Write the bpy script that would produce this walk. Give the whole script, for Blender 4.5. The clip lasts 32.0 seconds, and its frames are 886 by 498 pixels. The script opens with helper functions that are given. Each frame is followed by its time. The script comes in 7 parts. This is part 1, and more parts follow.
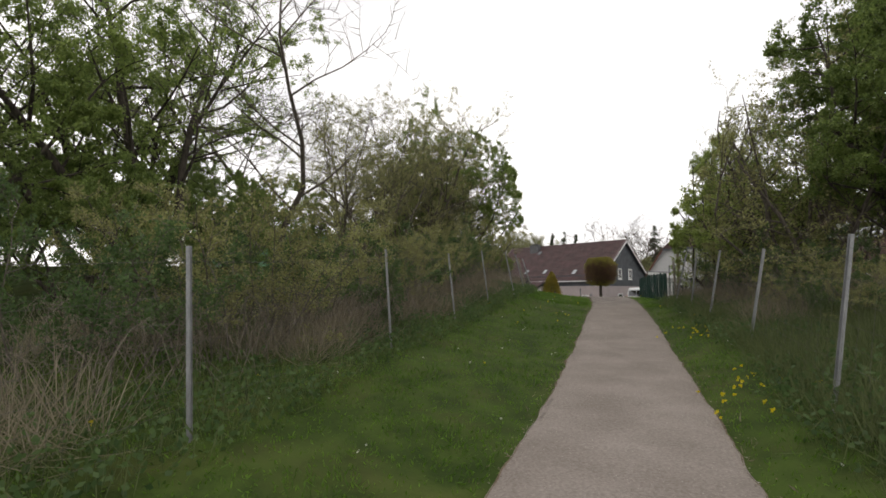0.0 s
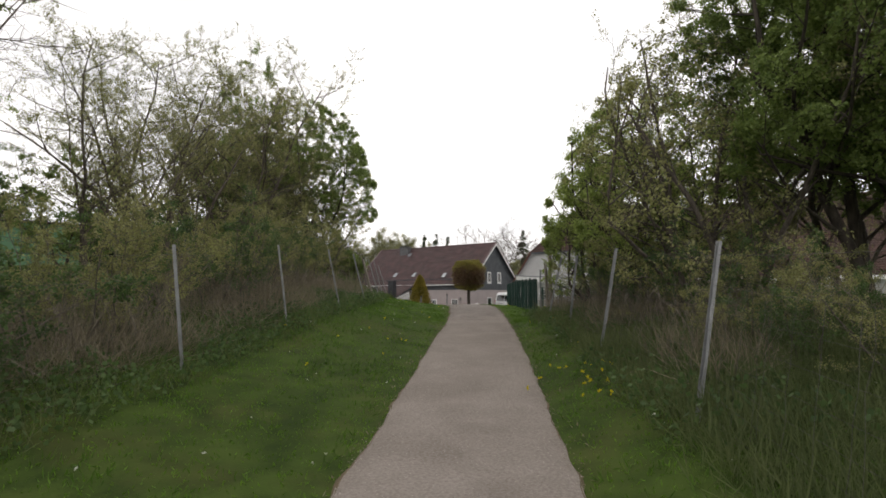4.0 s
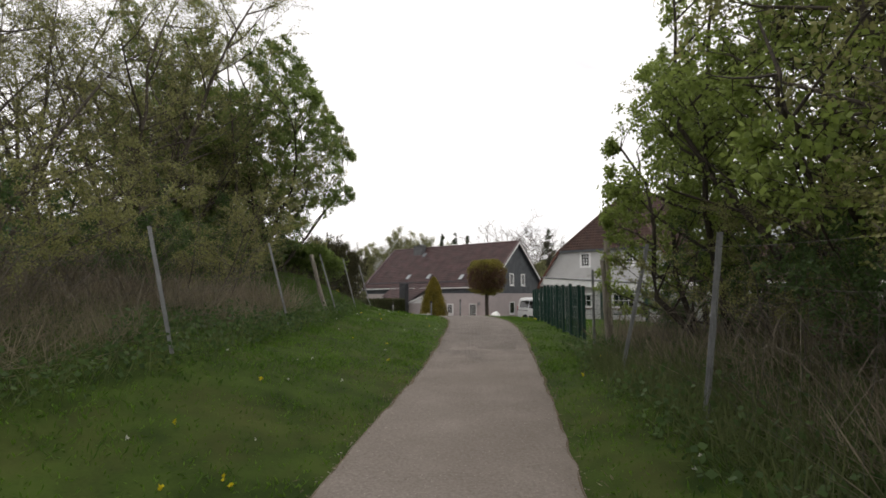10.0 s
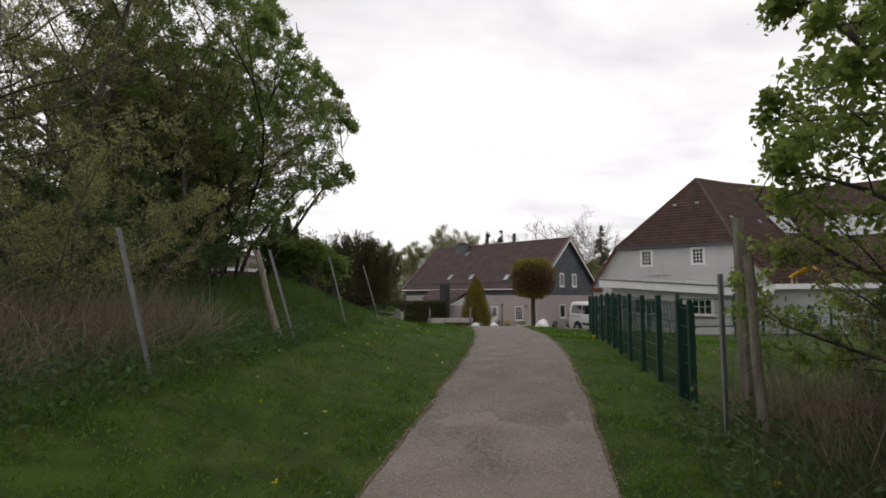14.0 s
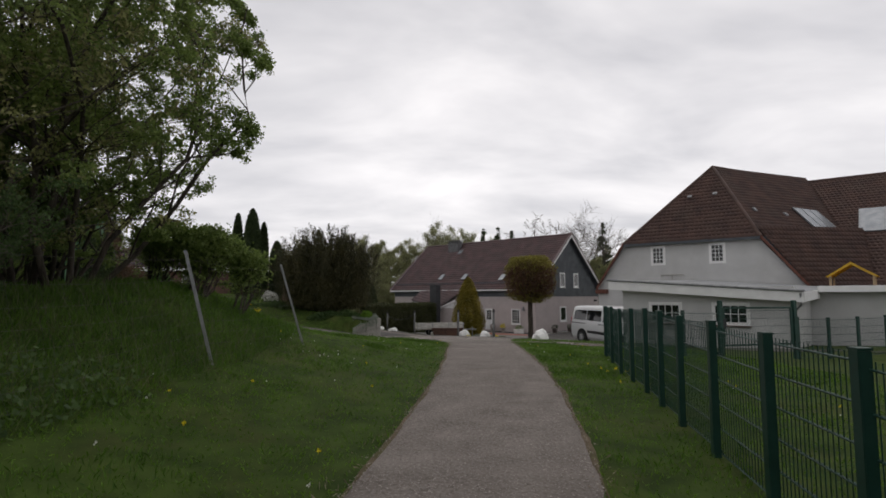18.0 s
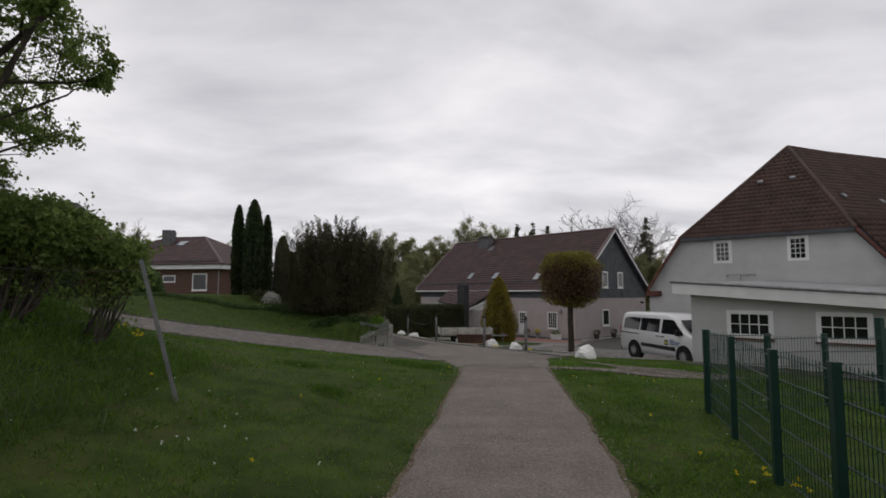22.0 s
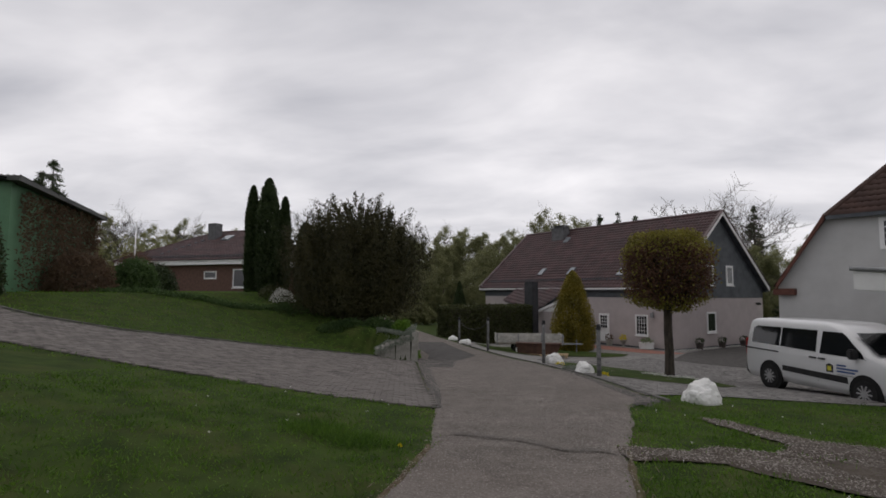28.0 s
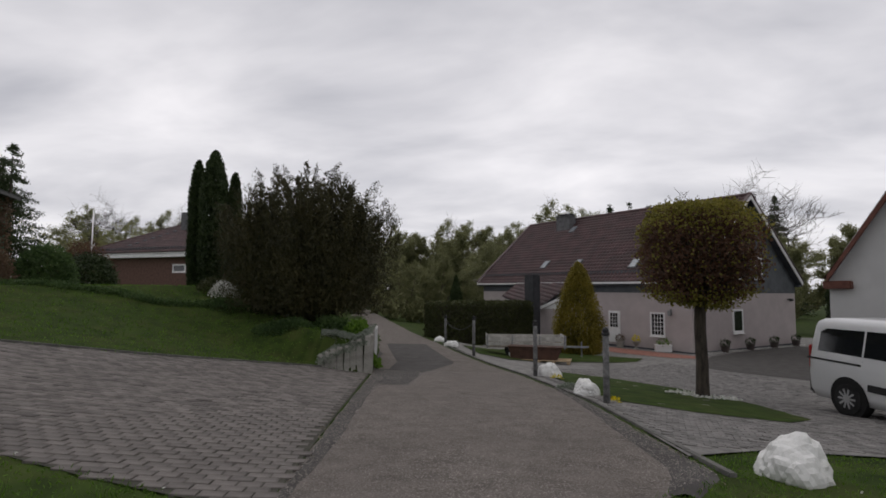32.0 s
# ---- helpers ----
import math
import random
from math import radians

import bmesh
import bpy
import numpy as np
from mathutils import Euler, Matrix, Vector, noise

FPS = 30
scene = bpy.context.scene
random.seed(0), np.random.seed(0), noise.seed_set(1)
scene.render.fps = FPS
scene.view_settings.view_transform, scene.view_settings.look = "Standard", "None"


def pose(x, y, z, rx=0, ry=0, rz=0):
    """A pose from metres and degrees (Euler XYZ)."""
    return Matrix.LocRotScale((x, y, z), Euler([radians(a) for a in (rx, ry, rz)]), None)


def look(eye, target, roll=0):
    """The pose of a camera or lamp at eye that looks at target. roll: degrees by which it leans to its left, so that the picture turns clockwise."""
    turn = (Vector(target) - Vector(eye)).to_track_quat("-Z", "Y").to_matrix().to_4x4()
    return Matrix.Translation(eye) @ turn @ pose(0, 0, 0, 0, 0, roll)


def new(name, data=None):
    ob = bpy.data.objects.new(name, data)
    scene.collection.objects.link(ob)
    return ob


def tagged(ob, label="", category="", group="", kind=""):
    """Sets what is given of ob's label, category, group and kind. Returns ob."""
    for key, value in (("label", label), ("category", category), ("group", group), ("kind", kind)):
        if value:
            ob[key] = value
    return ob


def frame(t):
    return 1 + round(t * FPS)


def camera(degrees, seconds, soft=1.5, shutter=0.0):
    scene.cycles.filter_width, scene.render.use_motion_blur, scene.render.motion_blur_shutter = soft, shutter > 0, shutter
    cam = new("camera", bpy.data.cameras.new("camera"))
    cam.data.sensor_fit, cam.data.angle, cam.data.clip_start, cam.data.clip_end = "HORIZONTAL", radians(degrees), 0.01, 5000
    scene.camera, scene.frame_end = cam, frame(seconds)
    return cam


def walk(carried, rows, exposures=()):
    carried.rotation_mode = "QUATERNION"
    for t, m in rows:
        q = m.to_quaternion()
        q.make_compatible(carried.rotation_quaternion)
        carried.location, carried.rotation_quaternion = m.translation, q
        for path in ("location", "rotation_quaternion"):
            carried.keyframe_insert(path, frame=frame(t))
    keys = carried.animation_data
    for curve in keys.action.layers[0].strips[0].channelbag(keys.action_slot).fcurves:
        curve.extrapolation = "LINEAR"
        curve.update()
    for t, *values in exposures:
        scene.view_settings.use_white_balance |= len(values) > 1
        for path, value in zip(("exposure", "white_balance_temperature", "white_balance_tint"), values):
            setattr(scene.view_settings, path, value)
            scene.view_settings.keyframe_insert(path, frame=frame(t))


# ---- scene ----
cam = camera(78.8, 32.0, soft=1.7)
PATH = [
    (0, (-0.095, -3.48, 1.061), (-0.098, -1.487, 1.225), 0.0),
    (0.5, (0.117, -2.92, 1.083), (0.329, -0.938, 1.249), 0.0),
    (1, (0.33, -2.36, 1.104), (0.639, -0.391, 1.276), 0.0),
    (1.5, (0.542, -1.8, 1.125), (0.875, 0.165, 1.298), 0.0),
    (2, (0.755, -1.24, 1.147), (1.131, 0.717, 1.32), 0.0),
    (2.5, (0.967, -0.68, 1.168), (1.355, 1.275, 1.339), 0.0),
    (3, (1.18, -0.12, 1.19), (1.613, 1.825, 1.364), 0.0),
    (3.5, (1.401, 0.476, 1.253), (1.845, 2.418, 1.425), -0.1),
    (5.5, (2.241, 2.571, 1.358), (2.698, 4.511, 1.532), -0.1),
    (6, (2.395, 3.118, 1.362), (2.848, 5.058, 1.538), -0.2),
    (6.5, (2.585, 3.677, 1.374), (3.025, 5.621, 1.548), -0.1),
    (7, (2.771, 4.258, 1.405), (3.198, 6.204, 1.578), -0.1),
    (7.5, (2.972, 4.856, 1.444), (3.374, 6.807, 1.617), -0.1),
    (8, (3.182, 5.407, 1.484), (3.54, 7.367, 1.66), -0.2),
    (8.5, (3.332, 5.88, 1.491), (3.694, 7.838, 1.669), -0.1),
    (9, (3.486, 6.354, 1.544), (3.85, 8.313, 1.72), -0.0),
    (9.5, (3.63, 6.839, 1.59), (3.997, 8.797, 1.765), -0.1),
    (10, (3.833, 7.342, 1.609), (4.195, 9.301, 1.786), -0.1),
    (10.5, (3.997, 7.839, 1.616), (4.353, 9.799, 1.795), -0.1),
    (11, (4.201, 8.357, 1.635), (4.546, 10.319, 1.814), -0.1),
    (11.5, (4.376, 8.876, 1.652), (4.693, 10.843, 1.83), -0.1),
    (12, (4.569, 9.409, 1.702), (4.853, 11.381, 1.881), -0.3),
    (12.5, (4.739, 9.907, 1.731), (4.947, 11.888, 1.912), -0.1),
    (13, (4.897, 10.414, 1.761), (5.092, 12.396, 1.944), -0.1),
    (13.5, (5.042, 10.939, 1.809), (5.226, 12.922, 1.989), 0.0),
    (14, (5.179, 11.464, 1.873), (5.362, 13.447, 2.048), 0.0),
    (14.5, (5.36, 11.971, 1.855), (5.536, 13.955, 2.031), 0.0),
    (16.5, (6.039, 14.303, 1.968), (6.229, 16.286, 2.143), -0.1),
    (17, (6.205, 14.819, 2.014), (6.395, 16.802, 2.192), -0.1),
    (17.5, (6.328, 15.327, 2.091), (6.517, 17.311, 2.267), -0.0),
    (18, (6.471, 15.921, 2.13), (6.657, 17.905, 2.301), -0.1),
    (18.5, (6.578, 16.518, 2.165), (6.757, 18.503, 2.333), -0.0),
    (19, (6.732, 17.128, 2.194), (6.901, 19.114, 2.358), -0.0),
    (19.5, (6.866, 17.692, 2.201), (7.008, 19.681, 2.367), -0.0),
    (20, (7.003, 18.269, 2.226), (7.124, 20.259, 2.391), 0.1),
    (20.5, (7.084, 18.84, 2.228), (7.188, 20.83, 2.393), 0.1),
    (21, (7.237, 19.347, 2.323), (7.323, 21.338, 2.486), -0.1),
    (21.5, (7.378, 19.848, 2.341), (7.444, 21.84, 2.504), 0.1),
    (22, (7.463, 20.455, 2.364), (7.52, 22.447, 2.528), 0.1),
    (22.5, (7.588, 21.005, 2.367), (7.638, 22.998, 2.527), 0.0),
    (23, (7.746, 21.572, 2.377), (7.798, 23.565, 2.537), -0.2),
    (23.5, (7.933, 22.089, 2.397), (7.963, 24.082, 2.559), -0.2),
    (24, (8.105, 22.663, 2.345), (8.104, 24.656, 2.508), -0.1),
    (24.5, (8.161, 23.215, 2.338), (8.069, 25.207, 2.497), -0.1),
    (25, (8.29, 23.725, 2.349), (8.119, 25.711, 2.506), 0.1),
    (25.5, (8.422, 24.282, 2.345), (8.236, 26.267, 2.506), 0.1),
    (27.5, (8.949, 26.593, 2.283), (8.715, 28.573, 2.446), 0.1),
    (28, (9.074, 27.192, 2.267), (8.826, 29.17, 2.428), 0.3),
    (28.5, (9.178, 27.695, 2.256), (8.923, 29.672, 2.417), 0.1),
    (29, (9.309, 28.296, 2.239), (9.039, 30.271, 2.4), 0.1),
    (29.5, (9.485, 28.886, 2.234), (9.204, 30.86, 2.392), 0.0),
    (30, (9.621, 29.503, 2.251), (9.334, 31.476, 2.405), 0.1),
    (30.5, (9.742, 30.056, 2.219), (9.456, 32.029, 2.375), -0.0),
    (31, (9.794, 30.634, 2.16), (9.507, 32.607, 2.315), 0.1),
    (31.5, (9.801, 31.095, 2.137), (9.521, 33.069, 2.289), 0.2),
    (32, (9.826, 31.66, 2.14), (9.543, 33.634, 2.289), 0.3),
]
walk(cam, [(t, look(eye, target, roll)) for t, eye, target, roll in PATH],
     exposures=[(0.0, 0.64, 7000, 11), (6.0, 0.66, 7000, 11), (9.0, 0.62, 7000, 11), (12.0, 0.50, 6950, 11), (16.0, 0.13, 6800, 12), (20.0, -0.09, 6700, 12), (25.0, -0.19, 6650, 13), (32.0, -0.19, 6600, 13)])

# ---- world and light: bright overcast, late April ----
world = bpy.data.worlds.new("overcast")
scene.world = world
world.use_nodes = True
wn, wl = world.node_tree.nodes, world.node_tree.links
wn.clear()
w_out = wn.new("ShaderNodeOutputWorld")
w_bg = wn.new("ShaderNodeBackground")
w_sky = wn.new("ShaderNodeTexSky")
w_sky.sky_type = "NISHITA"
w_sky.sun_disc = False
w_sky.sun_elevation = radians(74)
w_sky.sun_rotation = radians(13)
w_co = wn.new("ShaderNodeTexCoord")
w_sep = wn.new("ShaderNodeSeparateXYZ")
wl.new(w_co.outputs["Generated"], w_sep.inputs[0])
# cloud layer: project the direction on a flat ceiling so that banks flatten to the horizon
w_h = wn.new("ShaderNodeMath"); w_h.operation = "MAXIMUM"; w_h.inputs[1].default_value = 0.0
wl.new(w_sep.outputs["Z"], w_h.inputs[0])
w_hp = wn.new("ShaderNodeMath"); w_hp.operation = "ADD"; w_hp.inputs[1].default_value = 0.22
wl.new(w_h.outputs[0], w_hp.inputs[0])
w_dx = wn.new("ShaderNodeMath"); w_dx.operation = "DIVIDE"
w_dy = wn.new("ShaderNodeMath"); w_dy.operation = "DIVIDE"
wl.new(w_sep.outputs["X"], w_dx.inputs[0]); wl.new(w_hp.outputs[0], w_dx.inputs[1])
wl.new(w_sep.outputs["Y"], w_dy.inputs[0]); wl.new(w_hp.outputs[0], w_dy.inputs[1])
w_cmb = wn.new("ShaderNodeCombineXYZ")
wl.new(w_dx.outputs[0], w_cmb.inputs[0]); wl.new(w_dy.outputs[0], w_cmb.inputs[1])
w_map = wn.new("ShaderNodeMapping")
w_map.inputs["Rotation"].default_value = (0, 0, radians(28))
w_map.inputs["Scale"].default_value = (0.85, 1.25, 1.0)
wl.new(w_cmb.outputs[0], w_map.inputs[0])
w_n1 = wn.new("ShaderNodeTexNoise")
w_n1.inputs["Scale"].default_value = 1.35
w_n1.inputs["Detail"].default_value = 5.0
w_n1.inputs["Roughness"].default_value = 0.50
w_n1.inputs["Distortion"].default_value = 0.25
wl.new(w_map.outputs[0], w_n1.inputs["Vector"])
w_ramp = wn.new("ShaderNodeValToRGB")
w_ramp.color_ramp.elements[0].position = 0.30
w_ramp.color_ramp.elements[0].color = (0.47, 0.482, 0.52, 1)
w_ramp.color_ramp.elements[1].position = 0.72
w_ramp.color_ramp.elements[1].color = (0.90, 0.90, 0.92, 1)
wl.new(w_n1.outputs["Fac"], w_ramp.inputs[0])
w_glow = wn.new("ShaderNodeMapRange")  # brighter toward the horizon, as under a high thin deck
w_glow.inputs[1].default_value, w_glow.inputs[2].default_value = 0.0, 0.8
w_glow.inputs[3].default_value, w_glow.inputs[4].default_value = 1.20, 0.76
wl.new(w_h.outputs[0], w_glow.inputs[0])
# the deck is brighter round the hidden sun
w_dot = wn.new("ShaderNodeVectorMath"); w_dot.operation = "DOT_PRODUCT"
w_dot.inputs[1].default_value = Vector((0.06, 0.28, 0.96)).normalized()
wl.new(w_co.outputs["Generated"], w_dot.inputs[0])
w_sunny = wn.new("ShaderNodeMapRange")
w_sunny.interpolation_type = "SMOOTHSTEP"
w_sunny.inputs[1].default_value, w_sunny.inputs[2].default_value = 0.0, 1.0
w_sunny.inputs[3].default_value, w_sunny.inputs[4].default_value = 0.93, 1.07
wl.new(w_dot.outputs["Value"], w_sunny.inputs[0])
w_both = wn.new("ShaderNodeMath"); w_both.operation = "MULTIPLY"
wl.new(w_glow.outputs[0], w_both.inputs[0]); wl.new(w_sunny.outputs[0], w_both.inputs[1])
w_mul = wn.new("ShaderNodeVectorMath"); w_mul.operation = "SCALE"
wl.new(w_ramp.outputs[0], w_mul.inputs[0]); wl.new(w_both.outputs[0], w_mul.inputs["Scale"])
w_sk = wn.new("ShaderNodeVectorMath"); w_sk.operation = "SCALE"; w_sk.inputs["Scale"].default_value = 0.08
wl.new(w_sky.outputs[0], w_sk.inputs[0])
w_mix = wn.new("ShaderNodeMix"); w_mix.data_type = "RGBA"; w_mix.inputs[0].default_value = 0.93
wl.new(w_sk.outputs[0], w_mix.inputs[6]); wl.new(w_mul.outputs[0], w_mix.inputs[7])
wl.new(w_mix.outputs[2], w_bg.inputs["Color"])
w_bg.inputs["Strength"].default_value = 1.17
wl.new(w_bg.outputs[0], w_out.inputs[0])

sun_data = bpy.data.lights.new("sun", "SUN")
sun_data.energy, sun_data.angle, sun_data.color = 0.5, radians(60), (1.0, 0.97, 0.92)
sun = new("sun", sun_data)
sun.matrix_world = look((4, 17, 60), (0, 0, 0))


# ---- materials ----
def surface(name, c1, c2, scale=3.0, rough=0.8, bump=0.15, fine=40.0, metal=0.0, coat=0.0, spread=(0.35, 0.65), random_val=0.0, stretch=(1, 1, 1), dirt=None, dirt_scale=0.6, dirt_amount=0.0, spec=0.4, grain=0.45, detail=6):
    """Two-colour surface: broad stains, fine grain and a little relief, in metres."""
    m = bpy.data.materials.new(name)
    m.use_nodes = True
    n, l = m.node_tree.nodes, m.node_tree.links
    b = n["Principled BSDF"]
    co = n.new("ShaderNodeTexCoord")
    mp = n.new("ShaderNodeMapping")
    mp.inputs["Scale"].default_value = stretch
    l.new(co.outputs["Object"], mp.inputs[0])
    n1 = n.new("ShaderNodeTexNoise"); n1.inputs["Scale"].default_value = scale; n1.inputs["Detail"].default_value = detail
    n2 = n.new("ShaderNodeTexNoise"); n2.inputs["Scale"].default_value = fine; n2.inputs["Detail"].default_value = 4
    l.new(mp.outputs[0], n1.inputs["Vector"]); l.new(mp.outputs[0], n2.inputs["Vector"])
    ad = n.new("ShaderNodeMath"); ad.operation = "MULTIPLY_ADD"; ad.inputs[1].default_value = grain
    l.new(n2.outputs["Fac"], ad.inputs[0]); l.new(n1.outputs["Fac"], ad.inputs[2])
    mr = n.new("ShaderNodeMapRange")
    mr.inputs[1].default_value, mr.inputs[2].default_value = spread[0] + 0.44 * grain, spread[1] + 0.56 * grain
    l.new(ad.outputs[0], mr.inputs[0])
    mx = n.new("ShaderNodeMix"); mx.data_type = "RGBA"
    mx.inputs[6].default_value, mx.inputs[7].default_value = (*c1, 1), (*c2, 1)
    l.new(mr.outputs[0], mx.inputs[0])
    col = mx.outputs[2]
    if dirt:
        n3 = n.new("ShaderNodeTexNoise"); n3.inputs["Scale"].default_value = dirt_scale; n3.inputs["Detail"].default_value = 8
        n3.inputs["Roughness"].default_value = 0.65
        l.new(co.outputs["Object"], n3.inputs["Vector"])
        r3 = n.new("ShaderNodeMapRange")
        r3.inputs[1].default_value, r3.inputs[2].default_value, r3.inputs[4].default_value = 0.48, 0.68, dirt_amount
        l.new(n3.outputs["Fac"], r3.inputs[0])
        m3 = n.new("ShaderNodeMix"); m3.data_type = "RGBA"; m3.inputs[7].default_value = (*dirt, 1)
        l.new(r3.outputs[0], m3.inputs[0]); l.new(col, m3.inputs[6])
        col = m3.outputs[2]
    if random_val:
        inf = n.new("ShaderNodeObjectInfo")
        hv = n.new("ShaderNodeHueSaturation")
        rv = n.new("ShaderNodeMapRange")
        rv.inputs[3].default_value, rv.inputs[4].default_value = 1 - random_val, 1 + random_val
        l.new(inf.outputs["Random"], rv.inputs[0]); l.new(rv.outputs[0], hv.inputs["Value"]); l.new(col, hv.inputs["Color"])
        col = hv.outputs[0]
    l.new(col, b.inputs["Base Color"])
    b.inputs["Roughness"].default_value, b.inputs["Metallic"].default_value = rough, metal
    b.inputs["Coat Weight"].default_value = coat
    b.inputs["Specular IOR Level"].default_value = spec
    if bump:
        bp = n.new("ShaderNodeBump"); bp.inputs["Strength"].default_value = bump; bp.inputs["Distance"].default_value = 0.02
        l.new(ad.outputs[0], bp.inputs["Height"]); l.new(bp.outputs[0], b.inputs["Normal"])
    return m


def leafy(name, dark, light, rough=0.55, through_light=0.48):
    """Leaves: each blade its own tone, some light passes."""
    m = bpy.data.materials.new(name)
    m.use_nodes = True
    n, l = m.node_tree.nodes, m.node_tree.links
    b = n["Principled BSDF"]
    g = n.new("ShaderNodeNewGeometry")
    co = n.new("ShaderNodeTexCoord")
    ns = n.new("ShaderNodeTexNoise"); ns.inputs["Scale"].default_value = 0.9; ns.inputs["Detail"].default_value = 3
    l.new(co.outputs["Object"], ns.inputs["Vector"])
    ad = n.new("ShaderNodeMath"); ad.operation = "MULTIPLY_ADD"; ad.inputs[1].default_value = 0.55
    l.new(g.outputs["Random Per Island"], ad.inputs[0]); l.new(ns.outputs["Fac"], ad.inputs[2])
    mr = n.new("ShaderNodeMapRange"); mr.inputs[1].default_value, mr.inputs[2].default_value = 0.35, 1.1
    l.new(ad.outputs[0], mr.inputs[0])
    mx = n.new("ShaderNodeMix"); mx.data_type = "RGBA"
    mx.inputs[6].default_value, mx.inputs[7].default_value = (*dark, 1), (*light, 1)
    l.new(mr.outputs[0], mx.inputs[0])
    l.new(mx.outputs[2], b.inputs["Base Color"])
    b.inputs["Roughness"].default_value = rough
    b.inputs["Specular IOR Level"].default_value = 0.25
    tr = n.new("ShaderNodeBsdfTranslucent")
    l.new(mx.outputs[2], tr.inputs["Color"])
    ms = n.new("ShaderNodeMixShader"); ms.inputs[0].default_value = through_light
    l.new(b.outputs[0], ms.inputs[1]); l.new(tr.outputs[0], ms.inputs[2])
    l.new(ms.outputs[0], n["Material Output"].inputs[0])
    return m


M = {}
M["soiledge"] = surface("trampled_verge", (0.085, 0.066, 0.044), (0.15, 0.118, 0.082), 4.0, 1.0, 0.4, 60, dirt=(0.060, 0.070, 0.026), dirt_scale=1.6, dirt_amount=0.8, spec=0.1)
M["grass"] = surface("lawn_grass", (0.020, 0.036, 0.007), (0.046, 0.074, 0.014), 2.6, 0.95, 0.4, 45, dirt=(0.075, 0.076, 0.026), dirt_scale=1.1, dirt_amount=0.5, spec=0.1)
M["gravel"] = surface("compacted_gravel", (0.168, 0.145, 0.127), (0.272, 0.241, 0.218), 1.6, 0.95, 0.6, 45, spread=(0.25, 0.75), grain=1.5, detail=2, dirt=(0.175, 0.150, 0.128), dirt_scale=0.28, dirt_amount=0.4, spec=0.15)
M["stonysoil"] = surface("stony_bare_soil", (0.066, 0.056, 0.046), (0.135, 0.116, 0.099), 3.0, 1.0, 0.7, 50, grain=1.5, detail=3, dirt=(0.052, 0.042, 0.030), dirt_scale=1.3, dirt_amount=0.7, spec=0.1)
M["coarsegravel"] = surface("coarse_grey_gravel", (0.136, 0.118, 0.105), (0.246, 0.219, 0.199), 2.2, 0.95, 0.7, 38, spread=(0.25, 0.75), grain=1.7, detail=2, dirt=(0.135, 0.117, 0.102), dirt_scale=0.4, dirt_amount=0.4, spec=0.15)
M["pebble"] = leafy("small_pebble", (0.13, 0.113, 0.098), (0.34, 0.305, 0.275), through_light=0.0)
M["litter"] = leafy("brown_litter", (0.055, 0.040, 0.026), (0.17, 0.125, 0.085), through_light=0.0)
M["darkstone"] = leafy("dark_grit", (0.07, 0.062, 0.055), (0.13, 0.115, 0.10), through_light=0.0)
M["asphalt"] = surface("worn_asphalt", (0.128, 0.112, 0.100), (0.224, 0.200, 0.180), 3.5, 0.92, 0.7, 60, grain=1.8, detail=3, dirt=(0.095, 0.086, 0.078), dirt_scale=1.7, dirt_amount=0.35, spec=0.15)
M["patch"] = surface("newer_asphalt", (0.064, 0.060, 0.057), (0.108, 0.102, 0.097), 2.5, 0.9, 0.4, 90, grain=1.3, detail=3, spec=0.15)
M["cobble"] = surface("grey_setts", (0.13, 0.125, 0.12), (0.25, 0.24, 0.225), 4.0, 0.9, 0.6, 12, dirt=(0.09, 0.085, 0.075), dirt_scale=0.5, dirt_amount=0.5)
M["paver"] = surface("concrete_paver", (0.105, 0.094, 0.086), (0.175, 0.158, 0.146), 5.0, 0.9, 0.3, 60, random_val=0.16)
M["joint"] = surface("sandy_joint", (0.040, 0.040, 0.030), (0.075, 0.072, 0.055), 3.0, 1.0, 0.3, 60)
M["brickpave"] = surface("red_paving", (0.23, 0.10, 0.075), (0.33, 0.16, 0.12), 5.0, 0.9, 0.3, 40)
M["soil"] = surface("bare_soil", (0.055, 0.04, 0.03), (0.12, 0.09, 0.065), 3.0, 1.0, 0.8, 40)
M["white"] = surface("white_render", (0.47, 0.47, 0.463), (0.54, 0.54, 0.532), 1.2, 0.85, 0.1, 90, dirt=(0.41, 0.41, 0.388), dirt_scale=0.5, dirt_amount=0.35)
M["pinkish"] = surface("pale_grey_pink_render", (0.43, 0.38, 0.368), (0.49, 0.435, 0.423), 1.4, 0.88, 0.1, 90, dirt=(0.385, 0.345, 0.33), dirt_scale=0.5, dirt_amount=0.3)
M["trim"] = surface("white_trim", (0.74, 0.74, 0.73), (0.82, 0.82, 0.81), 3.0, 0.5, 0.03, 60)
M["slate"] = surface("dark_cladding", (0.045, 0.052, 0.06), (0.085, 0.094, 0.105), 2.0, 0.6, 0.15, 30)
M["blackslate"] = surface("black_slate", (0.020, 0.021, 0.024), (0.045, 0.047, 0.052), 3.0, 0.55, 0.2, 30)
M["tile"] = surface("brown_red_pantile", (0.046, 0.023, 0.024), (0.095, 0.047, 0.046), 1.2, 0.40, 0.12, 30, dirt=(0.055, 0.04, 0.036), dirt_scale=0.7, dirt_amount=0.5)
M["oldtile"] = surface("old_dark_pantile", (0.040, 0.021, 0.017), (0.085, 0.043, 0.032), 1.2, 0.7, 0.2, 30, dirt=(0.045, 0.035, 0.028), dirt_scale=0.6, dirt_amount=0.6)
M["brick"] = surface("brown_brick", (0.10, 0.058, 0.044), (0.16, 0.092, 0.072), 6.0, 0.9, 0.3, 50)
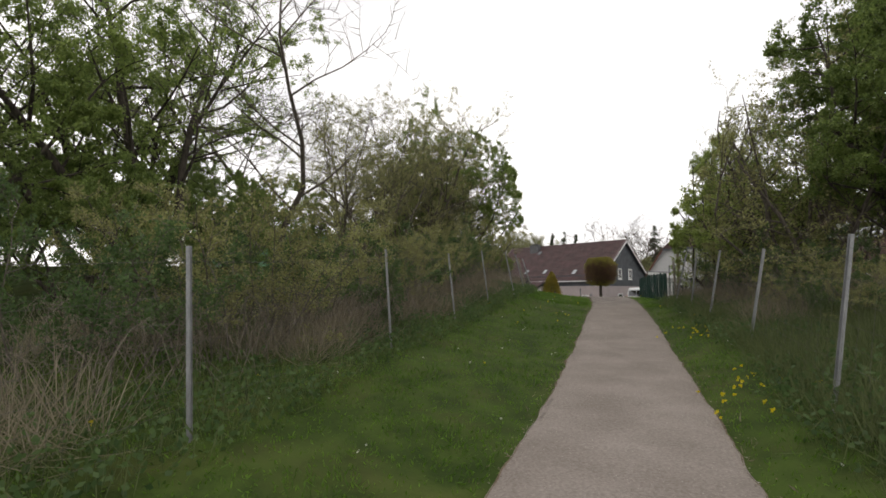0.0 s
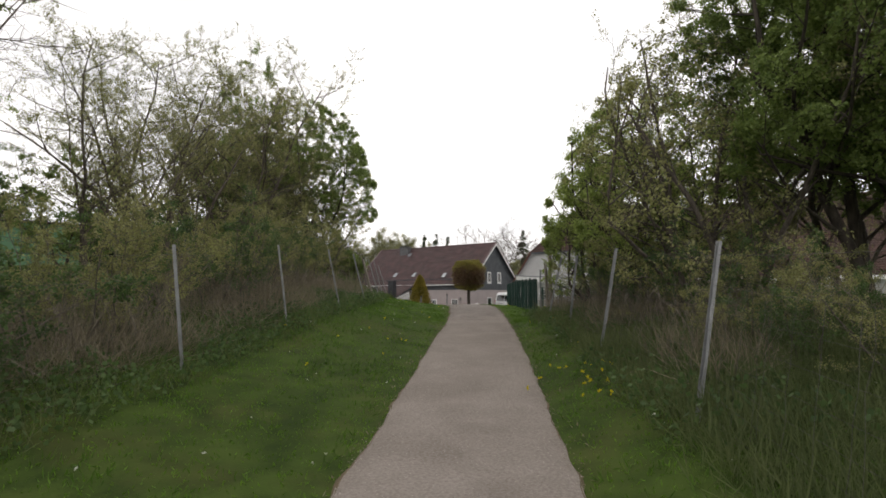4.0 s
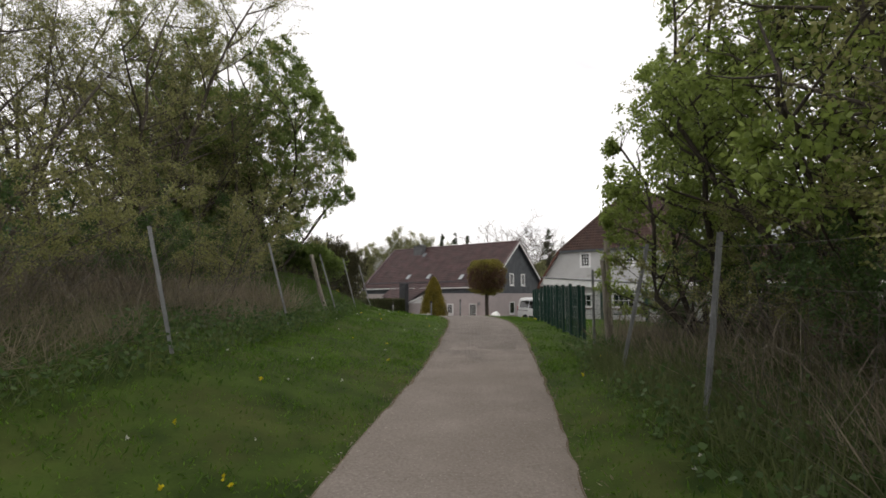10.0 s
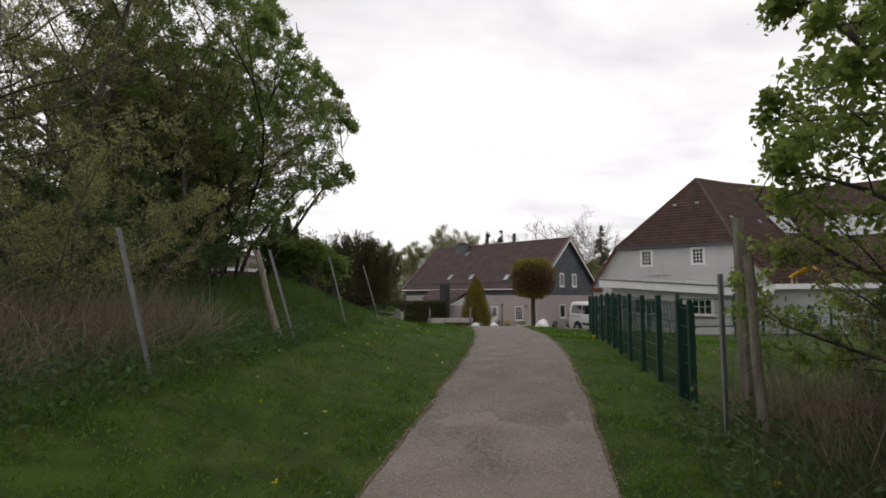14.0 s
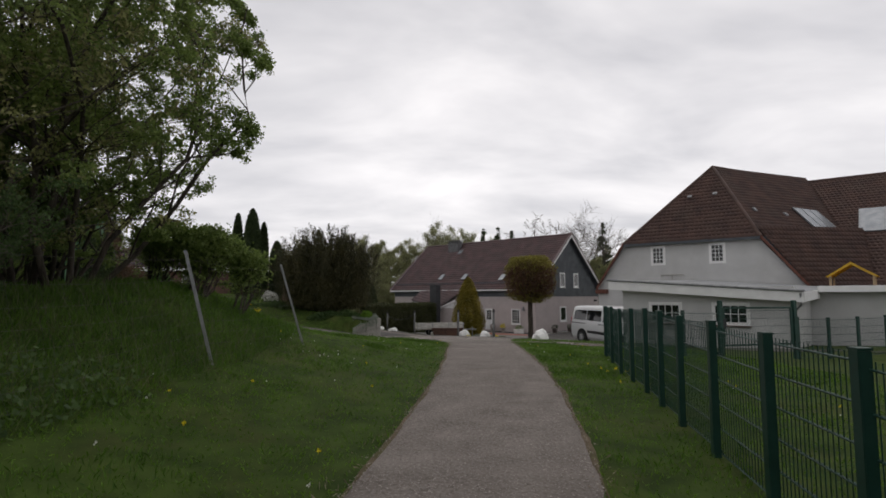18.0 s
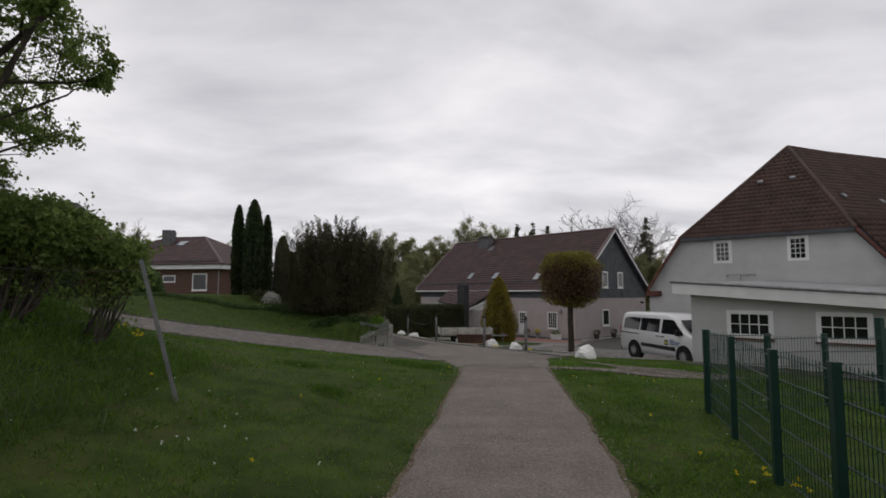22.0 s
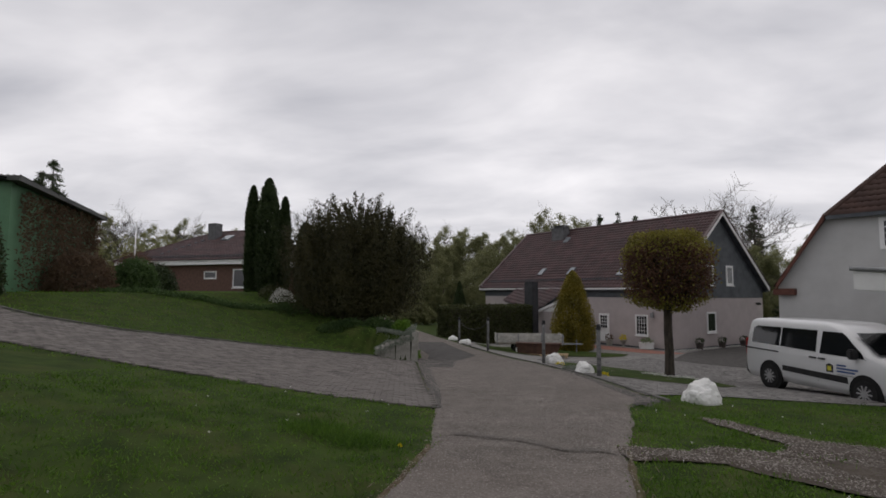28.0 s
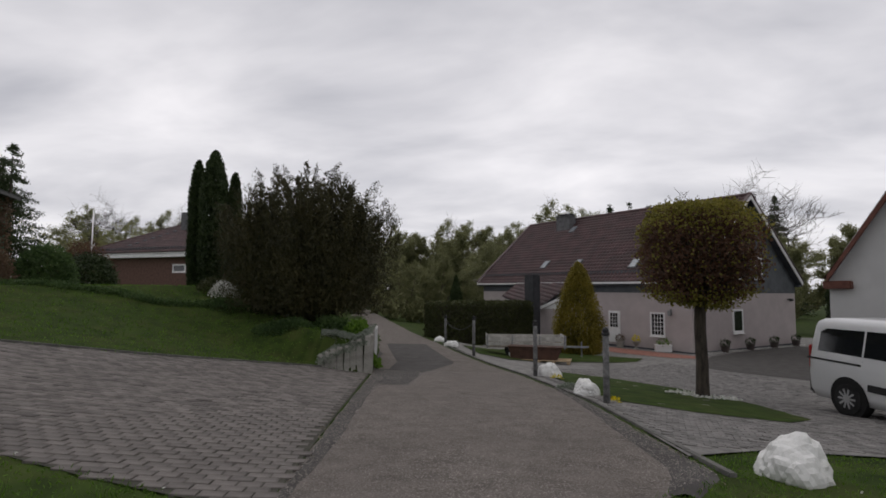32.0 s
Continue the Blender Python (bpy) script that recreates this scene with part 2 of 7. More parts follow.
M["greenwall"] = surface("green_sheet_wall", (0.085, 0.19, 0.10), (0.12, 0.25, 0.14), 1.0, 0.6, 0.08, 30, dirt=(0.07, 0.12, 0.07), dirt_scale=0.6, dirt_amount=0.5)
M["darkmetal"] = surface("dark_roof_sheet", (0.05, 0.052, 0.05), (0.10, 0.10, 0.095), 1.5, 0.6, 0.1, 30)
M["roofing"] = surface("grey_roofing_felt", (0.19, 0.20, 0.205), (0.30, 0.31, 0.315), 0.8, 0.85, 0.15, 50, dirt=(0.15, 0.155, 0.15), dirt_scale=0.4, dirt_amount=0.6)
# near-black colour that paints the shade of the hall interior and wheel wells
M["black"] = surface("inside_shade", (0.008, 0.008, 0.008), (0.014, 0.014, 0.014), 2.0, 0.9, 0.0, 30)
M["galv"] = surface("galvanised_steel", (0.20, 0.205, 0.21), (0.34, 0.345, 0.35), 6.0, 0.6, 0.08, 50, metal=0.25)
M["wire"] = surface("rusty_wire", (0.06, 0.055, 0.05), (0.11, 0.10, 0.09), 5.0, 0.7, 0.0, 50)
M["wood"] = surface("grey_weathered_wood", (0.17, 0.15, 0.125), (0.36, 0.32, 0.27), 5.0, 0.9, 0.6, 25, stretch=(6, 6, 0.6))
M["palewood"] = surface("pale_pallet_wood", (0.36, 0.26, 0.15), (0.5, 0.38, 0.24), 5.0, 0.85, 0.3, 25, stretch=(1, 6, 6))
M["green"] = surface("dark_green_powder_coat", (0.007, 0.036, 0.027), (0.012, 0.052, 0.040), 5.0, 0.42, 0.03, 60)
M["stone"] = surface("white_painted_boulder", (0.66, 0.66, 0.64), (0.82, 0.82, 0.80), 3.0, 0.8, 0.5, 25, dirt=(0.5, 0.49, 0.46), dirt_scale=1.6, dirt_amount=0.5)
M["oldwhite"] = surface("dirty_white_plank", (0.40, 0.39, 0.36), (0.58, 0.57, 0.54), 4.0, 0.7, 0.2, 40, dirt=(0.24, 0.23, 0.20), dirt_scale=2.2, dirt_amount=0.7)
M["postgrey"] = surface("lichened_grey_post", (0.085, 0.085, 0.088), (0.24, 0.24, 0.235), 9.0, 0.85, 0.5, 40, dirt=(0.05, 0.05, 0.05), dirt_scale=5.0, dirt_amount=0.7)
M["conc"] = surface("weathered_concrete", (0.27, 0.26, 0.23), (0.44, 0.425, 0.39), 3.0, 0.95, 0.4, 35, dirt=(0.16, 0.16, 0.12), dirt_scale=1.4, dirt_amount=0.6)
M["kerb"] = surface("grey_kerb", (0.095, 0.092, 0.085), (0.165, 0.16, 0.15), 3.0, 0.95, 0.3, 40)
M["bark"] = surface("grey_brown_bark", (0.060, 0.050, 0.040), (0.14, 0.12, 0.098), 4.0, 0.95, 0.8, 30, stretch=(4, 4, 0.8))
M["darkbark"] = surface("dark_bark", (0.030, 0.025, 0.020), (0.085, 0.070, 0.055), 4.0, 0.95, 0.8, 30, stretch=(4, 4, 0.8))
M["twig"] = surface("bare_twig", (0.085, 0.072, 0.058), (0.17, 0.148, 0.122), 4.0, 0.9, 0.2, 30)
M["leaf"] = leafy("spring_leaf", (0.091, 0.144, 0.037), (0.287, 0.366, 0.104))
M["leafnew"] = leafy("new_bright_leaf", (0.115, 0.165, 0.036), (0.31, 0.39, 0.105))
M["leafdark"] = leafy("dark_leaf", (0.081, 0.130, 0.034), (0.237, 0.312, 0.088))
M["leafolive"] = leafy("olive_leaf", (0.138, 0.146, 0.055), (0.348, 0.354, 0.144))
# far leaves: distance haze is mixed into the lighter, greyer colour
M["leaffar"] = leafy("hazy_far_leaf", (0.135, 0.145, 0.070), (0.30, 0.305, 0.150))
M["maple_out"] = leafy("new_yellow_green_leaf", (0.12, 0.115, 0.022), (0.27, 0.24, 0.05))
M["maple_in"] = leafy("reddish_brown_bud", (0.075, 0.042, 0.028), (0.165, 0.090, 0.058))
M["golden"] = leafy("golden_conifer_leaf", (0.075, 0.072, 0.014), (0.34, 0.27, 0.045))
M["yew"] = leafy("yew_needle", (0.016, 0.020, 0.009), (0.075, 0.068, 0.026), through_light=0.1)
M["conifer"] = leafy("dark_conifer", (0.018, 0.032, 0.012), (0.055, 0.080, 0.028), through_light=0.1)
M["hedge"] = leafy("hedge_leaf", (0.028, 0.034, 0.012), (0.078, 0.088, 0.030), through_light=0.1)
M["blade"] = leafy("grass_blade", (0.048, 0.110, 0.011), (0.160, 0.282, 0.038))
M["tuft"] = leafy("grass_tuft", (0.034, 0.082, 0.011), (0.110, 0.205, 0.028))
M["longgrass"] = leafy("rough_grass", (0.063, 0.090, 0.032), (0.161, 0.190, 0.081))
M["cane"] = surface("dry_cane", (0.11, 0.092, 0.072), (0.22, 0.19, 0.15), 6.0, 0.85, 0.1, 40)
M["straw"] = leafy("dry_straw", (0.120, 0.105, 0.072), (0.34, 0.295, 0.215))
M["yellow"] = leafy("dandelion", (0.60, 0.50, 0.02), (0.75, 0.62, 0.03))
M["whitefl"] = leafy("daisy", (0.60, 0.60, 0.56), (0.78, 0.78, 0.74))
M["silver"] = leafy("silver_groundcover", (0.16, 0.19, 0.15), (0.34, 0.37, 0.31))
M["bramble"] = leafy("bramble_leaf", (0.039, 0.075, 0.026), (0.111, 0.176, 0.060))
M["deadbrown"] = leafy("dry_vine", (0.085, 0.055, 0.035), (0.19, 0.13, 0.085))
M["paint"] = surface("van_white_paint", (0.64, 0.645, 0.65), (0.69, 0.695, 0.70), 1.0, 0.28, 0.0, 60, coat=0.6)
M["plastic"] = surface("black_plastic", (0.014, 0.014, 0.015), (0.03, 0.03, 0.032), 3.0, 0.55, 0.05, 60)
M["rubber"] = surface("tyre_rubber", (0.012, 0.012, 0.012), (0.025, 0.025, 0.025), 4.0, 0.85, 0.2, 60)
M["alloy"] = surface("silver_wheel", (0.42, 0.42, 0.43), (0.55, 0.55, 0.56), 3.0, 0.4, 0.02, 60, metal=0.6)
M["red"] = surface("red_plastic", (0.35, 0.02, 0.02), (0.45, 0.03, 0.03), 3.0, 0.3, 0.0, 60)
M["rust"] = surface("rusty_brown_steel", (0.050, 0.026, 0.018), (0.10, 0.05, 0.034), 3.0, 0.8, 0.3, 30)
M["brickred"] = surface("red_brick_trim", (0.095, 0.040, 0.030), (0.155, 0.066, 0.048), 6.0, 0.9, 0.2, 50)
M["chim"] = surface("grey_chimney_slate", (0.09, 0.09, 0.095), (0.15, 0.15, 0.155), 4.0, 0.8, 0.3, 30)
M["terracotta"] = surface("pot_clay", (0.06, 0.05, 0.045), (0.11, 0.09, 0.08), 4.0, 0.8, 0.2, 40)
M["signage"] = surface("blue_lettering", (0.05, 0.09, 0.22), (0.06, 0.11, 0.26), 3.0, 0.4, 0.0, 60)
M["badge"] = surface("yellow_badge", (0.55, 0.50, 0.05), (0.65, 0.58, 0.08), 3.0, 0.4, 0.0, 60)
M["plastyellow"] = surface("yellow_machine_paint", (0.50, 0.30, 0.02), (0.62, 0.38, 0.03), 2.0, 0.5, 0.05, 40)
M["panelglass"] = surface("solar_panel", (0.20, 0.22, 0.24), (0.30, 0.32, 0.34), 2.0, 0.12, 0.0, 30, metal=0.3)
gl = bpy.data.materials.new("window_glass")
gl.use_nodes = True
gb = gl.node_tree.nodes["Principled BSDF"]
gb.inputs["Base Color"].default_value = (0.012, 0.014, 0.016, 1)
gb.inputs["Roughness"].default_value = 0.06
gb.inputs["Specular IOR Level"].default_value = 0.6
M["glass"] = gl


# ---- mesh helpers ----
def to_mesh(name, verts, faces, mat, mats=None, ids=None, smooth=False):
    me = bpy.data.meshes.new(name)
    me.from_pydata([tuple(map(float, p)) for p in verts], [], [tuple(map(int, f)) for f in faces])
    for m in ([mat] if mats is None else mats):
        me.materials.append(M[m])
    if ids is not None:
        me.polygons.foreach_set("material_index", np.array(ids, dtype=np.int32))
    if smooth:
        me.polygons.foreach_set("use_smooth", np.ones(len(me.polygons), dtype=bool))
    me.update()
    return me


def bm_mesh(name, bm, mat, smooth=False):
    bmesh.ops.recalc_face_normals(bm, faces=bm.faces)
    me = bpy.data.meshes.new(name)
    bm.to_mesh(me)
    bm.free()
    me.materials.append(M[mat])
    if smooth:
        me.polygons.foreach_set("use_smooth", np.ones(len(me.polygons), dtype=bool))
    return me


def link(name, me, parent=None, m=None, label=""):
    ob = new(name, me)
    if parent is not None:
        ob.parent = parent
    if m is not None:
        ob.matrix_basis = m
    if label:
        ob["label"] = label
    return ob


def part(name, bm, mat, parent, label="", m=None, smooth=False):
    return link(name, bm_mesh(name, bm, mat, smooth), parent, m, label)


def thing(name, m, label, category, group="", kind=""):
    e = new(name)
    e.empty_display_size = 0.2
    e.matrix_basis = m
    return tagged(e, label, category, group, kind)


def add_box(bm, x0, x1, y0, y1, z0, z1, bevel=0.0):
    r = bmesh.ops.create_cube(bm, size=1.0)
    vs = r["verts"]
    for v in vs:
        v.co = Vector((x0 + (v.co.x + 0.5) * (x1 - x0), y0 + (v.co.y + 0.5) * (y1 - y0), z0 + (v.co.z + 0.5) * (z1 - z0)))
    if bevel:
        es = list({e for v in vs for e in v.link_edges})
        bmesh.ops.bevel(bm, geom=es, offset=bevel, segments=2, affect="EDGES")
    return bm


def box(x0, x1, y0, y1, z0, z1, bevel=0.0):
    return add_box(bmesh.new(), x0, x1, y0, y1, z0, z1, bevel)


def prism(poly, d0, d1, axis="y"):
    """Extrude a polygon (two coordinates) along an axis between d0 and d1."""
    bm = bmesh.new()
    place = {"y": lambda p, d: (p[0], d, p[1]), "x": lambda p, d: (d, p[0], p[1]), "z": lambda p, d: (p[0], p[1], d)}[axis]
    a = [bm.verts.new(place(p, d0)) for p in poly]
    b = [bm.verts.new(place(p, d1)) for p in poly]
    bm.faces.new(a)
    bm.faces.new(b[::-1])
    for i in range(len(poly)):
        j = (i + 1) % len(poly)
        bm.faces.new((a[j], a[i], b[i], b[j]))
    return bm


def cyl(r0, r1, z0, z1, n=12, bm=None, at=(0, 0)):
    bm = bm or bmesh.new()
    r = bmesh.ops.create_cone(bm, cap_ends=True, segments=n, radius1=r0, radius2=r1, depth=z1 - z0)
    for v in r["verts"]:
        v.co += Vector((at[0], at[1], (z0 + z1) / 2))
    return bm


class Soup:
    """Collects tubes and blades as vertices and faces."""

    def __init__(self):
        self.v, self.f, self.n = [], [], 0

    def add(self, verts, faces):
        self.v.append(np.asarray(verts, float).reshape(-1, 3))
        self.f.append(np.asarray(faces, int) + self.n)
        self.n += len(self.v[-1])

    def tube(self, pts, rad, sides=5):
        pts, rad = np.asarray(pts, float), np.asarray(rad, float)
        t = np.gradient(pts, axis=0)
        t /= np.linalg.norm(t, axis=1, keepdims=True) + 1e-9
        ref = np.array([0.0, 0.0, 1.0]) if abs(t[0, 2]) < 0.9 else np.array([1.0, 0.0, 0.0])
        a = np.cross(t, ref)
        a /= np.linalg.norm(a, axis=1, keepdims=True) + 1e-9
        b = np.cross(t, a)
        ang = np.linspace(0, 2 * np.pi, sides, endpoint=False)
        ring = pts[:, None] + rad[:, None, None] * (a[:, None] * np.cos(ang)[None, :, None] + b[:, None] * np.sin(ang)[None, :, None])
        k = len(pts)
        i, j = np.meshgrid(np.arange(k - 1), np.arange(sides), indexing="ij")
        i, j = i.ravel(), j.ravel()
        jn = (j + 1) % sides
        self.add(ring, np.stack([i * sides + j, i * sides + jn, (i + 1) * sides + jn, (i + 1) * sides + j], 1))

    def leaves(self, at, length, width, rng, droop=0.3, up=None):
        """Folded diamond leaves at points; each is one island of four corners."""
        at = np.asarray(at, float)
        k = len(at)
        d = rng.normal(size=(k, 3))
        d[:, 2] -= droop
        if up is not None:
            d = d * (1 - up) + np.array([0, 0, 1.0]) * up * 2
        d /= np.linalg.norm(d, axis=1, keepdims=True)
        s = np.cross(d, rng.normal(size=(k, 3)))
        s /= np.linalg.norm(s, axis=1, keepdims=True) + 1e-9
        ln = (length * rng.uniform(0.7, 1.3, k))[:, None]
        wd = (width * rng.uniform(0.7, 1.3, k))[:, None]
        q = np.stack([at, at + d * ln * 0.5 + s * wd * 0.5, at + d * ln, at + d * ln * 0.5 - s * wd * 0.5], 1)
        self.add(q, np.arange(4 * k).reshape(k, 4))

    def mesh(self, name, mat, smooth=False):
        v = np.concatenate(self.v)
        me = bpy.data.meshes.new(name)
        sizes = [f.shape[1] for f in self.f]
        loops = np.concatenate([f.ravel() for f in self.f]).astype(np.int32)
        totals = np.concatenate([np.full(len(f), s) for f, s in zip(self.f, sizes)]).astype(np.int32)
        starts = np.concatenate([[0], np.cumsum(totals)[:-1]]).astype(np.int32)
        me.vertices.add(len(v))
        me.vertices.foreach_set("co", v.astype(np.float32).ravel())
        me.loops.add(len(loops))
        me.loops.foreach_set("vertex_index", loops)
        me.polygons.add(len(totals))
        me.polygons.foreach_set("loop_start", starts)
        if smooth:
            me.polygons.foreach_set("use_smooth", np.ones(len(totals), dtype=bool))
        me.materials.append(M[mat])
        me.update(calc_edges=True)
        return me


# ---- the lie of the land ----
PROF_Y = [-60, -10, -3, 0, 3, 6, 9, 12, 15, 18, 20, 23, 26, 30, 34, 38, 42, 46, 50, 55, 62, 80, 130, 600]
PROF_Z = [-3.40, -0.74, -0.36, -0.24, -0.08, 0.07, 0.24, 0.42, 0.60, 0.76, 0.84, 0.87, 0.85, 0.78, 0.60, 0.35, 0.10, -0.15, -0.36, -0.52, -0.62, -0.72, -1.1, -1.1]
LEFT_Y = [-60, -8, 0, 3, 6, 9, 12, 15, 18, 21, 23.5, 25.8, 31, 33, 35.6, 40, 46.3, 53, 59, 67, 90, 118]
LEFT_X = [-21.0, -2.6, 0.15, 1.20, 2.15, 3.08, 3.98, 4.95, 5.75, 6.48, 6.98, 7.36, 8.05, 8.2, 7.9, 7.0, 5.75, 4.1, 2.2, -0.8, -9, -20]
RIGHT_Y = [-60, -8, 0, 3, 6, 9, 12, 15, 18, 21, 23.5, 25.8, 31, 33.2, 35, 36.4, 37.2, 38, 42, 46.6, 53, 58.7, 67, 90, 118]
RIGHT_X = [-19.2, -0.85, 1.93, 2.92, 3.87, 4.85, 5.78, 6.68, 7.52, 8.28, 8.82, 9.24, 9.95, 10.32, 10.75, 10.98, 11.72, 11.60, 11.05, 9.9, 7.7, 5.8, 2.6, -5.5, -15.5]


# lines of the two wire fences
FL_Y, FL_X = [-3.2, 0.66, 4.88, 7.75, 11.0, 13.4, 16.7, 19.9, 23.1, 26.4], [-3.3, -2.0, -0.9, 0.14, 1.10, 2.10, 2.88, 3.5, 4.05, 4.8]
FR_Y, FR_X = [-2.4, 1.15, 4.88, 8.1, 11.1, 13.3, 15.9], [2.0, 3.18, 4.60, 5.55, 6.55, 7.04, 8.0]


def smooth01(t):
    t = np.clip(t, 0, 1)
    return t * t * (3 - 2 * t)


def ground_z(x, y):
    """Height of the ground: a hollow path, a bank on its left, a lawn rising to the bungalow and a yard falling to the house."""
    x, y = np.asarray(x, float), np.asarray(y, float)
    p = np.interp(y, PROF_Y, PROF_Z)
    dl = np.interp(y, LEFT_Y, LEFT_X) - x
    dr = x - np.interp(y, RIGHT_Y, RIGHT_X)
    top = np.interp(y, [-60, -10, 0, 5, 9, 13, 20, 46, 70, 90, 160], [-2.6, -0.2, 0.25, 0.55, 1.0, 1.9, 2.15, 2.2, 2.3, 2.3, 0.5])
    far = np.interp(y, [-60, 28, 33, 36, 44, 52, 62, 90], [6.5, 6.5, 11, 15, 12, 8.5, 9, 12])
    z = p + (top - p) * np.clip(dl / far, 0, 1) ** np.interp(y, [14, 20, 28, 36], [1.0, 1.45, 1.4, 1.3])
    bed = 0.9 * smooth01((y - 46.12) / (0.10 + np.maximum(0, 4.35 - x) * 1.1)) * np.clip((66 - y) / 10, 0, 1) * smooth01((dl - 0.16) / 0.08)
    z = np.minimum(z + bed, np.maximum(top, p))
    rise = 0.9 * np.clip(dr / 4.5, 0, 1) ** 0.8 * (1 - smooth01((y - 11) / 6))
    fall = np.interp(y, [-60, 15, 20, 33, 38, 44, 52, 62, 80], [0, 0, 0.03, 0.05, 0.05, 0.07, 0.07, 0.03, 0.0]) * np.clip(dr, 0, 8)
    fall = fall + np.interp(y, [46, 50, 55, 62, 80, 130, 600], [0, 0.034, 0.18, 0.43, 0.78, 0.9, 0.9]) * smooth01(dr / 4.0)
    side = np.maximum(dl, dr)
    lump = 0.022 * np.sin(x * 2.1 + 1.3 * np.sin(y * 0.9)) * np.sin(y * 1.7 + 1.1 * np.sin(x * 1.3)) + 0.03 * np.sin(x * 0.7 + y * 0.5) * np.sin(y * 0.63 - 0.4 * x)
    z = z + lump * np.clip(side / 1.5, 0, 1) * np.clip(34.6 - y, 0, 1)
    knoll = 0.48 * np.exp(-((x - 2.3) / 1.35) ** 2 - ((y - 26.4) / 3.4) ** 2)
    return z + rise - fall + knoll


def gz(x, y):
    return float(ground_z(x, y))


def sheet(name, poly, lift, mat, step=0.5, kind="structure", label="", category="", wobble=0.0):
    """A flat-lying layer inside a polygon, cut along a grid and laid on the ground."""
    bm = bmesh.new()
    bm.faces.new([bm.verts.new((p[0], p[1], 0)) for p in poly])
    for ax in (0, 1):
        lo, hi = min(p[ax] for p in poly), max(p[ax] for p in poly)
        for c in np.arange(math.floor(lo / step) * step + step, hi, step):
            n = (1, 0, 0) if ax == 0 else (0, 1, 0)
            bmesh.ops.bisect_plane(bm, geom=bm.verts[:] + bm.edges[:] + bm.faces[:], plane_co=(c if ax == 0 else 0, c if ax == 1 else 0, 0), plane_no=n)
    for v in bm.verts:
        if wobble and v.is_boundary:
            v.co.x += wobble * (noise.noise(v.co * 1.7) + 0.5 * noise.noise(v.co * 6.0))
        v.co.z = gz(v.co.x, v.co.y) + lift
    for f in bm.faces:
        if f.normal.z < 0:
            f.normal_flip()
    me = bpy.data.meshes.new(name)
    bm.to_mesh(me)
    bm.free()
    me.materials.append(M[mat])
    return tagged(link(name, me), label, category, "", kind)


def spaced(lo, hi, fine_lo, fine_hi, fine, ratio=1.35):
    mid = list(np.arange(fine_lo, fine_hi + 1e-6, fine))
    out, s, c = [], fine, fine_lo
    while c > lo:
        s *= ratio; c -= s; out.append(max(c, lo))
    up, s, c = [], fine, mid[-1]
    while c < hi:
        s *= ratio; c += s; up.append(min(c, hi))
    return np.array(out[::-1] + mid + up)


gxs, gys = spaced(-700, 700, -9, 20, 0.2), spaced(-300, 900, -6, 52, 0.2)
GX, GY = np.meshgrid(gxs, gys, indexing="ij")
GZ = ground_z(GX, GY)
side = np.maximum(np.interp(GY, LEFT_Y, LEFT_X) - GX, GX - np.interp(GY, RIGHT_Y, RIGHT_X))
rng = np.random.default_rng(3)
GZ = GZ + np.clip(side / 1.5, 0, 1) * rng.normal(0, 0.006, GZ.shape) - 0.004 - 0.03 * np.clip(-side / 0.2, 0, 1)
ni, nj = GX.shape
ii, jj = np.meshgrid(np.arange(ni - 1), np.arange(nj - 1), indexing="ij")
ii, jj = ii.ravel(), jj.ravel()
gs = Soup()
gs.add(np.stack([GX, GY, GZ], -1), np.stack([ii * nj + jj, (ii + 1) * nj + jj, (ii + 1) * nj + jj + 1, ii * nj + jj + 1], 1))
tagged(link("ground", gs.mesh("ground", "grass", True)), "mown and rough grass over gently rolling ground", "grass", kind="structure")


def ribbon(name, y0, y1, mat, lift, label, category, step=0.2, across=7, left=None, right=None, rough=0.05):
    ys = np.arange(y0, y1 + 1e-6, step)
    a = np.interp(ys, LEFT_Y, LEFT_X) if left is None else np.interp(ys, *left)
    b = np.interp(ys, RIGHT_Y, RIGHT_X) if right is None else np.interp(ys, *right)
    a = a + np.array([rough * (noise.noise((0, y * 0.9, 0)) + 0.7 * noise.noise((3, y * 3.1, 0))) for y in ys])
    b = b + np.array([rough * (noise.noise((9, y * 0.9, 0)) + 0.7 * noise.noise((5, y * 3.1, 0))) for y in ys])
    t = np.linspace(0, 1, across)
    X = a[:, None] * (1 - t) + b[:, None] * t
    Y = np.repeat(ys[:, None], across, 1)
    Z = ground_z(X, Y) + (lift(X, Y) if callable(lift) else lift)
    Z[:, 0] -= 0.03; Z[:, -1] -= 0.03
    s = Soup()
    i, j = np.meshgrid(np.arange(len(ys) - 1), np.arange(across - 1), indexing="ij")
    i, j = i.ravel(), j.ravel()
    s.add(np.stack([X, Y, Z], -1), np.stack([i * across + j, i * across + j + 1, (i + 1) * across + j + 1, (i + 1) * across + j], 1))
    return tagged(link(name, s.mesh(name, mat, True)), label, category, kind="structure")


seam = np.vectorize(lambda x, y: noise.noise((x * 1.6, y * 0.9, 4)) + 0.6 * noise.noise((x * 5.0, y * 4.0, 1)))
ribbon("path", -40, 21.0, "gravel", lambda x, y: 0.030 + np.where(y > 12, 0.004 * (16.5 - np.maximum(y, 12)) + 0.008 * seam(x, y), 0.018), "light grey compacted gravel footpath with ragged grass edges", "path", rough=0.03, step=0.1, across=15)
ribbon("path", 13.0, 34.6, "coarsegravel", lambda x, y: 0.030 - np.where(y > 31, 0.010 * (y - 31) + 0.006 * seam(x, y), 0.0), "grey coarse gravel footpath with ragged grass edges", "path", rough=0.03, step=0.1, across=15)
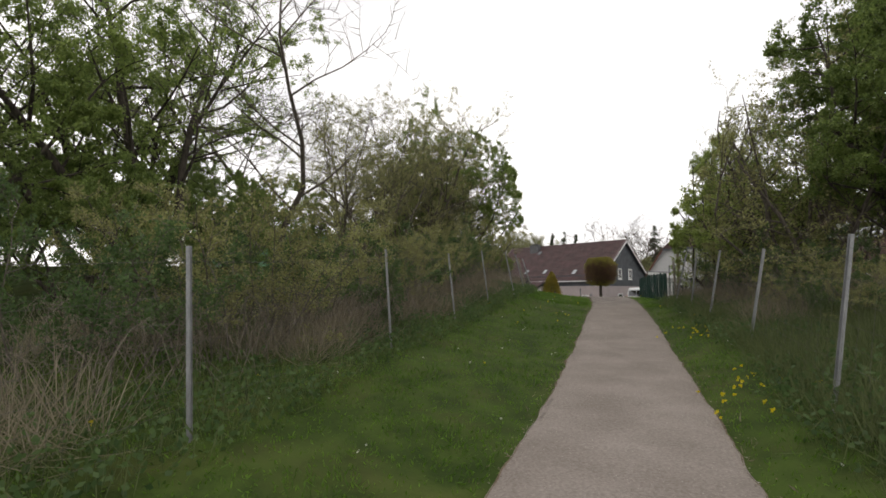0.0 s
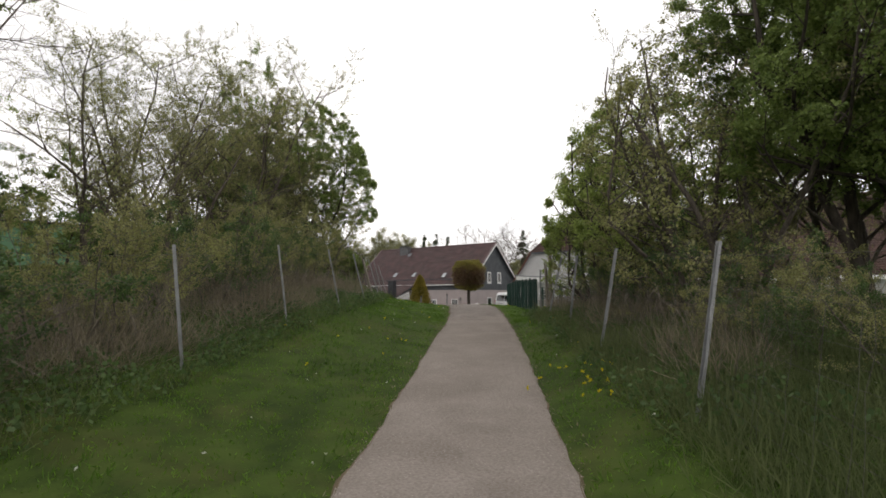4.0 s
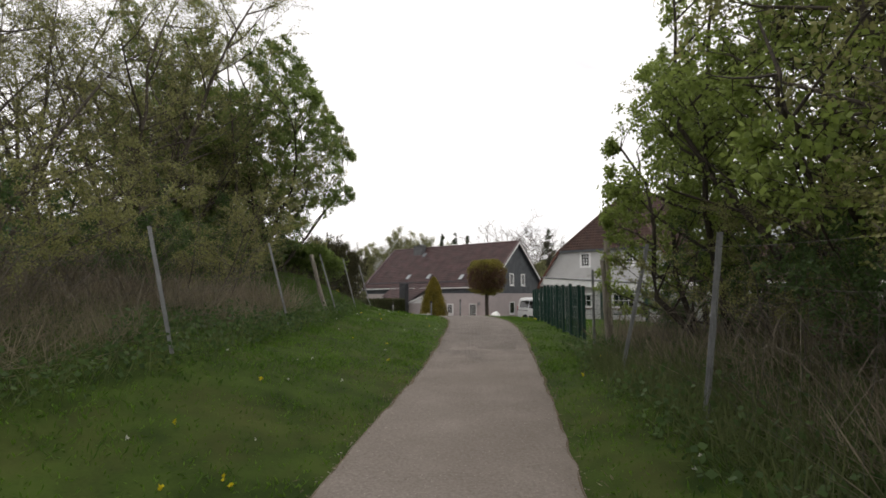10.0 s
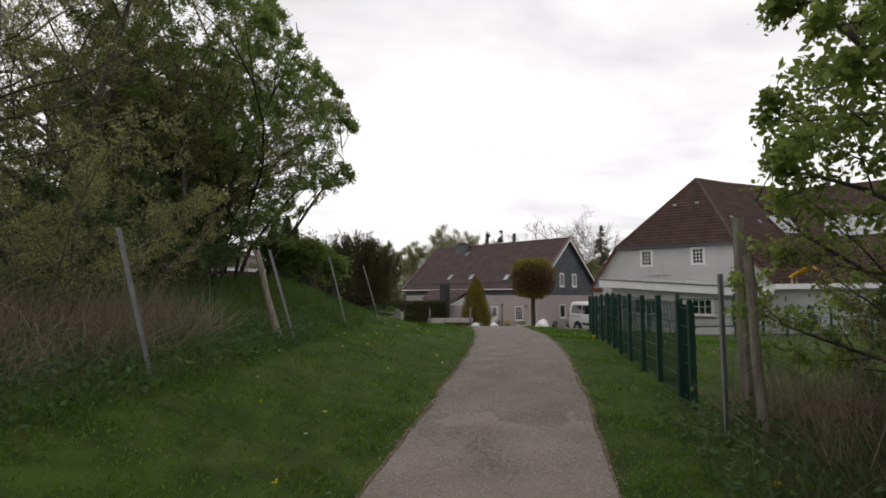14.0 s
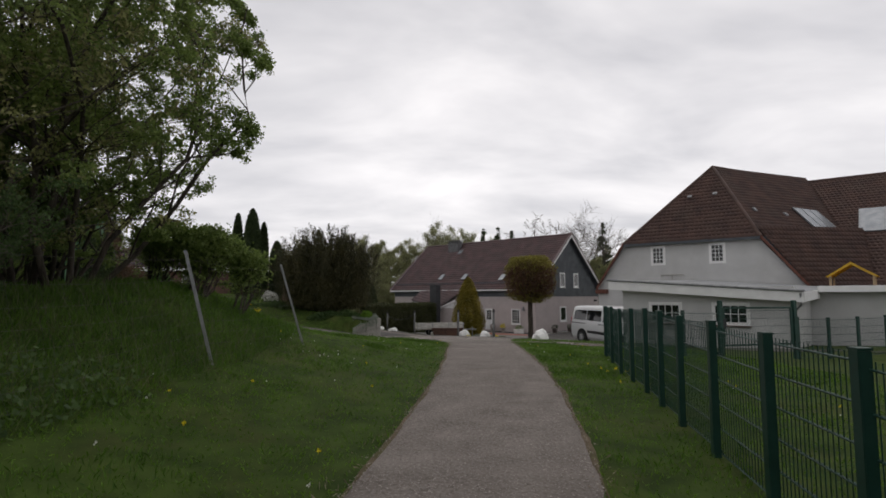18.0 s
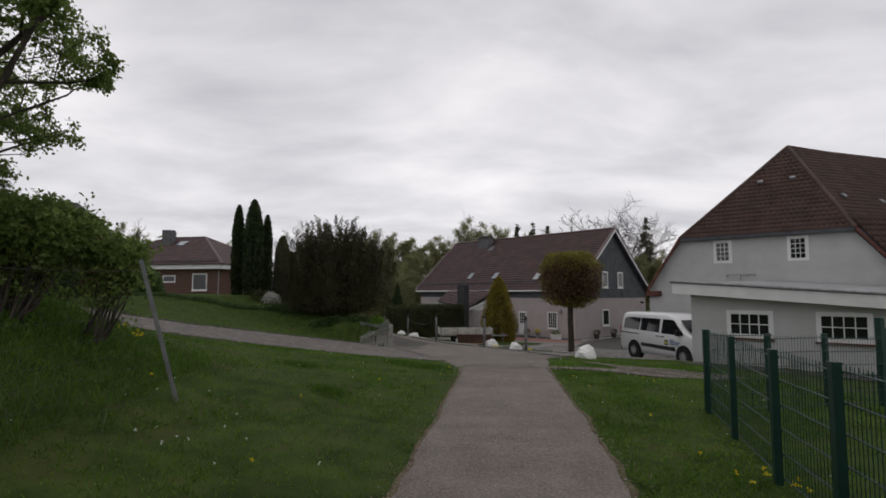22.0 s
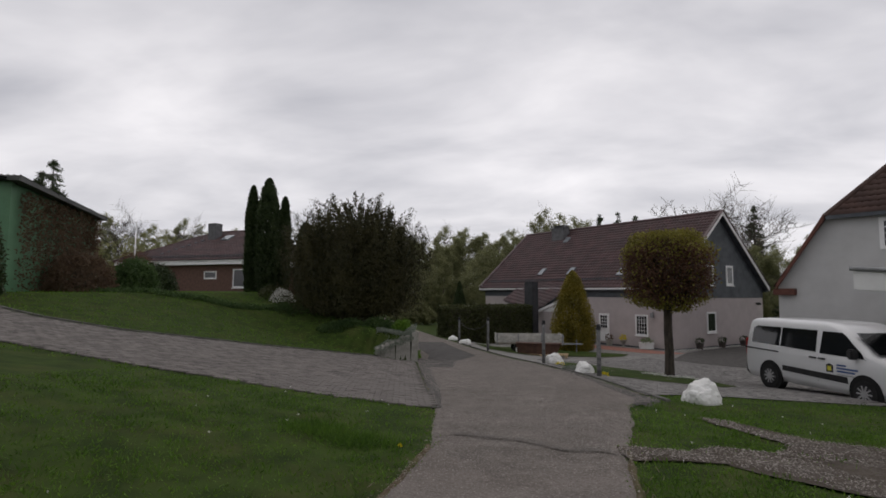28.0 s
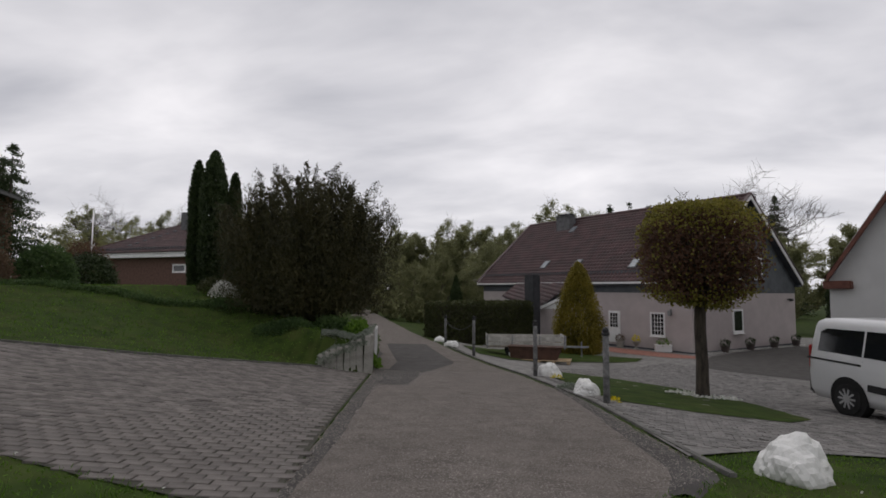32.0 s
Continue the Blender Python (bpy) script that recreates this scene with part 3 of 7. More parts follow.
for edge_side, (ey_, ex_), dx_ in (("left", (LEFT_Y, LEFT_X), -1), ("right", (RIGHT_Y, RIGHT_X), 1)):
    outer, inner = [x + 0.015 * dx_ for x in ex_], [x - 0.05 * dx_ for x in ex_]
    ribbon("path_edge", -40, 33.0, "soiledge", 0.022, "brown trampled earth along the path edge", "path edge", rough=0.06, step=0.1, across=4, left=(ey_, outer if dx_ < 0 else inner), right=(ey_, inner if dx_ < 0 else outer))
ribbon("road", 31.4, 116, "asphalt", 0.018, "worn grey asphalt lane leading downhill", "road", step=0.4, across=9, rough=0.04)
patch_l = ([36.5, 38, 40.3, 42, 44.2], [11.05, 11.03, 10.93, 10.80, 10.55])
patch_r = ([36.5, 37.2, 38.7, 41.7, 44.2], [11.30, 11.70, 11.45, 11.10, 10.62])
ribbon("asphalt_patch", 36.5, 44.2, "patch", 0.024, "dark newer asphalt strip beside the kerb", "road patch", left=patch_l, right=patch_r, rough=0.03, across=3)
patch2_l = ([43.5, 46.4, 50, 58], [6.35, 5.8, 4.95, 2.6])
patch2_r = ([43.5, 46.4, 50, 58], [7.6, 7.5, 8.3, 5.9])
strip_l = ([35.6, 38, 41, 44.6], [7.93, 7.45, 6.82, 6.12])
strip_r = ([35.6, 38, 41, 44.6], [8.05, 7.72, 7.15, 6.6])
ribbon("asphalt_patch", 35.6, 44.6, "patch", 0.023, "dark asphalt seam along the paved drive", "road patch", left=strip_l, right=strip_r, rough=0.05, across=3)
ribbon("asphalt_patch", 43.5, 58, "patch", 0.024, "smoother dark asphalt patch on the lane", "road patch", left=patch2_l, right=patch2_r, rough=0.03, across=5)

# paved yard by the house, gravel scar in the lawn, island lawn
YARD = [(11.6, 37.9), (12.6, 38.6), (14.4, 39.0), (16.6, 39.6), (21.6, 44.0), (26.0, 50.0), (30.5, 60.0), (34.0, 76.0), (24.0, 82.0), (8.0, 80.0), (4.5, 66.0), (6.2, 58.7), (8.0, 53.0), (10.1, 46.6), (11.2, 42.0)]
sheet("yard", YARD, 0.020, "cobble", 0.6, label="grey sett-paved yard in front of the house", category="paving")
sheet("yard_asphalt", [(17.2, 56.5), (21.0, 52.2), (27.0, 58.0), (31.0, 66.0), (26.5, 69.5), (19.6, 61.6)], 0.030, "patch", 0.8, label="dark asphalt strip along the gable", category="paving")
sheet("patio", [(14.9, 66.2), (19.3, 60.9), (18.6, 60.2), (17.2, 60.4), (15.0, 62.6), (13.8, 65.2)], 0.034, "brickpave", 0.5, label="red paved patio before the house door", category="paving")
ISLAND = [(10.55, 47.3), (11.25, 43.6), (11.6, 42.3), (12.8, 41.6), (14.2, 41.4), (14.9, 42.2), (14.9, 44.4), (13.9, 47.2), (12.4, 48.8), (11.1, 49.2)]
sheet("lawn_island", ISLAND, 0.045, "grass", 0.4, label="small mown lawn island round the ball tree", category="grass", wobble=0.05)
sheet("lawn_strip", [(8.1, 54.6), (9.3, 53.4), (12.6, 56.6), (15.2, 58.2), (15.8, 59.6), (12.8, 61.0), (9.0, 62.0), (6.9, 59.0)], 0.045, "grass", 0.5, label="narrow grass strip by the hedge", category="grass", wobble=0.05)
SCAR = [(10.2, 32.68), (10.77, 32.82), (11.16, 32.86), (11.26, 32.7), (11.4, 32.45), (11.9, 32.2), (12.6, 32.05), (13.6, 31.95), (14.5, 32.3), (14.3, 33.7), (13.5, 34.35), (12.77, 34.5), (12.5, 34.95), (12.22, 35.5), (11.85, 35.7),
        (11.8, 35.2), (12.1, 34.55), (12.25, 34.1), (11.94, 33.65), (11.65, 33.67), (11.34, 33.68), (10.89, 33.25), (10.2, 33.3)]
sheet("gravel_scar", SCAR, 0.016, "stonysoil", 0.2, label="bare gravelly soil scar in the lawn", category="soil", wobble=0.14)
sheet("street", [(-60, 108), (-20, 113), (30, 119), (30, 126), (-20, 120), (-60, 115)], 0.016, "asphalt", 6.0, label="grey cross street at the end of the lane", category="road")
sheet("drive_bed", [(7.95, 35.5), (6.3, 35.75), (3.9, 36.25), (1.8, 36.4), (-1.0, 36.6), (-6.5, 36.2), (-12.5, 34.4), (-14.0, 39.0), (-7.2, 41.6), (-6.0, 40.2), (-3.2, 39.9), (-1.0, 40.4), (1.7, 42.5), (3.3, 44.4), (4.5, 46.0), (5.75, 46.15), (7.0, 40.0)], 0.008, "joint", 0.5, label="sand bed of the paved drive", category="paving")


# ---- buildings ----
def window(parent, m, z0, z1, w, cols, rows, mat_frame="trim", surround=0.10, sill="", name="window", label=""):
    """A window on a wall: m puts its foot on the wall's face, with x along the wall and -y outward."""
    bm = bmesh.new()
    s = surround
    for (a, b, c, d) in ((-w / 2 - s, -w / 2, z0 - s, z1 + s), (w / 2, w / 2 + s, z0 - s, z1 + s), (-w / 2, w / 2, z1, z1 + s), (-w / 2, w / 2, z0 - s, z0)):
        add_box(bm, a, b, -0.035, 0.04, c, d)
    win = part(name, bm, mat_frame, parent, label, m)
    part("pane", box(-w / 2, w / 2, -0.010, 0.02, z0, z1), "glass", win)
    bm = bmesh.new()
    for i in range(1, cols):
        c = -w / 2 + w * i / cols
        add_box(bm, c - 0.014, c + 0.014, -0.026, -0.009, z0, z1)
    for j in range(1, rows):
        c = z0 + (z1 - z0) * j / rows
        add_box(bm, -w / 2, w / 2, -0.022, -0.008, c - 0.014, c + 0.014)
    if cols > 1 or rows > 1:
        part("glazing_bar", bm, mat_frame, win)
    else:
        add_box(bm, -w / 2, w / 2, -0.016, -0.0, z0, z0 + 0.03)
        part("sash", bm, mat_frame, win)
    if sill:
        part("sill", box(-w / 2 - s - 0.03, w / 2 + s + 0.03, -0.11, 0.0, z0 - s - 0.05, z0 - s, 0.006), sill, win)
    return win


def pantiles(width, length, tile_w, course, amp=0.055, step=0.045):
    """Waved courses of pantiles on the plane x (width) by y (up the slope), z the normal."""
    k = 4
    n = max(2, int(width / tile_w)) * k + 1
    xs = np.linspace(0, width, n)
    prof = amp * (0.5 + 0.5 * np.cos(2 * np.pi * np.arange(n) / k)) ** 1.3
    s = Soup()
    rows = int(math.ceil(length / course))
    for r in range(rows):
        y0, y1 = r * course, min(length, (r + 1) * course + 0.04)
        a = np.stack([xs, np.full(n, y0), prof + step], 1)
        b = np.stack([xs, np.full(n, y1), prof], 1)
        c = np.stack([xs, np.full(n, y0), prof * 0 - 0.01], 1)
        i = np.arange(n - 1)
        s.add(np.concatenate([a, b, c]), np.concatenate([np.stack([i, i + 1, n + i + 1, n + i], 1), np.stack([2 * n + i, 2 * n + i + 1, i + 1, i], 1)]))
    return s


def slope_frame(origin, along, up):
    """Matrix whose x runs along the eave and y up the slope."""
    x = Vector(along).normalized()
    y = Vector(up)
    y = (y - x * y.dot(x)).normalized()
    z = x.cross(y)
    m = Matrix((x, y, z)).transposed().to_4x4()
    return Matrix.Translation(origin) @ m


# the house with the dark gable: x runs along the ridge to the near gable, y to the back
HOUSE_A = math.degrees(-0.864)
HB, HE, HR, HBAND = -1.75, 2.66, 7.92, 2.0
house = thing("house", pose(23.57, 66.28, 0, 0, 0, HOUSE_A), "long pale rendered house with dark slate gable and brown-red pantile roof", "house")
HW, HO, HL = 5.67, 5.95, 19.6
slope_k = (HR - HE) / HO
part("wall", prism([(-HL + 0.4, HB), (-0.3, HB), (-0.3, HBAND), (-HL + 0.4, HBAND)], -HW, HW, "y"), "pinkish", house)
part("cladding", prism([(-HW - 0.02, HBAND), (HW + 0.02, HBAND), (HW + 0.02, HR - slope_k * HW - 0.25), (0, HR - 0.28), (-HW - 0.02, HR - slope_k * HW - 0.25)], -HL + 0.38, -0.28, "x"), "slate", house, "dark slate-grey gable cladding")
part("plinth", prism([(-HL + 0.38, HB), (-0.27, HB), (-0.27, -1.22), (-HL + 0.38, -1.22)], -HW - 0.03, HW + 0.03, "y"), "slate", house)
for sgn in (-1, 1):
    sl = math.hypot(HO, HR - HE)
    s = pantiles(HL + 0.1, sl, 0.30, 0.34)
    if sgn < 0:
        m = slope_frame((-HL, -HO, HE), (1, 0, 0), (0, HO, HR - HE))
    else:
        m = slope_frame((0.1, HO, HE), (-1, 0, 0), (0, -HO, HR - HE))
    tagged(link("roof", s.mesh("roof", "tile"), house, m, "brown-red glazed pantile roof"), kind="stuff")
    part("roof_deck", prism([(sgn * HO, HE - 0.05), (0, HR - 0.05), (0, HR - 0.22), (sgn * HO, HE - 0.22)], -HL, 0.05, "x"), "slate", house)
    for xe in (0.06, -HL - 0.10):
        part("bargeboard", prism([(sgn * (HO + 0.03), HE - 0.16), (sgn * (HO + 0.03), HE + 0.10), (0, HR + 0.06), (0, HR - 0.22)], xe, xe + 0.05, "x"), "trim", house, "white bargeboard")
        part("verge_tile", prism([(sgn * (HO + 0.05), HE + 0.11), (0, HR + 0.09), (0, HR + 0.15), (sgn * (HO + 0.05), HE + 0.17)], xe - 0.12, xe + 0.10, "x"), "tile", house)
    part("gutter", prism([(sgn * (HO + 0.02), HE - 0.12), (sgn * (HO + 0.14), HE - 0.12), (sgn * (HO + 0.15), HE - 0.0), (sgn * (HO + 0.02), HE - 0.02)], -HL, 0.05, "x"), "trim", house, "white eaves gutter")
    part("soffit", prism([(sgn * (HW - 0.05), HE - 0.26), (sgn * (HO + 0.02), HE - 0.22), (sgn * (HO + 0.02), HE - 0.13), (sgn * (HW - 0.05), HE - 0.13)], -HL, 0.02, "x"), "slate", house)
s = Soup()
s.tube([(-HL - 0.1, 0, HR + 0.05), (-HL / 2, 0, HR + 0.05), (0.12, 0, HR + 0.05)], [0.12, 0.12, 0.12], 8)
link("ridge_tile", s.mesh("ridge_tile", "tile", True), house)
# snow guard along the eaves
bm = bmesh.new()
for i in range(60):
    xx = -HL + 0.4 + i * (HL - 0.8) / 59
    add_box(bm, xx - 0.02, xx + 0.02, -HO + 0.55, -HO + 0.62, HE + 0.50, HE + 0.72)
add_box(bm, -HL + 0.3, -0.3, -HO + 0.57, -HO + 0.60, HE + 0.68, HE + 0.73)
add_box(bm, -HL + 0.3, -0.3, -HO + 0.57, -HO + 0.60, HE + 0.58, HE + 0.62)
part("snow_guard", bm, "slate", house, "dark snow guard rail")
part("roof_hatch", box(-0.25, 0.25, -0.35, 0.35, 0.02, 0.12, 0.01), "panelglass", house, "", slope_frame((-13.3, -1.15, HE + (HO - 1.15) * slope_k), (1, 0, 0), (0, HO, HR - HE)))
# roof windows
for xx, yy in ((-13.0, -4.45), (-9.7, -4.5), (-4.7, -4.7)):
    zz = HE + (HO + yy) * slope_k
    rw = link("roof_window", bm_mesh("roof_window", box(-0.30, 0.30, -0.45, 0.45, 0.02, 0.12, 0.01), "chim"), house, slope_frame((xx, yy, zz), (1, 0, 0), (0, HO, HR - HE)))
    part("pane", box(-0.22, 0.22, -0.37, 0.37, 0.121, 0.126), "panelglass", rw)
ch = link("chimney", bm_mesh("chimney", box(-0.75, 0.75, -0.38, 0.38, 6.6, 8.10, 0.02), "chim"), house, pose(-14.5, -0.75, 0))
bm = box(-0.82, 0.82, -0.45, 0.45, 8.10, 8.18, 0.01)
for cx in (-0.6, 0.6):
    for cy in (-0.22, 0.22):
        add_box(bm, cx - 0.04, cx + 0.04, cy - 0.04, cy + 0.04, 8.18, 8.30)
add_box(bm, -0.78, 0.78, -0.40, 0.40, 8.30, 8.34)
part("chimney_cap", bm, "chim", ch)
# openings
window(house, pose(-2.45, -HW, 0), -0.40, 0.78, 0.78, 4, 5, sill="trim", name="front_window")
hd = part("house_door", box(-0.45, 0.45, -0.04, 0.0, -1.08, 0.86, 0.01), "trim", house, "white front door with small panes", pose(-5.55, -HW, 0))
window(hd, pose(0, -0.045, 0), -0.15, 0.72, 0.58, 3, 4, surround=0.03, name="door_glazing")
GAB = pose(-0.28, 0, 0, 0, 0, 90)
window(house, GAB @ pose(-1.2, 0, 0), -0.22, 0.95, 0.86, 1, 1, sill="trim", surround=0.12, name="gable_window")
for gx in (1.22, -1.22):
    window(house, GAB @ pose(gx, 0, 0), 2.98, 4.12, 0.62, 1, 1, sill="trim", surround=0.13, name="gable_window")

# ---- the white half-hipped barn and its flat-roofed annexe: x runs along the gable, y to the back ----
BARN_A = math.degrees(math.atan2(-0.7146, 0.6996))
barn = thing("barn_house", pose(24.05, 50.83, 0, 0, 0, BARN_A), "white rendered farmhouse with steep half-hipped dark pantile roof", "house")
BL, BR, BE, BH, BG = -4.0, 8.8, 2.85, 5.7, -0.9
BC, BT = 2.55, 11.2
wall_poly = [(BL, BG), (BR, BG), (BR, BE), (6.35, BH), (-2.15, BH), (BL, BE)]
part("gable_wall", prism(wall_poly, 0.0, 0.35, "y"), "white", barn)
part("side_wall", prism([(BL, BG), (BL + 0.3, BG), (BL + 0.3, BE + 0.3), (BL, BE)], 0.35, 8, "y"), "white", barn)
part("side_wall", prism([(BR - 0.3, BG), (BR, BG), (BR, BE), (BR - 0.3, BE + 0.3)], 0.35, 8, "y"), "white", barn)
BD = 26.0


def roof_quad(name, pts, parent, mat="oldtile", tile_w=0.26, course=0.33, label=""):
    """A tiled slope over a triangle or a quad with a level eave pts[0]-pts[1]: courses cut to its outline."""
    a, b = Vector(pts[0]), Vector(pts[1])
    top = [Vector(p) for p in pts[2:]]
    m = slope_frame(a, b - a, top[-1] - a)
    inv = m.inverted()
    loc = [inv @ p for p in (a, b, *top)]
    hgt = max(p.y for p in loc)
    left_top, right_top = loc[-1], loc[2]
    s = Soup()
    rows = int(math.ceil(hgt / course))
    for r in range(rows):
        y0, y1 = r * course, min(hgt, (r + 1) * course + 0.04)
        t0 = min(1.0, (y0 + y1) / 2 / hgt)
        x0 = left_top.x * t0
        x1 = loc[1].x + (right_top.x - loc[1].x) * t0
        n = max(2, int((x1 - x0) / tile_w)) * 4 + 1
        xs = np.linspace(x0, x1, n)
        prof = 0.04 * (0.5 + 0.5 * np.cos(2 * np.pi * np.arange(n) / 4)) ** 1.3
        A = np.stack([xs, np.full(n, y0), prof + 0.035], 1)
        B = np.stack([xs, np.full(n, y1), prof], 1)
        C = np.stack([xs, np.full(n, y0), prof * 0 - 0.01], 1)
        i = np.arange(n - 1)
        s.add(np.concatenate([A, B, C]), np.concatenate([np.stack([i, i + 1, n + i + 1, n + i], 1), np.stack([2 * n + i, 2 * n + i + 1, i + 1, i], 1)]))
    ob = tagged(link(name, s.mesh(name, mat), parent, m, label), kind="stuff")
    bm = bmesh.new()
    bm.faces.new([bm.verts.new((p.x, p.y, -0.03)) for p in loc])
    bm.faces.new([bm.verts.new((p.x, p.y, -0.16)) for p in reversed(loc)])
    part("roof_deck", bm, "slate", parent, "", m)
    return ob


AP, RQ = (2.9, 4.3, BT), (7.5, 12.9, 10.85)
HR_, HL_ = (6.45, -0.35, BH - 0.1), (-1.95, -0.35, BH - 0.1)
VM, V0 = (10.1, 6.64, BH - 0.1), (11.58, 3.07, 2.6)
roof_quad("hip_roof", [HL_, HR_, AP], barn)
roof_quad("main_roof", [HR_, VM, RQ, AP], barn)
roof_quad("lower_roof", [(BR - 0.02, -0.35, 2.6), V0, VM, HR_], barn)
def rear_slope(name, pts):
    """Plain far slope, closed below."""
    bm = bmesh.new()
    bm.faces.new([bm.verts.new(p) for p in pts])
    return part(name, bm, "oldtile", barn)


rear_slope("rear_slope", [(-2.2, 13.0, 5.6), HL_, AP])
rear_slope("rear_slope", [(-2.2, 13.0, 5.6), AP, RQ])
rear_slope("rear_slope", [(BL - 0.1, 13.0, 2.6), (BL - 0.1, -0.35, 2.6), HL_, (-2.2, 13.0, 5.6)])
roof_quad("wing_roof", [V0, (34.0, 3.07, 2.6), (34.0, 12.9, 10.85), RQ], barn)
rear_slope("rear_slope", [(34.0, 20.0, 2.6), (4.0, 20.0, 2.6), RQ, (34.0, 12.9, 10.85)])
for e0, e1 in ((6.45, BR - 0.05), (-1.95, BL + 0.05)):
    part("verge", prism([(e1, 2.48), (e1, 2.70), (e0, BH + 0.02), (e0, BH - 0.22)], -0.42, -0.30, "y"), "brickred", barn, "brick-red verge tiles")
for a, b in ((HR_, AP), (HL_, AP), (AP, RQ), (RQ, (34.0, 12.9, 10.85))):
    s = Soup()
    mid = [(p + q) / 2 for p, q in zip(a, b)]
    s.tube([a, mid, b], [0.12] * 3, 7)
    link("ridge_tile", s.mesh("ridge_tile", "oldtile", True), barn)
s = Soup()
s.tube([RQ, VM, V0], [0.05] * 3, 5)
link("valley", s.mesh("valley", "galv", True), barn)
part("eaves_board", box(-1.9, 6.4, -0.40, -0.34, BH - 0.24, BH - 0.08), "slate", barn)
part("corner_corbel", box(BL - 0.12, BL + 0.75, -0.30, 0.2, BE - 0.62, BE - 0.32, 0.03), "brickred", barn, "red brick eaves corbel")
for wx in (0.30, 3.95):
    window(barn, pose(wx, 0, 0), 4.25, 5.25, 0.64, 3, 4, surround=0.16, name="upper_window", mat_frame="trim")
for (vx, vy, vz) in ((1.85, 2.36, 8.86), (3.46, 2.37, 8.88)):
    part("roof_vent", box(-0.14, 0.14, -0.1, 0.1, 0.02, 0.12, 0.02), "galv", barn, "", slope_frame((vx, vy - 0.15, vz), (1, 0, 0), (0, 4.6, 5.6)))
part("wing_wall", box(11.6, 34, 3.5, 3.8, BG, 2.9), "white", barn)
part("wing_gable", prism([(3.8, BG), (19.6, BG), (19.6, 3.0), (12.9, 10.4), (3.8, 2.9)], 33.6, 33.9, "x"), "white", barn)
for c in ((5.75, 2.09, 7.55), (7.11, 4.47, 7.37), (7.66, 10.21, 9.48)):
    part("roof_vent", box(-0.12, 0.12, -0.16, 0.16, 0.02, 0.11, 0.02), "galv", barn, "", slope_frame(c, (1.19, 2.23, -0.08), (-1.3, 1.0, 1.7)))
s = Soup()
s.tube([(0.5, -0.05, 3.30), (0.5, -0.12, 3.44), (1.2, -0.12, 3.45), (1.93, -0.12, 3.44), (1.93, -0.05, 3.40)], [0.025] * 5, 6)
s.tube([(1.2, -0.12, 3.45), (1.2, -0.12, 3.0)], [0.025, 0.025], 6)
link("wall_pipe", s.mesh("wall_pipe", "conc", True), barn, None, "pale pipe bracket on the gable wall")
for c, al, up, w, h in (((8.52, 6.56, 7.01), (1.19, 2.23, -0.08), (-1.3, 1.0, 1.7), 1.2, 1.18), ((12.85, 8.3, 6.98), (1, 0, 0), (0, 9.83, 8.25), 2.1, 1.35)):
    sp = link("solar_panel", bm_mesh("solar_panel", box(-w, w, -h, h, 0.10, 0.17, 0.01), "panelglass"), barn, slope_frame(c, al, up), "grey solar panels")
    bm = bmesh.new()
    for i in range(4):
        add_box(bm, -w + i * (2 * w - 0.05) / 3, -w + 0.05 + i * (2 * w - 0.05) / 3, -h, h, 0.165, 0.19)
    part("panel_frame", bm, "galv", sp)
# annexe: a long low flat roof between the barn and the fence
annexe = thing("annexe", pose(16.7, 39.2, 0, 0, 0, BARN_A), "low white flat-roofed annexe with wide lattice windows", "building")
AD = 13.2
part("front_wall", box(0, 6.45, 0, 0.3, -0.6, 2.45), "white", annexe)
part("end_wall", prism([(0, 0.3), (0.3, 0.3), (1.7, 3.6), (1.7, AD), (1.4, AD), (1.4, 3.6)], -0.9, 2.40, "z"), "white", annexe)
part("end_wall", box(6.15, 6.45, 0.3, AD, -0.6, 2.3), "white", annexe)
bm = bmesh.new()
rf = [(-0.42, -0.45, 2.76), (6.75, -0.45, 2.24), (6.75, AD, 2.55), (-0.42, AD, 3.08)]
lo = [bm.verts.new((x, y, z - 0.06)) for x, y, z in rf]
hi = [bm.verts.new((x, y, z)) for x, y, z in rf]
bm.faces.new(hi)
bm.faces.new(lo[::-1])
for i in range(4):
    j = (i + 1) % 4
    bm.faces.new((lo[i], lo[j], hi[j], hi[i]))
part("flat_roof", bm, "roofing", annexe, "grey felt flat roof")
fa = [(-0.45, 2.74), (6.78, 2.22), (6.78, 1.86), (-0.45, 2.38)]
part("fascia", prism(fa, -0.50, -0.45, "y"), "trim", annexe, "deep white fascia board")
part("fascia", prism([(-0.45, 2.40), (AD, 2.72), (AD, 3.06), (-0.45, 2.74)], -0.47, -0.42, "x"), "trim", annexe)
part("fascia", prism([(-0.45, 1.86), (AD, 2.17), (AD, 2.53), (-0.45, 2.22)], 6.76, 6.81, "x"), "trim", annexe)
part("soffit", prism([(-0.42, 2.37), (6.76, 1.87), (6.76, 1.90), (-0.42, 2.40)], -0.45, 0.0, "y"), "trim", annexe)
s = Soup()
s.tube([(-0.5, -0.53, 2.80), (3, -0.53, 2.55), (6.85, -0.53, 2.27)], [0.05] * 3, 6)
s.tube([(6.72, -0.5, 2.2), (6.7, -0.40, 1.75), (6.5, -0.08, 1.55), (6.5, -0.06, 0.1)], [0.045] * 4, 6)
link("downpipe", s.mesh("downpipe", "galv", True), annexe)
for wx in (1.82, 4.32):
    window(annexe, pose(wx, 0, 0), 1.06, 1.70, 1.10, 4, 2, surround=0.13, sill="brickred", name="lattice_window")
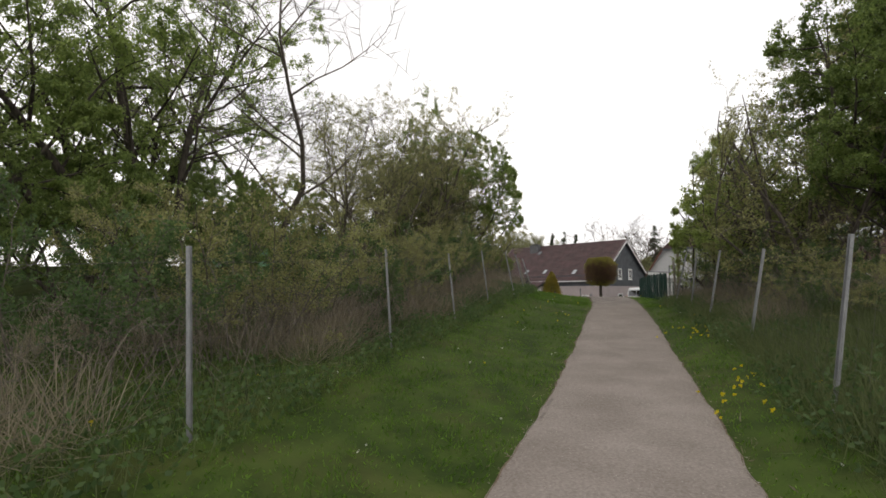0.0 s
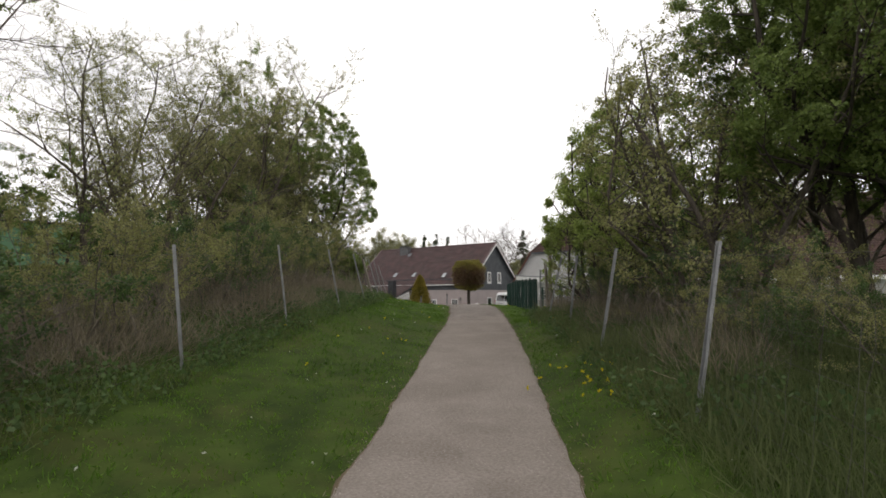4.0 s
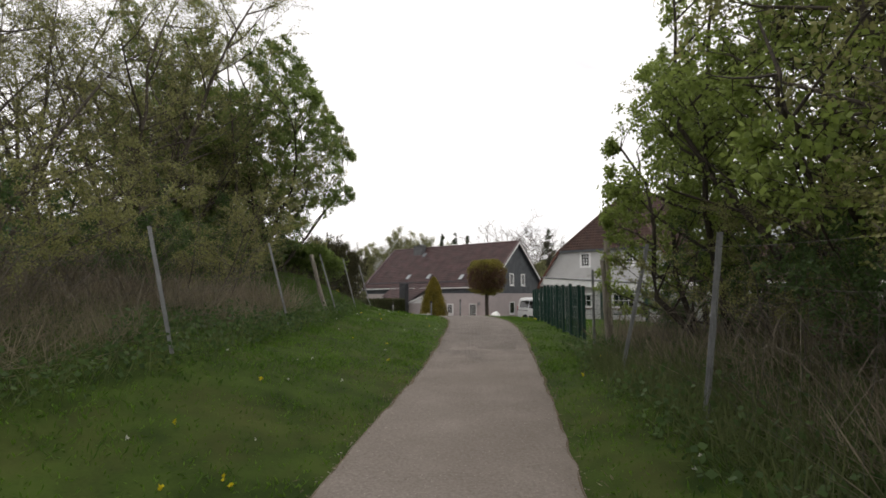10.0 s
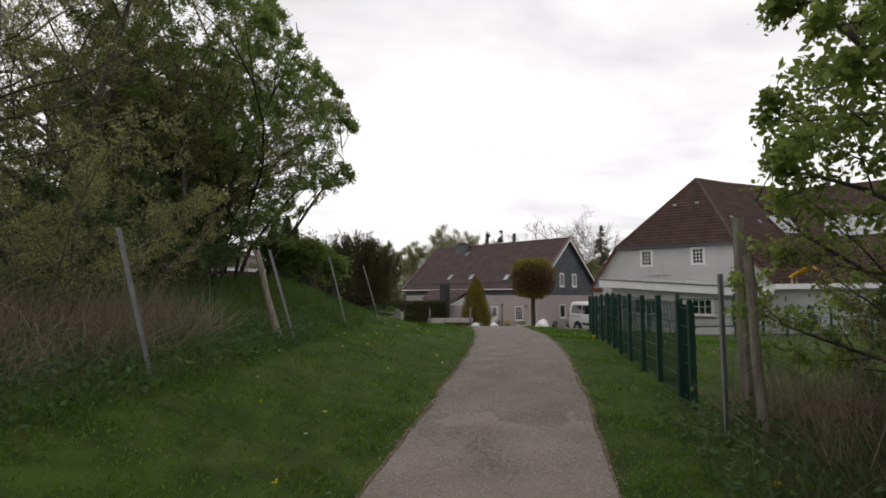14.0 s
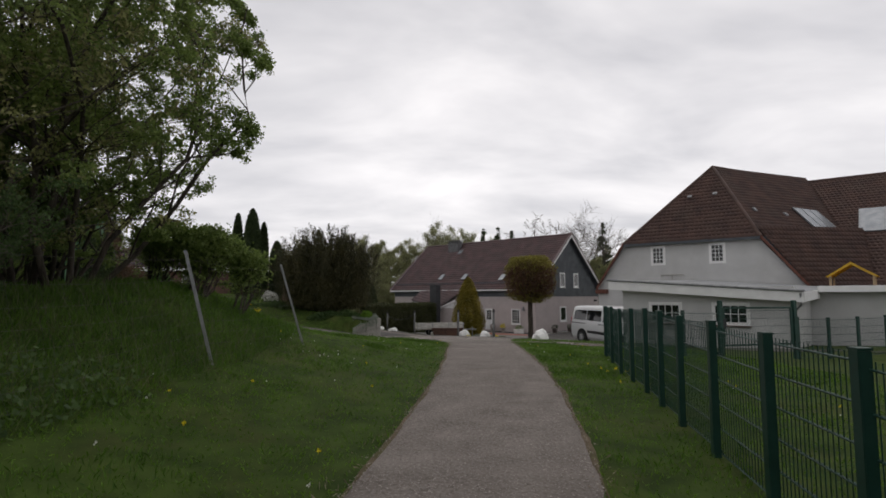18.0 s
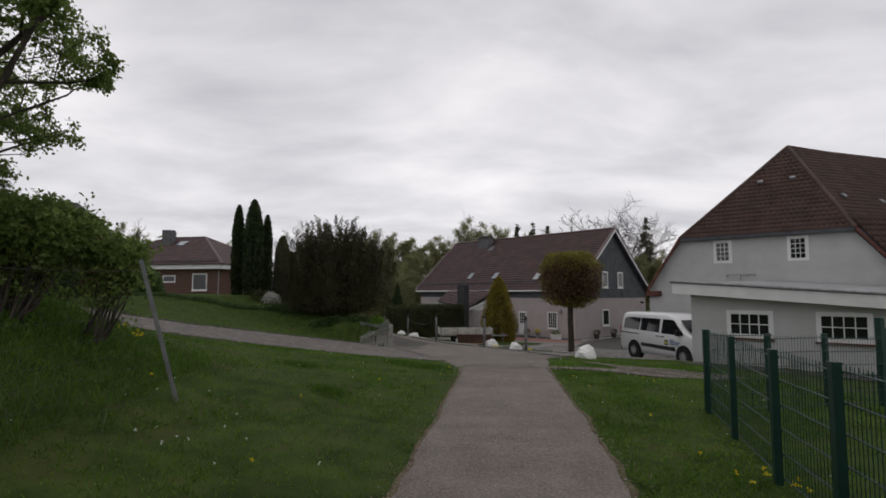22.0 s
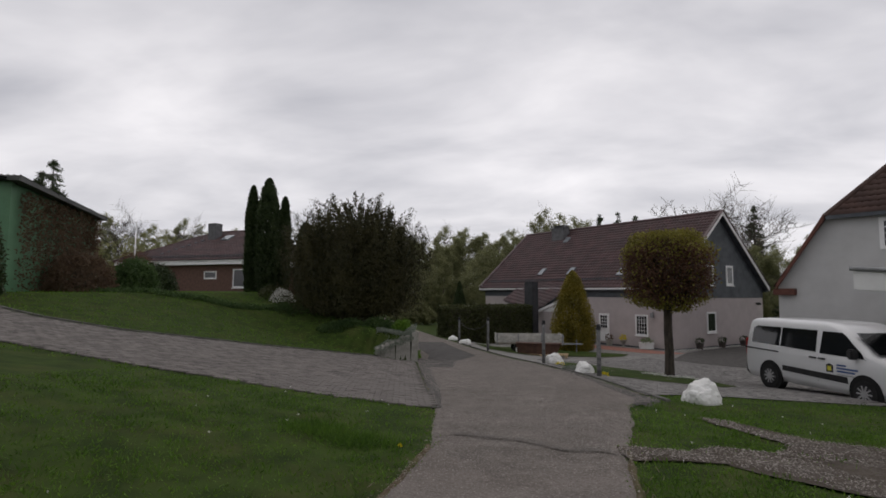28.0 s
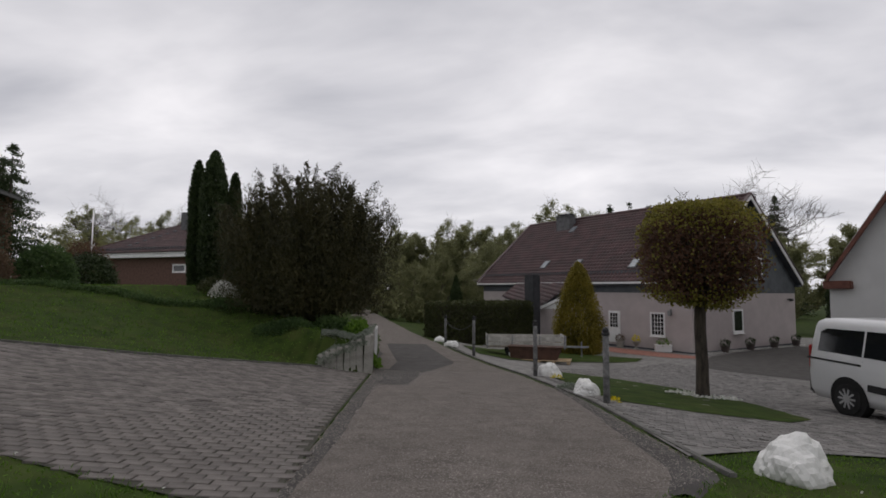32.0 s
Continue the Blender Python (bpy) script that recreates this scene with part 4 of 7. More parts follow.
# further wing wall of the annexe to the right
part("back_wall", box(6.45, 22, 4.6, 4.9, -0.6, 2.35), "white", annexe)
window(annexe, pose(11.2, 4.6, 0), 1.0, 1.75, 0.9, 2, 2, surround=0.12, name="small_window")
part("flat_roof", box(6.8, 22.3, 4.1, AD, 2.35, 2.50), "roofing", annexe)
part("fascia", box(6.8, 22.3, 4.05, 4.1, 2.24, 2.50), "trim", annexe)

# ---- bungalow ----
BUN_A = math.degrees(math.atan2(-0.24, 0.97))
bung = thing("bungalow", pose(-10.3, 67.2, 0, 0, 0, BUN_A), "brown brick bungalow with hipped brown-red tiled roof", "house")
part("wall", box(-14.6, 0, 0, 10, 1.6, 4.45), "brick", bung)
part("fascia", box(-15.2, 0.6, -0.6, 10.6, 4.42, 4.78), "trim", bung, "white eaves fascia")
E1 = [(-15.3, -0.7, 4.80), (0.7, -0.7, 4.80), (0.7, 10.7, 4.80), (-15.3, 10.7, 4.80)]
R0, R1 = (-9.4, 5.0, 7.75), (-5.2, 5.0, 7.75)
roof_quad("roof", [E1[0], E1[1], R1, R0], bung, "tile", 0.3, 0.36)
roof_quad("roof", [E1[1], E1[2], R1], bung, "tile", 0.3, 0.36)
roof_quad("roof", [E1[2], E1[3], R0, R1], bung, "tile", 0.3, 0.36)
roof_quad("roof", [E1[3], E1[0], R0], bung, "tile", 0.3, 0.36)
for a, b in ((E1[0], R0), (E1[1], R1), (R0, R1), (E1[2], R1)):
    s = Soup()
    mid = [(p + q) / 2 for p, q in zip(a, b)]
    s.tube([a, mid, b], [0.11] * 3, 6)
    link("hip_tile", s.mesh("hip_tile", "tile", True), bung)
bm = bmesh.new()
for i in range(44):
    add_box(bm, -14.6 + i * 0.335, -14.56 + i * 0.335, -0.42, -0.36, 4.98, 5.20)
add_box(bm, -14.6, -0.1, -0.40, -0.37, 5.16, 5.20)
add_box(bm, -14.6, -0.1, -0.40, -0.37, 5.06, 5.09)
part("snow_guard", bm, "slate", bung, "dark snow guard rail")
for i in range(7):
    part("roof_step", box(-0.14, 0.14, -0.10, 0.10, 0.03, 0.10), "slate", bung, "", slope_frame((-10.9 + 0.32 * i, 0.5 + 0.42 * i, 4.80 + 1.2 * 0.52 + 0.42 * i * 0.518), (1, 0, 0), (0, 5.7, 2.95)))
part("chimney", box(-8.6, -7.7, 3.2, 4.0, 6.2, 8.35, 0.02), "chim", bung)
part("roof_window", box(-0.42, 0.42, -0.5, 0.5, 0.03, 0.12), "panelglass", bung, "", slope_frame((-6.5, 3.4, 6.95), (1, 0, 0), (0, 5.7, 2.95)))
window(bung, pose(-5.0, 0, 0), 3.35, 3.80, 1.1, 1, 1, surround=0.10, name="bungalow_window")
window(bung, pose(-1.95, 0, 0), 2.65, 3.95, 1.25, 1, 1, surround=0.10, name="bungalow_window", sill="trim")
part("porch_wall", box(0, 4.2, 4.0, 10, 1.6, 4.3), "brick", bung)
part("porch_roof", box(0.0, 4.6, 3.4, 10.4, 4.35, 4.7), "trim", bung)
window(bung, pose(2.4, 4.0, 0), 2.5, 3.9, 2.2, 2, 1, surround=0.10, name="bungalow_window")
s = Soup()
s.tube([(-0.05, -0.12, 4.4), (-0.05, -0.12, 1.9)], [0.05, 0.05], 6)
link("downpipe", s.mesh("downpipe", "galv", True), bung)

# ---- green hall ----
HALL_A = math.degrees(math.atan2(2.55, 6.85)) 
hall = thing("green_hall", pose(-7.5, 43.1, 0, 0, 0, HALL_A), "green sheet-clad hall with a wide dark doorway and ivy", "shed")
part("front_wall", box(-1.35, 0, 0, 0.2, 1.6, 6.0), "greenwall", hall)
part("front_wall", box(-12, -1.35, 0, 0.2, 5.35, 6.0), "greenwall", hall)
part("front_wall", box(-12, -6.0, 0, 0.2, 1.6, 5.35), "greenwall", hall)
part("side_wall", box(-0.2, 0, 0.2, 7.3, 1.6, 5.85), "greenwall", hall)
part("back_wall", box(-12, 0, 7.1, 7.3, 1.6, 5.6), "greenwall", hall)
# inner wall coloured near-black for the shaded depth of the hall
part("inner_wall", box(-11.9, -0.2, 6.9, 7.1, 1.6, 5.6), "black", hall)
part("floor_slab", box(-12, 0, 0, 7.3, 1.4, 2.05), "conc", hall)
s = pantiles(12.8, 7.9, 0.18, 1.4, 0.05, 0.02)
link("corrugated_roof", s.mesh("corrugated_roof", "darkmetal"), hall, slope_frame((-12.4, -0.35, 6.02), (1, 0, 0), (0, 7.9, -0.38)))
part("roof_edge", prism([(-0.35, 5.9), (7.5, 5.55), (7.5, 5.70), (-0.35, 6.06)], 0.02, 0.38, "x"), "darkmetal", hall)
# roof underside coloured near-black for the same interior shade
part("roof_deck", prism([(-0.3, 5.93), (7.45, 5.58), (7.45, 5.62), (-0.3, 5.97)], -12.3, 0.3, "x"), "black", hall)

# yellow gabled roof on posts behind the annexe, standing in for a machine arm
tower = thing("yellow_roof_frame", pose(30.7, 42.3, gz(30.7, 42.3), 0, 0, BARN_A), "yellow gabled roof on wooden posts, in place of a yellow machine arm", "play tower")
tz = 3.05 - gz(30.7, 42.3)
for sx in (-1, 1):
    bm = bmesh.new()
    q = [(0, -1.2, tz + 0.75), (0, 1.2, tz + 0.75), (sx * 1.1, 1.2, tz), (sx * 1.1, -1.2, tz)]
    bm.faces.new([bm.verts.new(p) for p in q])
    bmesh.ops.solidify(bm, geom=bm.faces[:], thickness=0.05)
    part("roof_panel", bm, "plastyellow", tower)
    for sy in (-1, 1):
        part("corner_post", box(sx * 0.9 - 0.05, sx * 0.9 + 0.05, sy * 1.0 - 0.05, sy * 1.0 + 0.05, -0.2, tz + 0.12), "palewood", tower)
for sy in (-1.22, 1.18):
    part("gable_board", prism([(-1.1, tz), (-0.95, tz), (0, tz + 0.63), (0.95, tz), (1.1, tz), (0, tz + 0.76)], sy, sy + 0.04, "y"), "plastyellow", tower)
part("platform", box(-0.95, 0.95, -1.05, 1.05, tz - 1.6, tz - 1.5), "palewood", tower)
AX, AN = Vector((0.6996, -0.7146)), Vector((0.7146, 0.6996))
def ann(sx, off):
    p = Vector((16.7, 39.2)) + AX * sx + AN * off
    return (p.x, p.y)
sheet("annexe_path", [ann(0.4, -2.4), ann(16.0, -2.6), ann(16.0, -0.8), ann(0.4, -0.9)], 0.02, "patch", 0.5, label="dark paved walk before the annexe", category="paving")


# ---- trees and shrubs ----
def grow(seed, height, stems=1, lean=0.25, reach=0.42, levels=3, kids=(8, 5, 4), r0=0.09, first=0.25, up=0.35, leaf_per=12, leaf_len=0.085, leaf_w=0.05, twist=0.16, wood="bark", leaf="leaf", foot=0.25, leaf_spread=0.10, room=None, thin=0.006):
    """A branching tree: returns its wood and its crown as meshes, foot at the origin."""
    rng = np.random.default_rng(seed)
    wood_s, leaf_at = Soup(), []

    def shoot(p, d, length, r, level):
        n = (8, 5, 4, 3, 3)[min(level, 4)]
        pts, rad = [np.array(p)], [r]
        d = d / np.linalg.norm(d)
        for i in range(1, n):
            d = d + rng.normal(0, twist, 3) + np.array([0, 0, up * (0.10 if level else 0.12)])
            d /= np.linalg.norm(d)
            nxt = pts[-1] + d * length / (n - 1)
            if room is not None and not room(nxt):
                if level:
                    nxt = pts[-1] + d * 0.04 * length
                else:
                    d = d * np.array([-0.25, -0.25, 0.3]) + np.array([0.0, 0.0, 0.7]) + rng.normal(0, 0.1, 3)
                    d /= np.linalg.norm(d)
                    nxt = pts[-1] + d * 0.5 * length / (n - 1)
            pts.append(nxt)
            rad.append(r * (1 - 0.82 * i / (n - 1)))
        pts = np.array(pts)
        if room is not None and level and not room(pts[-1]):
            return
        wood_s.tube(pts, rad, (7, 4, 3, 3, 3)[min(level, 4)])
        if level >= levels:
            t = rng.uniform(0.1, 1.0, leaf_per)
            q = np.array([np.interp(t, np.linspace(0, 1, n), pts[:, k]) for k in range(3)]).T
            leaf_at.append(q + rng.normal(0, leaf_spread * 0.4, q.shape))
            return
        m = kids[min(level, len(kids) - 1)]
        lo = first if level == 0 else 0.15
        for k in range(m):
            f = lo + (1 - lo) * (k + rng.uniform(0.1, 0.9)) / m
            c = np.array([np.interp(f, np.linspace(0, 1, n), pts[:, j]) for j in range(3)])
            seg = pts[min(n - 1, int(f * (n - 1)) + 1)] - pts[max(0, int(f * (n - 1)))]
            seg = seg / (np.linalg.norm(seg) + 1e-9)
            az = rng.uniform(0, 2 * np.pi)
            side = np.array([math.cos(az), math.sin(az), rng.uniform(-0.15, 0.5)])
            side -= seg * side.dot(seg) * 0.6
            nd = seg * rng.uniform(0.35, 0.8) + side / (np.linalg.norm(side) + 1e-9) * rng.uniform(0.7, 1.0)
            ln = length * reach * rng.uniform(0.65, 1.25) * (1.15 - 0.55 * f if level == 0 else 1.0)
            shoot(c, nd, ln, max(thin, r * 0.42 * (1.1 - 0.6 * f)), level + 1)

    for s_ in range(stems):
        a = 2 * np.pi * (s_ + rng.uniform(0, 0.7)) / stems
        off = foot if stems > 1 else 0.0
        shoot((off * math.cos(a), off * math.sin(a), -0.2), np.array([lean * math.cos(a), lean * math.sin(a), 1.0]), height * rng.uniform(0.78, 1.02), r0 * rng.uniform(0.75, 1.15), 0)
    crown = Soup()
    if leaf_at and leaf_per:
        crown.leaves(np.concatenate(leaf_at), leaf_len, leaf_w, rng)
    return wood_s.mesh("trunk", wood), crown.mesh("crown", leaf) if crown.n else None


def plant(name, meshes, x, y, turn=0.0, size=1.0, label="", category="tree", group="", tall=1.0, z=None):
    t = thing(name, pose(x, y, gz(x, y) if z is None else z, 0, 0, turn), label, category, group)
    t.scale = (size, size, size * tall)
    link("trunk", meshes[0], t)
    if meshes[1] is not None:
        link("crown", meshes[1], t)
    return t


T_BIG = grow(11, 8.5, stems=5, lean=0.34, kids=(9, 5, 5), r0=0.13, first=0.28, leaf_per=50, leaf_len=0.06, leaf_w=0.04, leaf="leaf", wood="darkbark", foot=0.45)
T_TALL = grow(12, 9.2, stems=4, lean=0.20, kids=(11, 6, 5), r0=0.09, first=0.12, leaf_per=24, leaf_len=0.05, leaf_w=0.03, leaf="leafolive", wood="bark", foot=0.4)
T_TALL2 = grow(13, 8.6, stems=6, lean=0.24, kids=(9, 5, 5), r0=0.07, first=0.10, leaf_per=24, leaf_len=0.05, leaf_w=0.03, leaf="leafolive", wood="bark", foot=0.7)
T_BUSH = grow(14, 6.0, stems=6, lean=0.42, kids=(8, 5, 5), r0=0.075, first=0.12, leaf_per=64, leaf_len=0.06, leaf_w=0.04, leaf="leafdark", wood="darkbark", foot=0.5)
T_GREEN = grow(15, 5.8, stems=4, lean=0.22, kids=(9, 5, 5), r0=0.07, first=0.15, leaf_per=60, leaf_len=0.06, leaf_w=0.042, leaf="leaf", wood="darkbark", foot=0.4)
T_BARE = grow(17, 11.0, stems=1, lean=0.1, kids=(12, 7, 6), r0=0.11, first=0.3, reach=0.50, up=0.35, leaf_per=0, wood="bark", thin=0.010)
T_BARE_FAR = grow(27, 10.5, stems=12, lean=0.62, kids=(8, 5, 4), r0=0.075, first=0.28, reach=0.27, up=0.55, leaf_per=0, twist=0.09, wood="bark", foot=0.25, thin=0.020)
T_SCRUB = grow(18, 3.4, stems=10, lean=0.55, kids=(7, 5, 3), r0=0.022, first=0.1, reach=0.36, leaf_per=15, leaf_len=0.045, leaf_w=0.03, leaf="leafolive", wood="twig", foot=0.8)
T_SCRUB2 = grow(19, 2.6, stems=11, lean=0.6, kids=(7, 5, 3), r0=0.018, first=0.1, reach=0.36, leaf_per=14, leaf_len=0.05, leaf_w=0.032, leaf="bramble", wood="twig", foot=0.8)
T_FAR = grow(20, 9.0, stems=1, lean=0.1, kids=(13, 6, 4), r0=0.17, first=0.10, reach=0.40, leaf_per=80, leaf_len=0.15, leaf_w=0.10, leaf="leaffar", wood="bark", leaf_spread=0.4)
T_FAR2 = grow(21, 9.0, stems=2, lean=0.2, kids=(9, 5, 4), r0=0.12, first=0.15, reach=0.42, leaf_per=46, leaf_len=0.13, leaf_w=0.085, leaf="leaffar", wood="bark", leaf_spread=0.4)
T_UNDER = grow(22, 4.6, stems=6, lean=0.75, kids=(5, 4, 3), r0=0.05, first=0.05, reach=0.5, leaf_per=16, leaf_len=0.42, leaf_w=0.28, leaf="leaffar", wood="bark", foot=1.0, leaf_spread=0.4)

HEDGEROW = "trees along the footpath"
for m, x, y, a, sz, lab in (
    (T_BIG, -7.4, 8.8, 20, 1.05, "big many-stemmed tree with fresh green leaves"),
    (T_GREEN, -9.1, 5.0, 80, 1.15, "bushy green tree behind the wire fence"),
    (T_BIG, -10.0, 13.2, 140, 1.0, "big many-stemmed tree with fresh green leaves"),
    (T_TALL2, -3.1, 14.5, 30, 0.62, "slender twiggy tree with sparse olive leaves"),
    (T_TALL, -2.5, 17.2, 65, 0.66, "tall slim twiggy tree with small new leaves"),
    (T_TALL2, -1.5, 19.6, 100, 0.80, "slender twiggy tree with sparse olive leaves"),
    (T_TALL, -1.1, 22.4, 170, 0.88, "tall slim twiggy tree with small new leaves"),
    (T_BUSH, -2.6, 25.0, 10, 1.1, "dense dark green bushy tree on the bank"),
    (T_TALL, -4.6, 21.8, 320, 0.85, "tall slim twiggy tree with small new leaves"),
    (T_TALL2, 13.6, 10.4, 120, 0.7, "slender twiggy tree with sparse olive leaves"),
    (T_GREEN, -12.1, 7.2, 10, 1.3, "bushy green tree behind the wire fence"),
    (T_TALL2, 12.4, 13.0, 140, 0.75, "slender twiggy tree with sparse olive leaves"),
):
    plant("tree", m, x, y, a, sz, lab, "tree", HEDGEROW)
# trees beside the path, kept clear of the walk as trimmed verges are
def right_room(x0, y0):
    return lambda p: x0 + p[0] > np.interp(y0 + p[1], FR_Y, FR_X) + 0.1 + 0.20 * max(0.0, 1.6 - p[2]) + 0.22 * max(0.0, p[2] - 2.4) + 0.40 * max(0.0, p[2] - 3.4) + 0.25 * math.sin(2.3 * (y0 + p[1])) * math.sin(1.9 * p[2]) and y0 + p[1] < 16.1


def left_room(x0, y0):
    return lambda p: x0 + p[0] < np.interp(y0 + p[1], [13.4, 26.4, 40], [2.1, 4.4, 5.2]) - 0.16 * min(4.0, p[2] - 3.2) ** 2 and x0 + p[0] + y0 + p[1] < 30.75 and y0 + p[1] < 30.2


def back_room(x0, y0):
    return lambda p: x0 + p[0] > np.interp(y0 + p[1], FR_Y, FR_X) + 2.1 + 0.3 * math.sin(1.3 * (y0 + p[1]) + p[2]) and y0 + p[1] < 15.5


for seed, x, y, h in ((16, 10.9, 8.4, 8.0), (36, 12.6, 6.0, 7.6), (39, 9.9, 7.2, 7.6)):
    meshes = grow(seed, h, stems=4, lean=0.26, kids=(13, 7, 6), r0=0.10, first=0.18, reach=0.40, up=0.02, leaf_per=70, leaf_len=0.06, leaf_w=0.04, leaf="leafdark", wood="darkbark", foot=0.35, room=back_room(x, y))
    plant("tree", meshes, x, y, 0, 1.0, "spreading dark-leaved tree behind the wire fence", "tree", HEDGEROW)
for seed, x, y, h, stems, lean, leaf, per, lab, room in (
    (62, 8.3, 9.0, 6.6, 9, 0.28, "leafolive", 10, "slender twiggy tree with sparse olive leaves", right_room),
    (63, 8.9, 11.6, 5.2, 8, 0.30, "leafnew", 20, "bushy fresh green tree behind the wire fence", right_room),
    (64, 9.4, 14.0, 5.4, 9, 0.36, "leafnew", 38, "bushy green tree behind the wire fence", right_room),
    (65, 0.9, 25.4, 8.0, 9, 0.26, "leafdark", 84, "dense dark green bushy tree on the bank", left_room),
    (66, -0.6, 27.4, 6.8, 8, 0.42, "leafdark", 58, "dense dark green bushy tree on the bank", left_room),
    (67, 0.2, 23.2, 8.0, 6, 0.26, "leafolive", 24, "slender twiggy tree with sparse olive leaves", left_room),
):
    meshes = grow(seed, h, stems=stems, lean=lean, kids=(10, 5, 4), r0=0.055, first=0.10, leaf_per=per, leaf_len=0.058, leaf_w=0.038, leaf=leaf, wood="bark" if leaf == "leafolive" else "darkbark", foot=0.5, room=room(x, y))
    plant("tree", meshes, x, y, 0, 1.0, lab, "tree", HEDGEROW)
for x, y, sz in ((-11.0, 16.0, 0.8), (-14.5, 11.0, 0.85), (-16.0, 16.5, 0.9), (-12.6, 4.5, 0.6), (-3.5, 30.2, 0.42), (-5.6, 29.0, 0.5), (-8.0, 28.0, 0.5), (-7.0, 22.5, 0.5), (-6.0, 11.4, 0.5), (-5.2, 9.4, 0.42), (-0.5, 25.9, 0.42), (-1.8, 26.4, 0.5), (-3.2, 27.4, 0.5), (-7.2, 14.6, 0.55), (-8.6, 10.6, 0.6), (-6.6, 6.2, 0.5), (-2.2, 28.4, 0.42), (-1.2, 24.0, 0.45)):
    plant("bush", T_BUSH, x, y, 70 * x, sz, "dense dark green bush behind the bank", "bush", HEDGEROW)
plant("bare_tree", T_BARE, -3.9, 8.3, 75, 0.74, "leafless tree with fine dark twigs", "tree")
plant("bare_tree", T_BARE, -6.5, 17.5, 0, 1.0, "leafless tree with fine dark twigs", "tree")

SCRUB = "scrub along the fence"
rng = np.random.default_rng(41)
for i in range(15):
    y = 2.0 + i * 1.55 + rng.uniform(-0.4, 0.4)
    xf = np.interp(y, FL_Y, FL_X)
    m = (T_SCRUB, T_SCRUB2)[i % 3 == 0] if y < 20 else T_SCRUB2
    off = rng.uniform(1.5, 2.6) if y < 20 else rng.uniform(3.2, 4.2)
    plant("bush", m, xf - off, y, rng.uniform(0, 360), rng.uniform(0.55, 0.8), "twiggy brown scrub bush with few leaves", "bush", SCRUB)
for i in range(12):
    y = 1.5 + i * 1.25 + rng.uniform(-0.3, 0.3)
    xf = np.interp(y, FR_Y, FR_X)
    plant("bush", (T_SCRUB, T_SCRUB2)[i % 2], xf + rng.uniform(1.5, 2.3), y, rng.uniform(0, 360), rng.uniform(0.5, 0.68) if y > 7 else rng.uniform(0.3, 0.42), "twiggy brown scrub bush with few leaves", "bush", SCRUB)


# ---- the shaped garden trees ----
def clump_shell(seed, count, shape, length, width, mat, mats_name="crown", droop=0.0, up=None):
    rng = np.random.default_rng(seed)
    s = Soup()
    s.leaves(shape(rng, count), length, width, rng, droop, up)
    return s.mesh(mats_name, mat)


def ball_shape(rx, ry, rz, lo=0.82, hi=1.04, power=3.0):
    """Points in the shell of a rounded box."""
    def shape(rng, k):
        d = rng.normal(size=(k, 3))
        d /= np.linalg.norm(d, axis=1, keepdims=True)
        r = 1 / (np.abs(d) ** power).sum(1) ** (1 / power)
        bump = 1 + 0.05 * np.sin(d[:, 0] * 9 + 1) * np.sin(d[:, 1] * 8) + 0.04 * np.sin(d[:, 2] * 13 + d[:, 0] * 5)
        return d * (r * rng.uniform(lo, hi, k) * bump)[:, None] * np.array([rx, ry, rz])
    return shape


bx, by = 14.09, 45.4
bz = gz(bx, by)
ball = thing("ball_tree", pose(bx, by, bz), "ball-clipped maple, yellow-green above and reddish brown within, on one trunk", "tree")
s = Soup()
s.tube([(0, 0, -0.1), (0.0, 0, 0.15), (0.01, 0, 0.8), (-0.01, 0.01, 1.5), (0, 0, 2.3), (0, 0, 3.0)], [0.19, 0.155, 0.14, 0.135, 0.13, 0.08], 12)
link("trunk", s.mesh("trunk", "darkbark", True), ball)
s = Soup()
rng = np.random.default_rng(5)
for i in range(420):
    d = rng.normal(size=3); d /= np.linalg.norm(d)
    a = np.array([0, 0, 2.5 + rng.uniform(-0.4, 0.6)])
    e = np.array([0, 0, 3.35]) + d * np.array([1.45, 1.45, 1.25]) * rng.uniform(0.75, 0.98)
    s.tube([a, (a + e) / 2 + rng.normal(0, 0.12, 3), e], [0.03, 0.016, 0.005], 3)
link("limb", s.mesh("limb", "darkbark"), ball)
link("inner_crown", clump_shell(6, 16000, ball_shape(1.34, 1.34, 1.18, 0.5, 1.0), 0.09, 0.055, "maple_in", "inner_crown"), ball, pose(0, 0, 3.40), "reddish brown bud layer")
def cap_shape(rng, k):
    p = ball_shape(1.36, 1.36, 1.22, 0.86, 1.05)(rng, k * 3)
    zf = p[:, 2] / 1.22
    keep = rng.uniform(size=len(p)) < np.clip(0.025 + 1.2 * np.clip(zf - 0.25, 0, 1) ** 1.1 + 0.8 * np.clip(-zf - 0.55, 0, 1), 0.05, 1)
    return p[keep][:k]
link("outer_crown", clump_shell(7, 11000, cap_shape, 0.075, 0.05, "maple_out", "outer_crown"), ball, pose(0, 0, 3.40), "yellow-green leaf layer")
s = Soup()
rng = np.random.default_rng(8)
for i in range(160):
    a, r = rng.uniform(0, 6.28), rng.uniform(0.25, 0.8) ** 0.8
    c = np.array([bx + r * math.cos(a), by + r * math.sin(a) * 0.8, 0]); c[2] = gz(c[0], c[1]) + 0.05
    s.leaves(np.repeat(c[None], 4, 0) + rng.normal(0, 0.01, (4, 3)), 0.05, 0.05, rng)
tagged(link("white_gravel", s.mesh("white_gravel", "whitefl")), "ring of white pebbles round the tree foot", "gravel", kind="stuff")


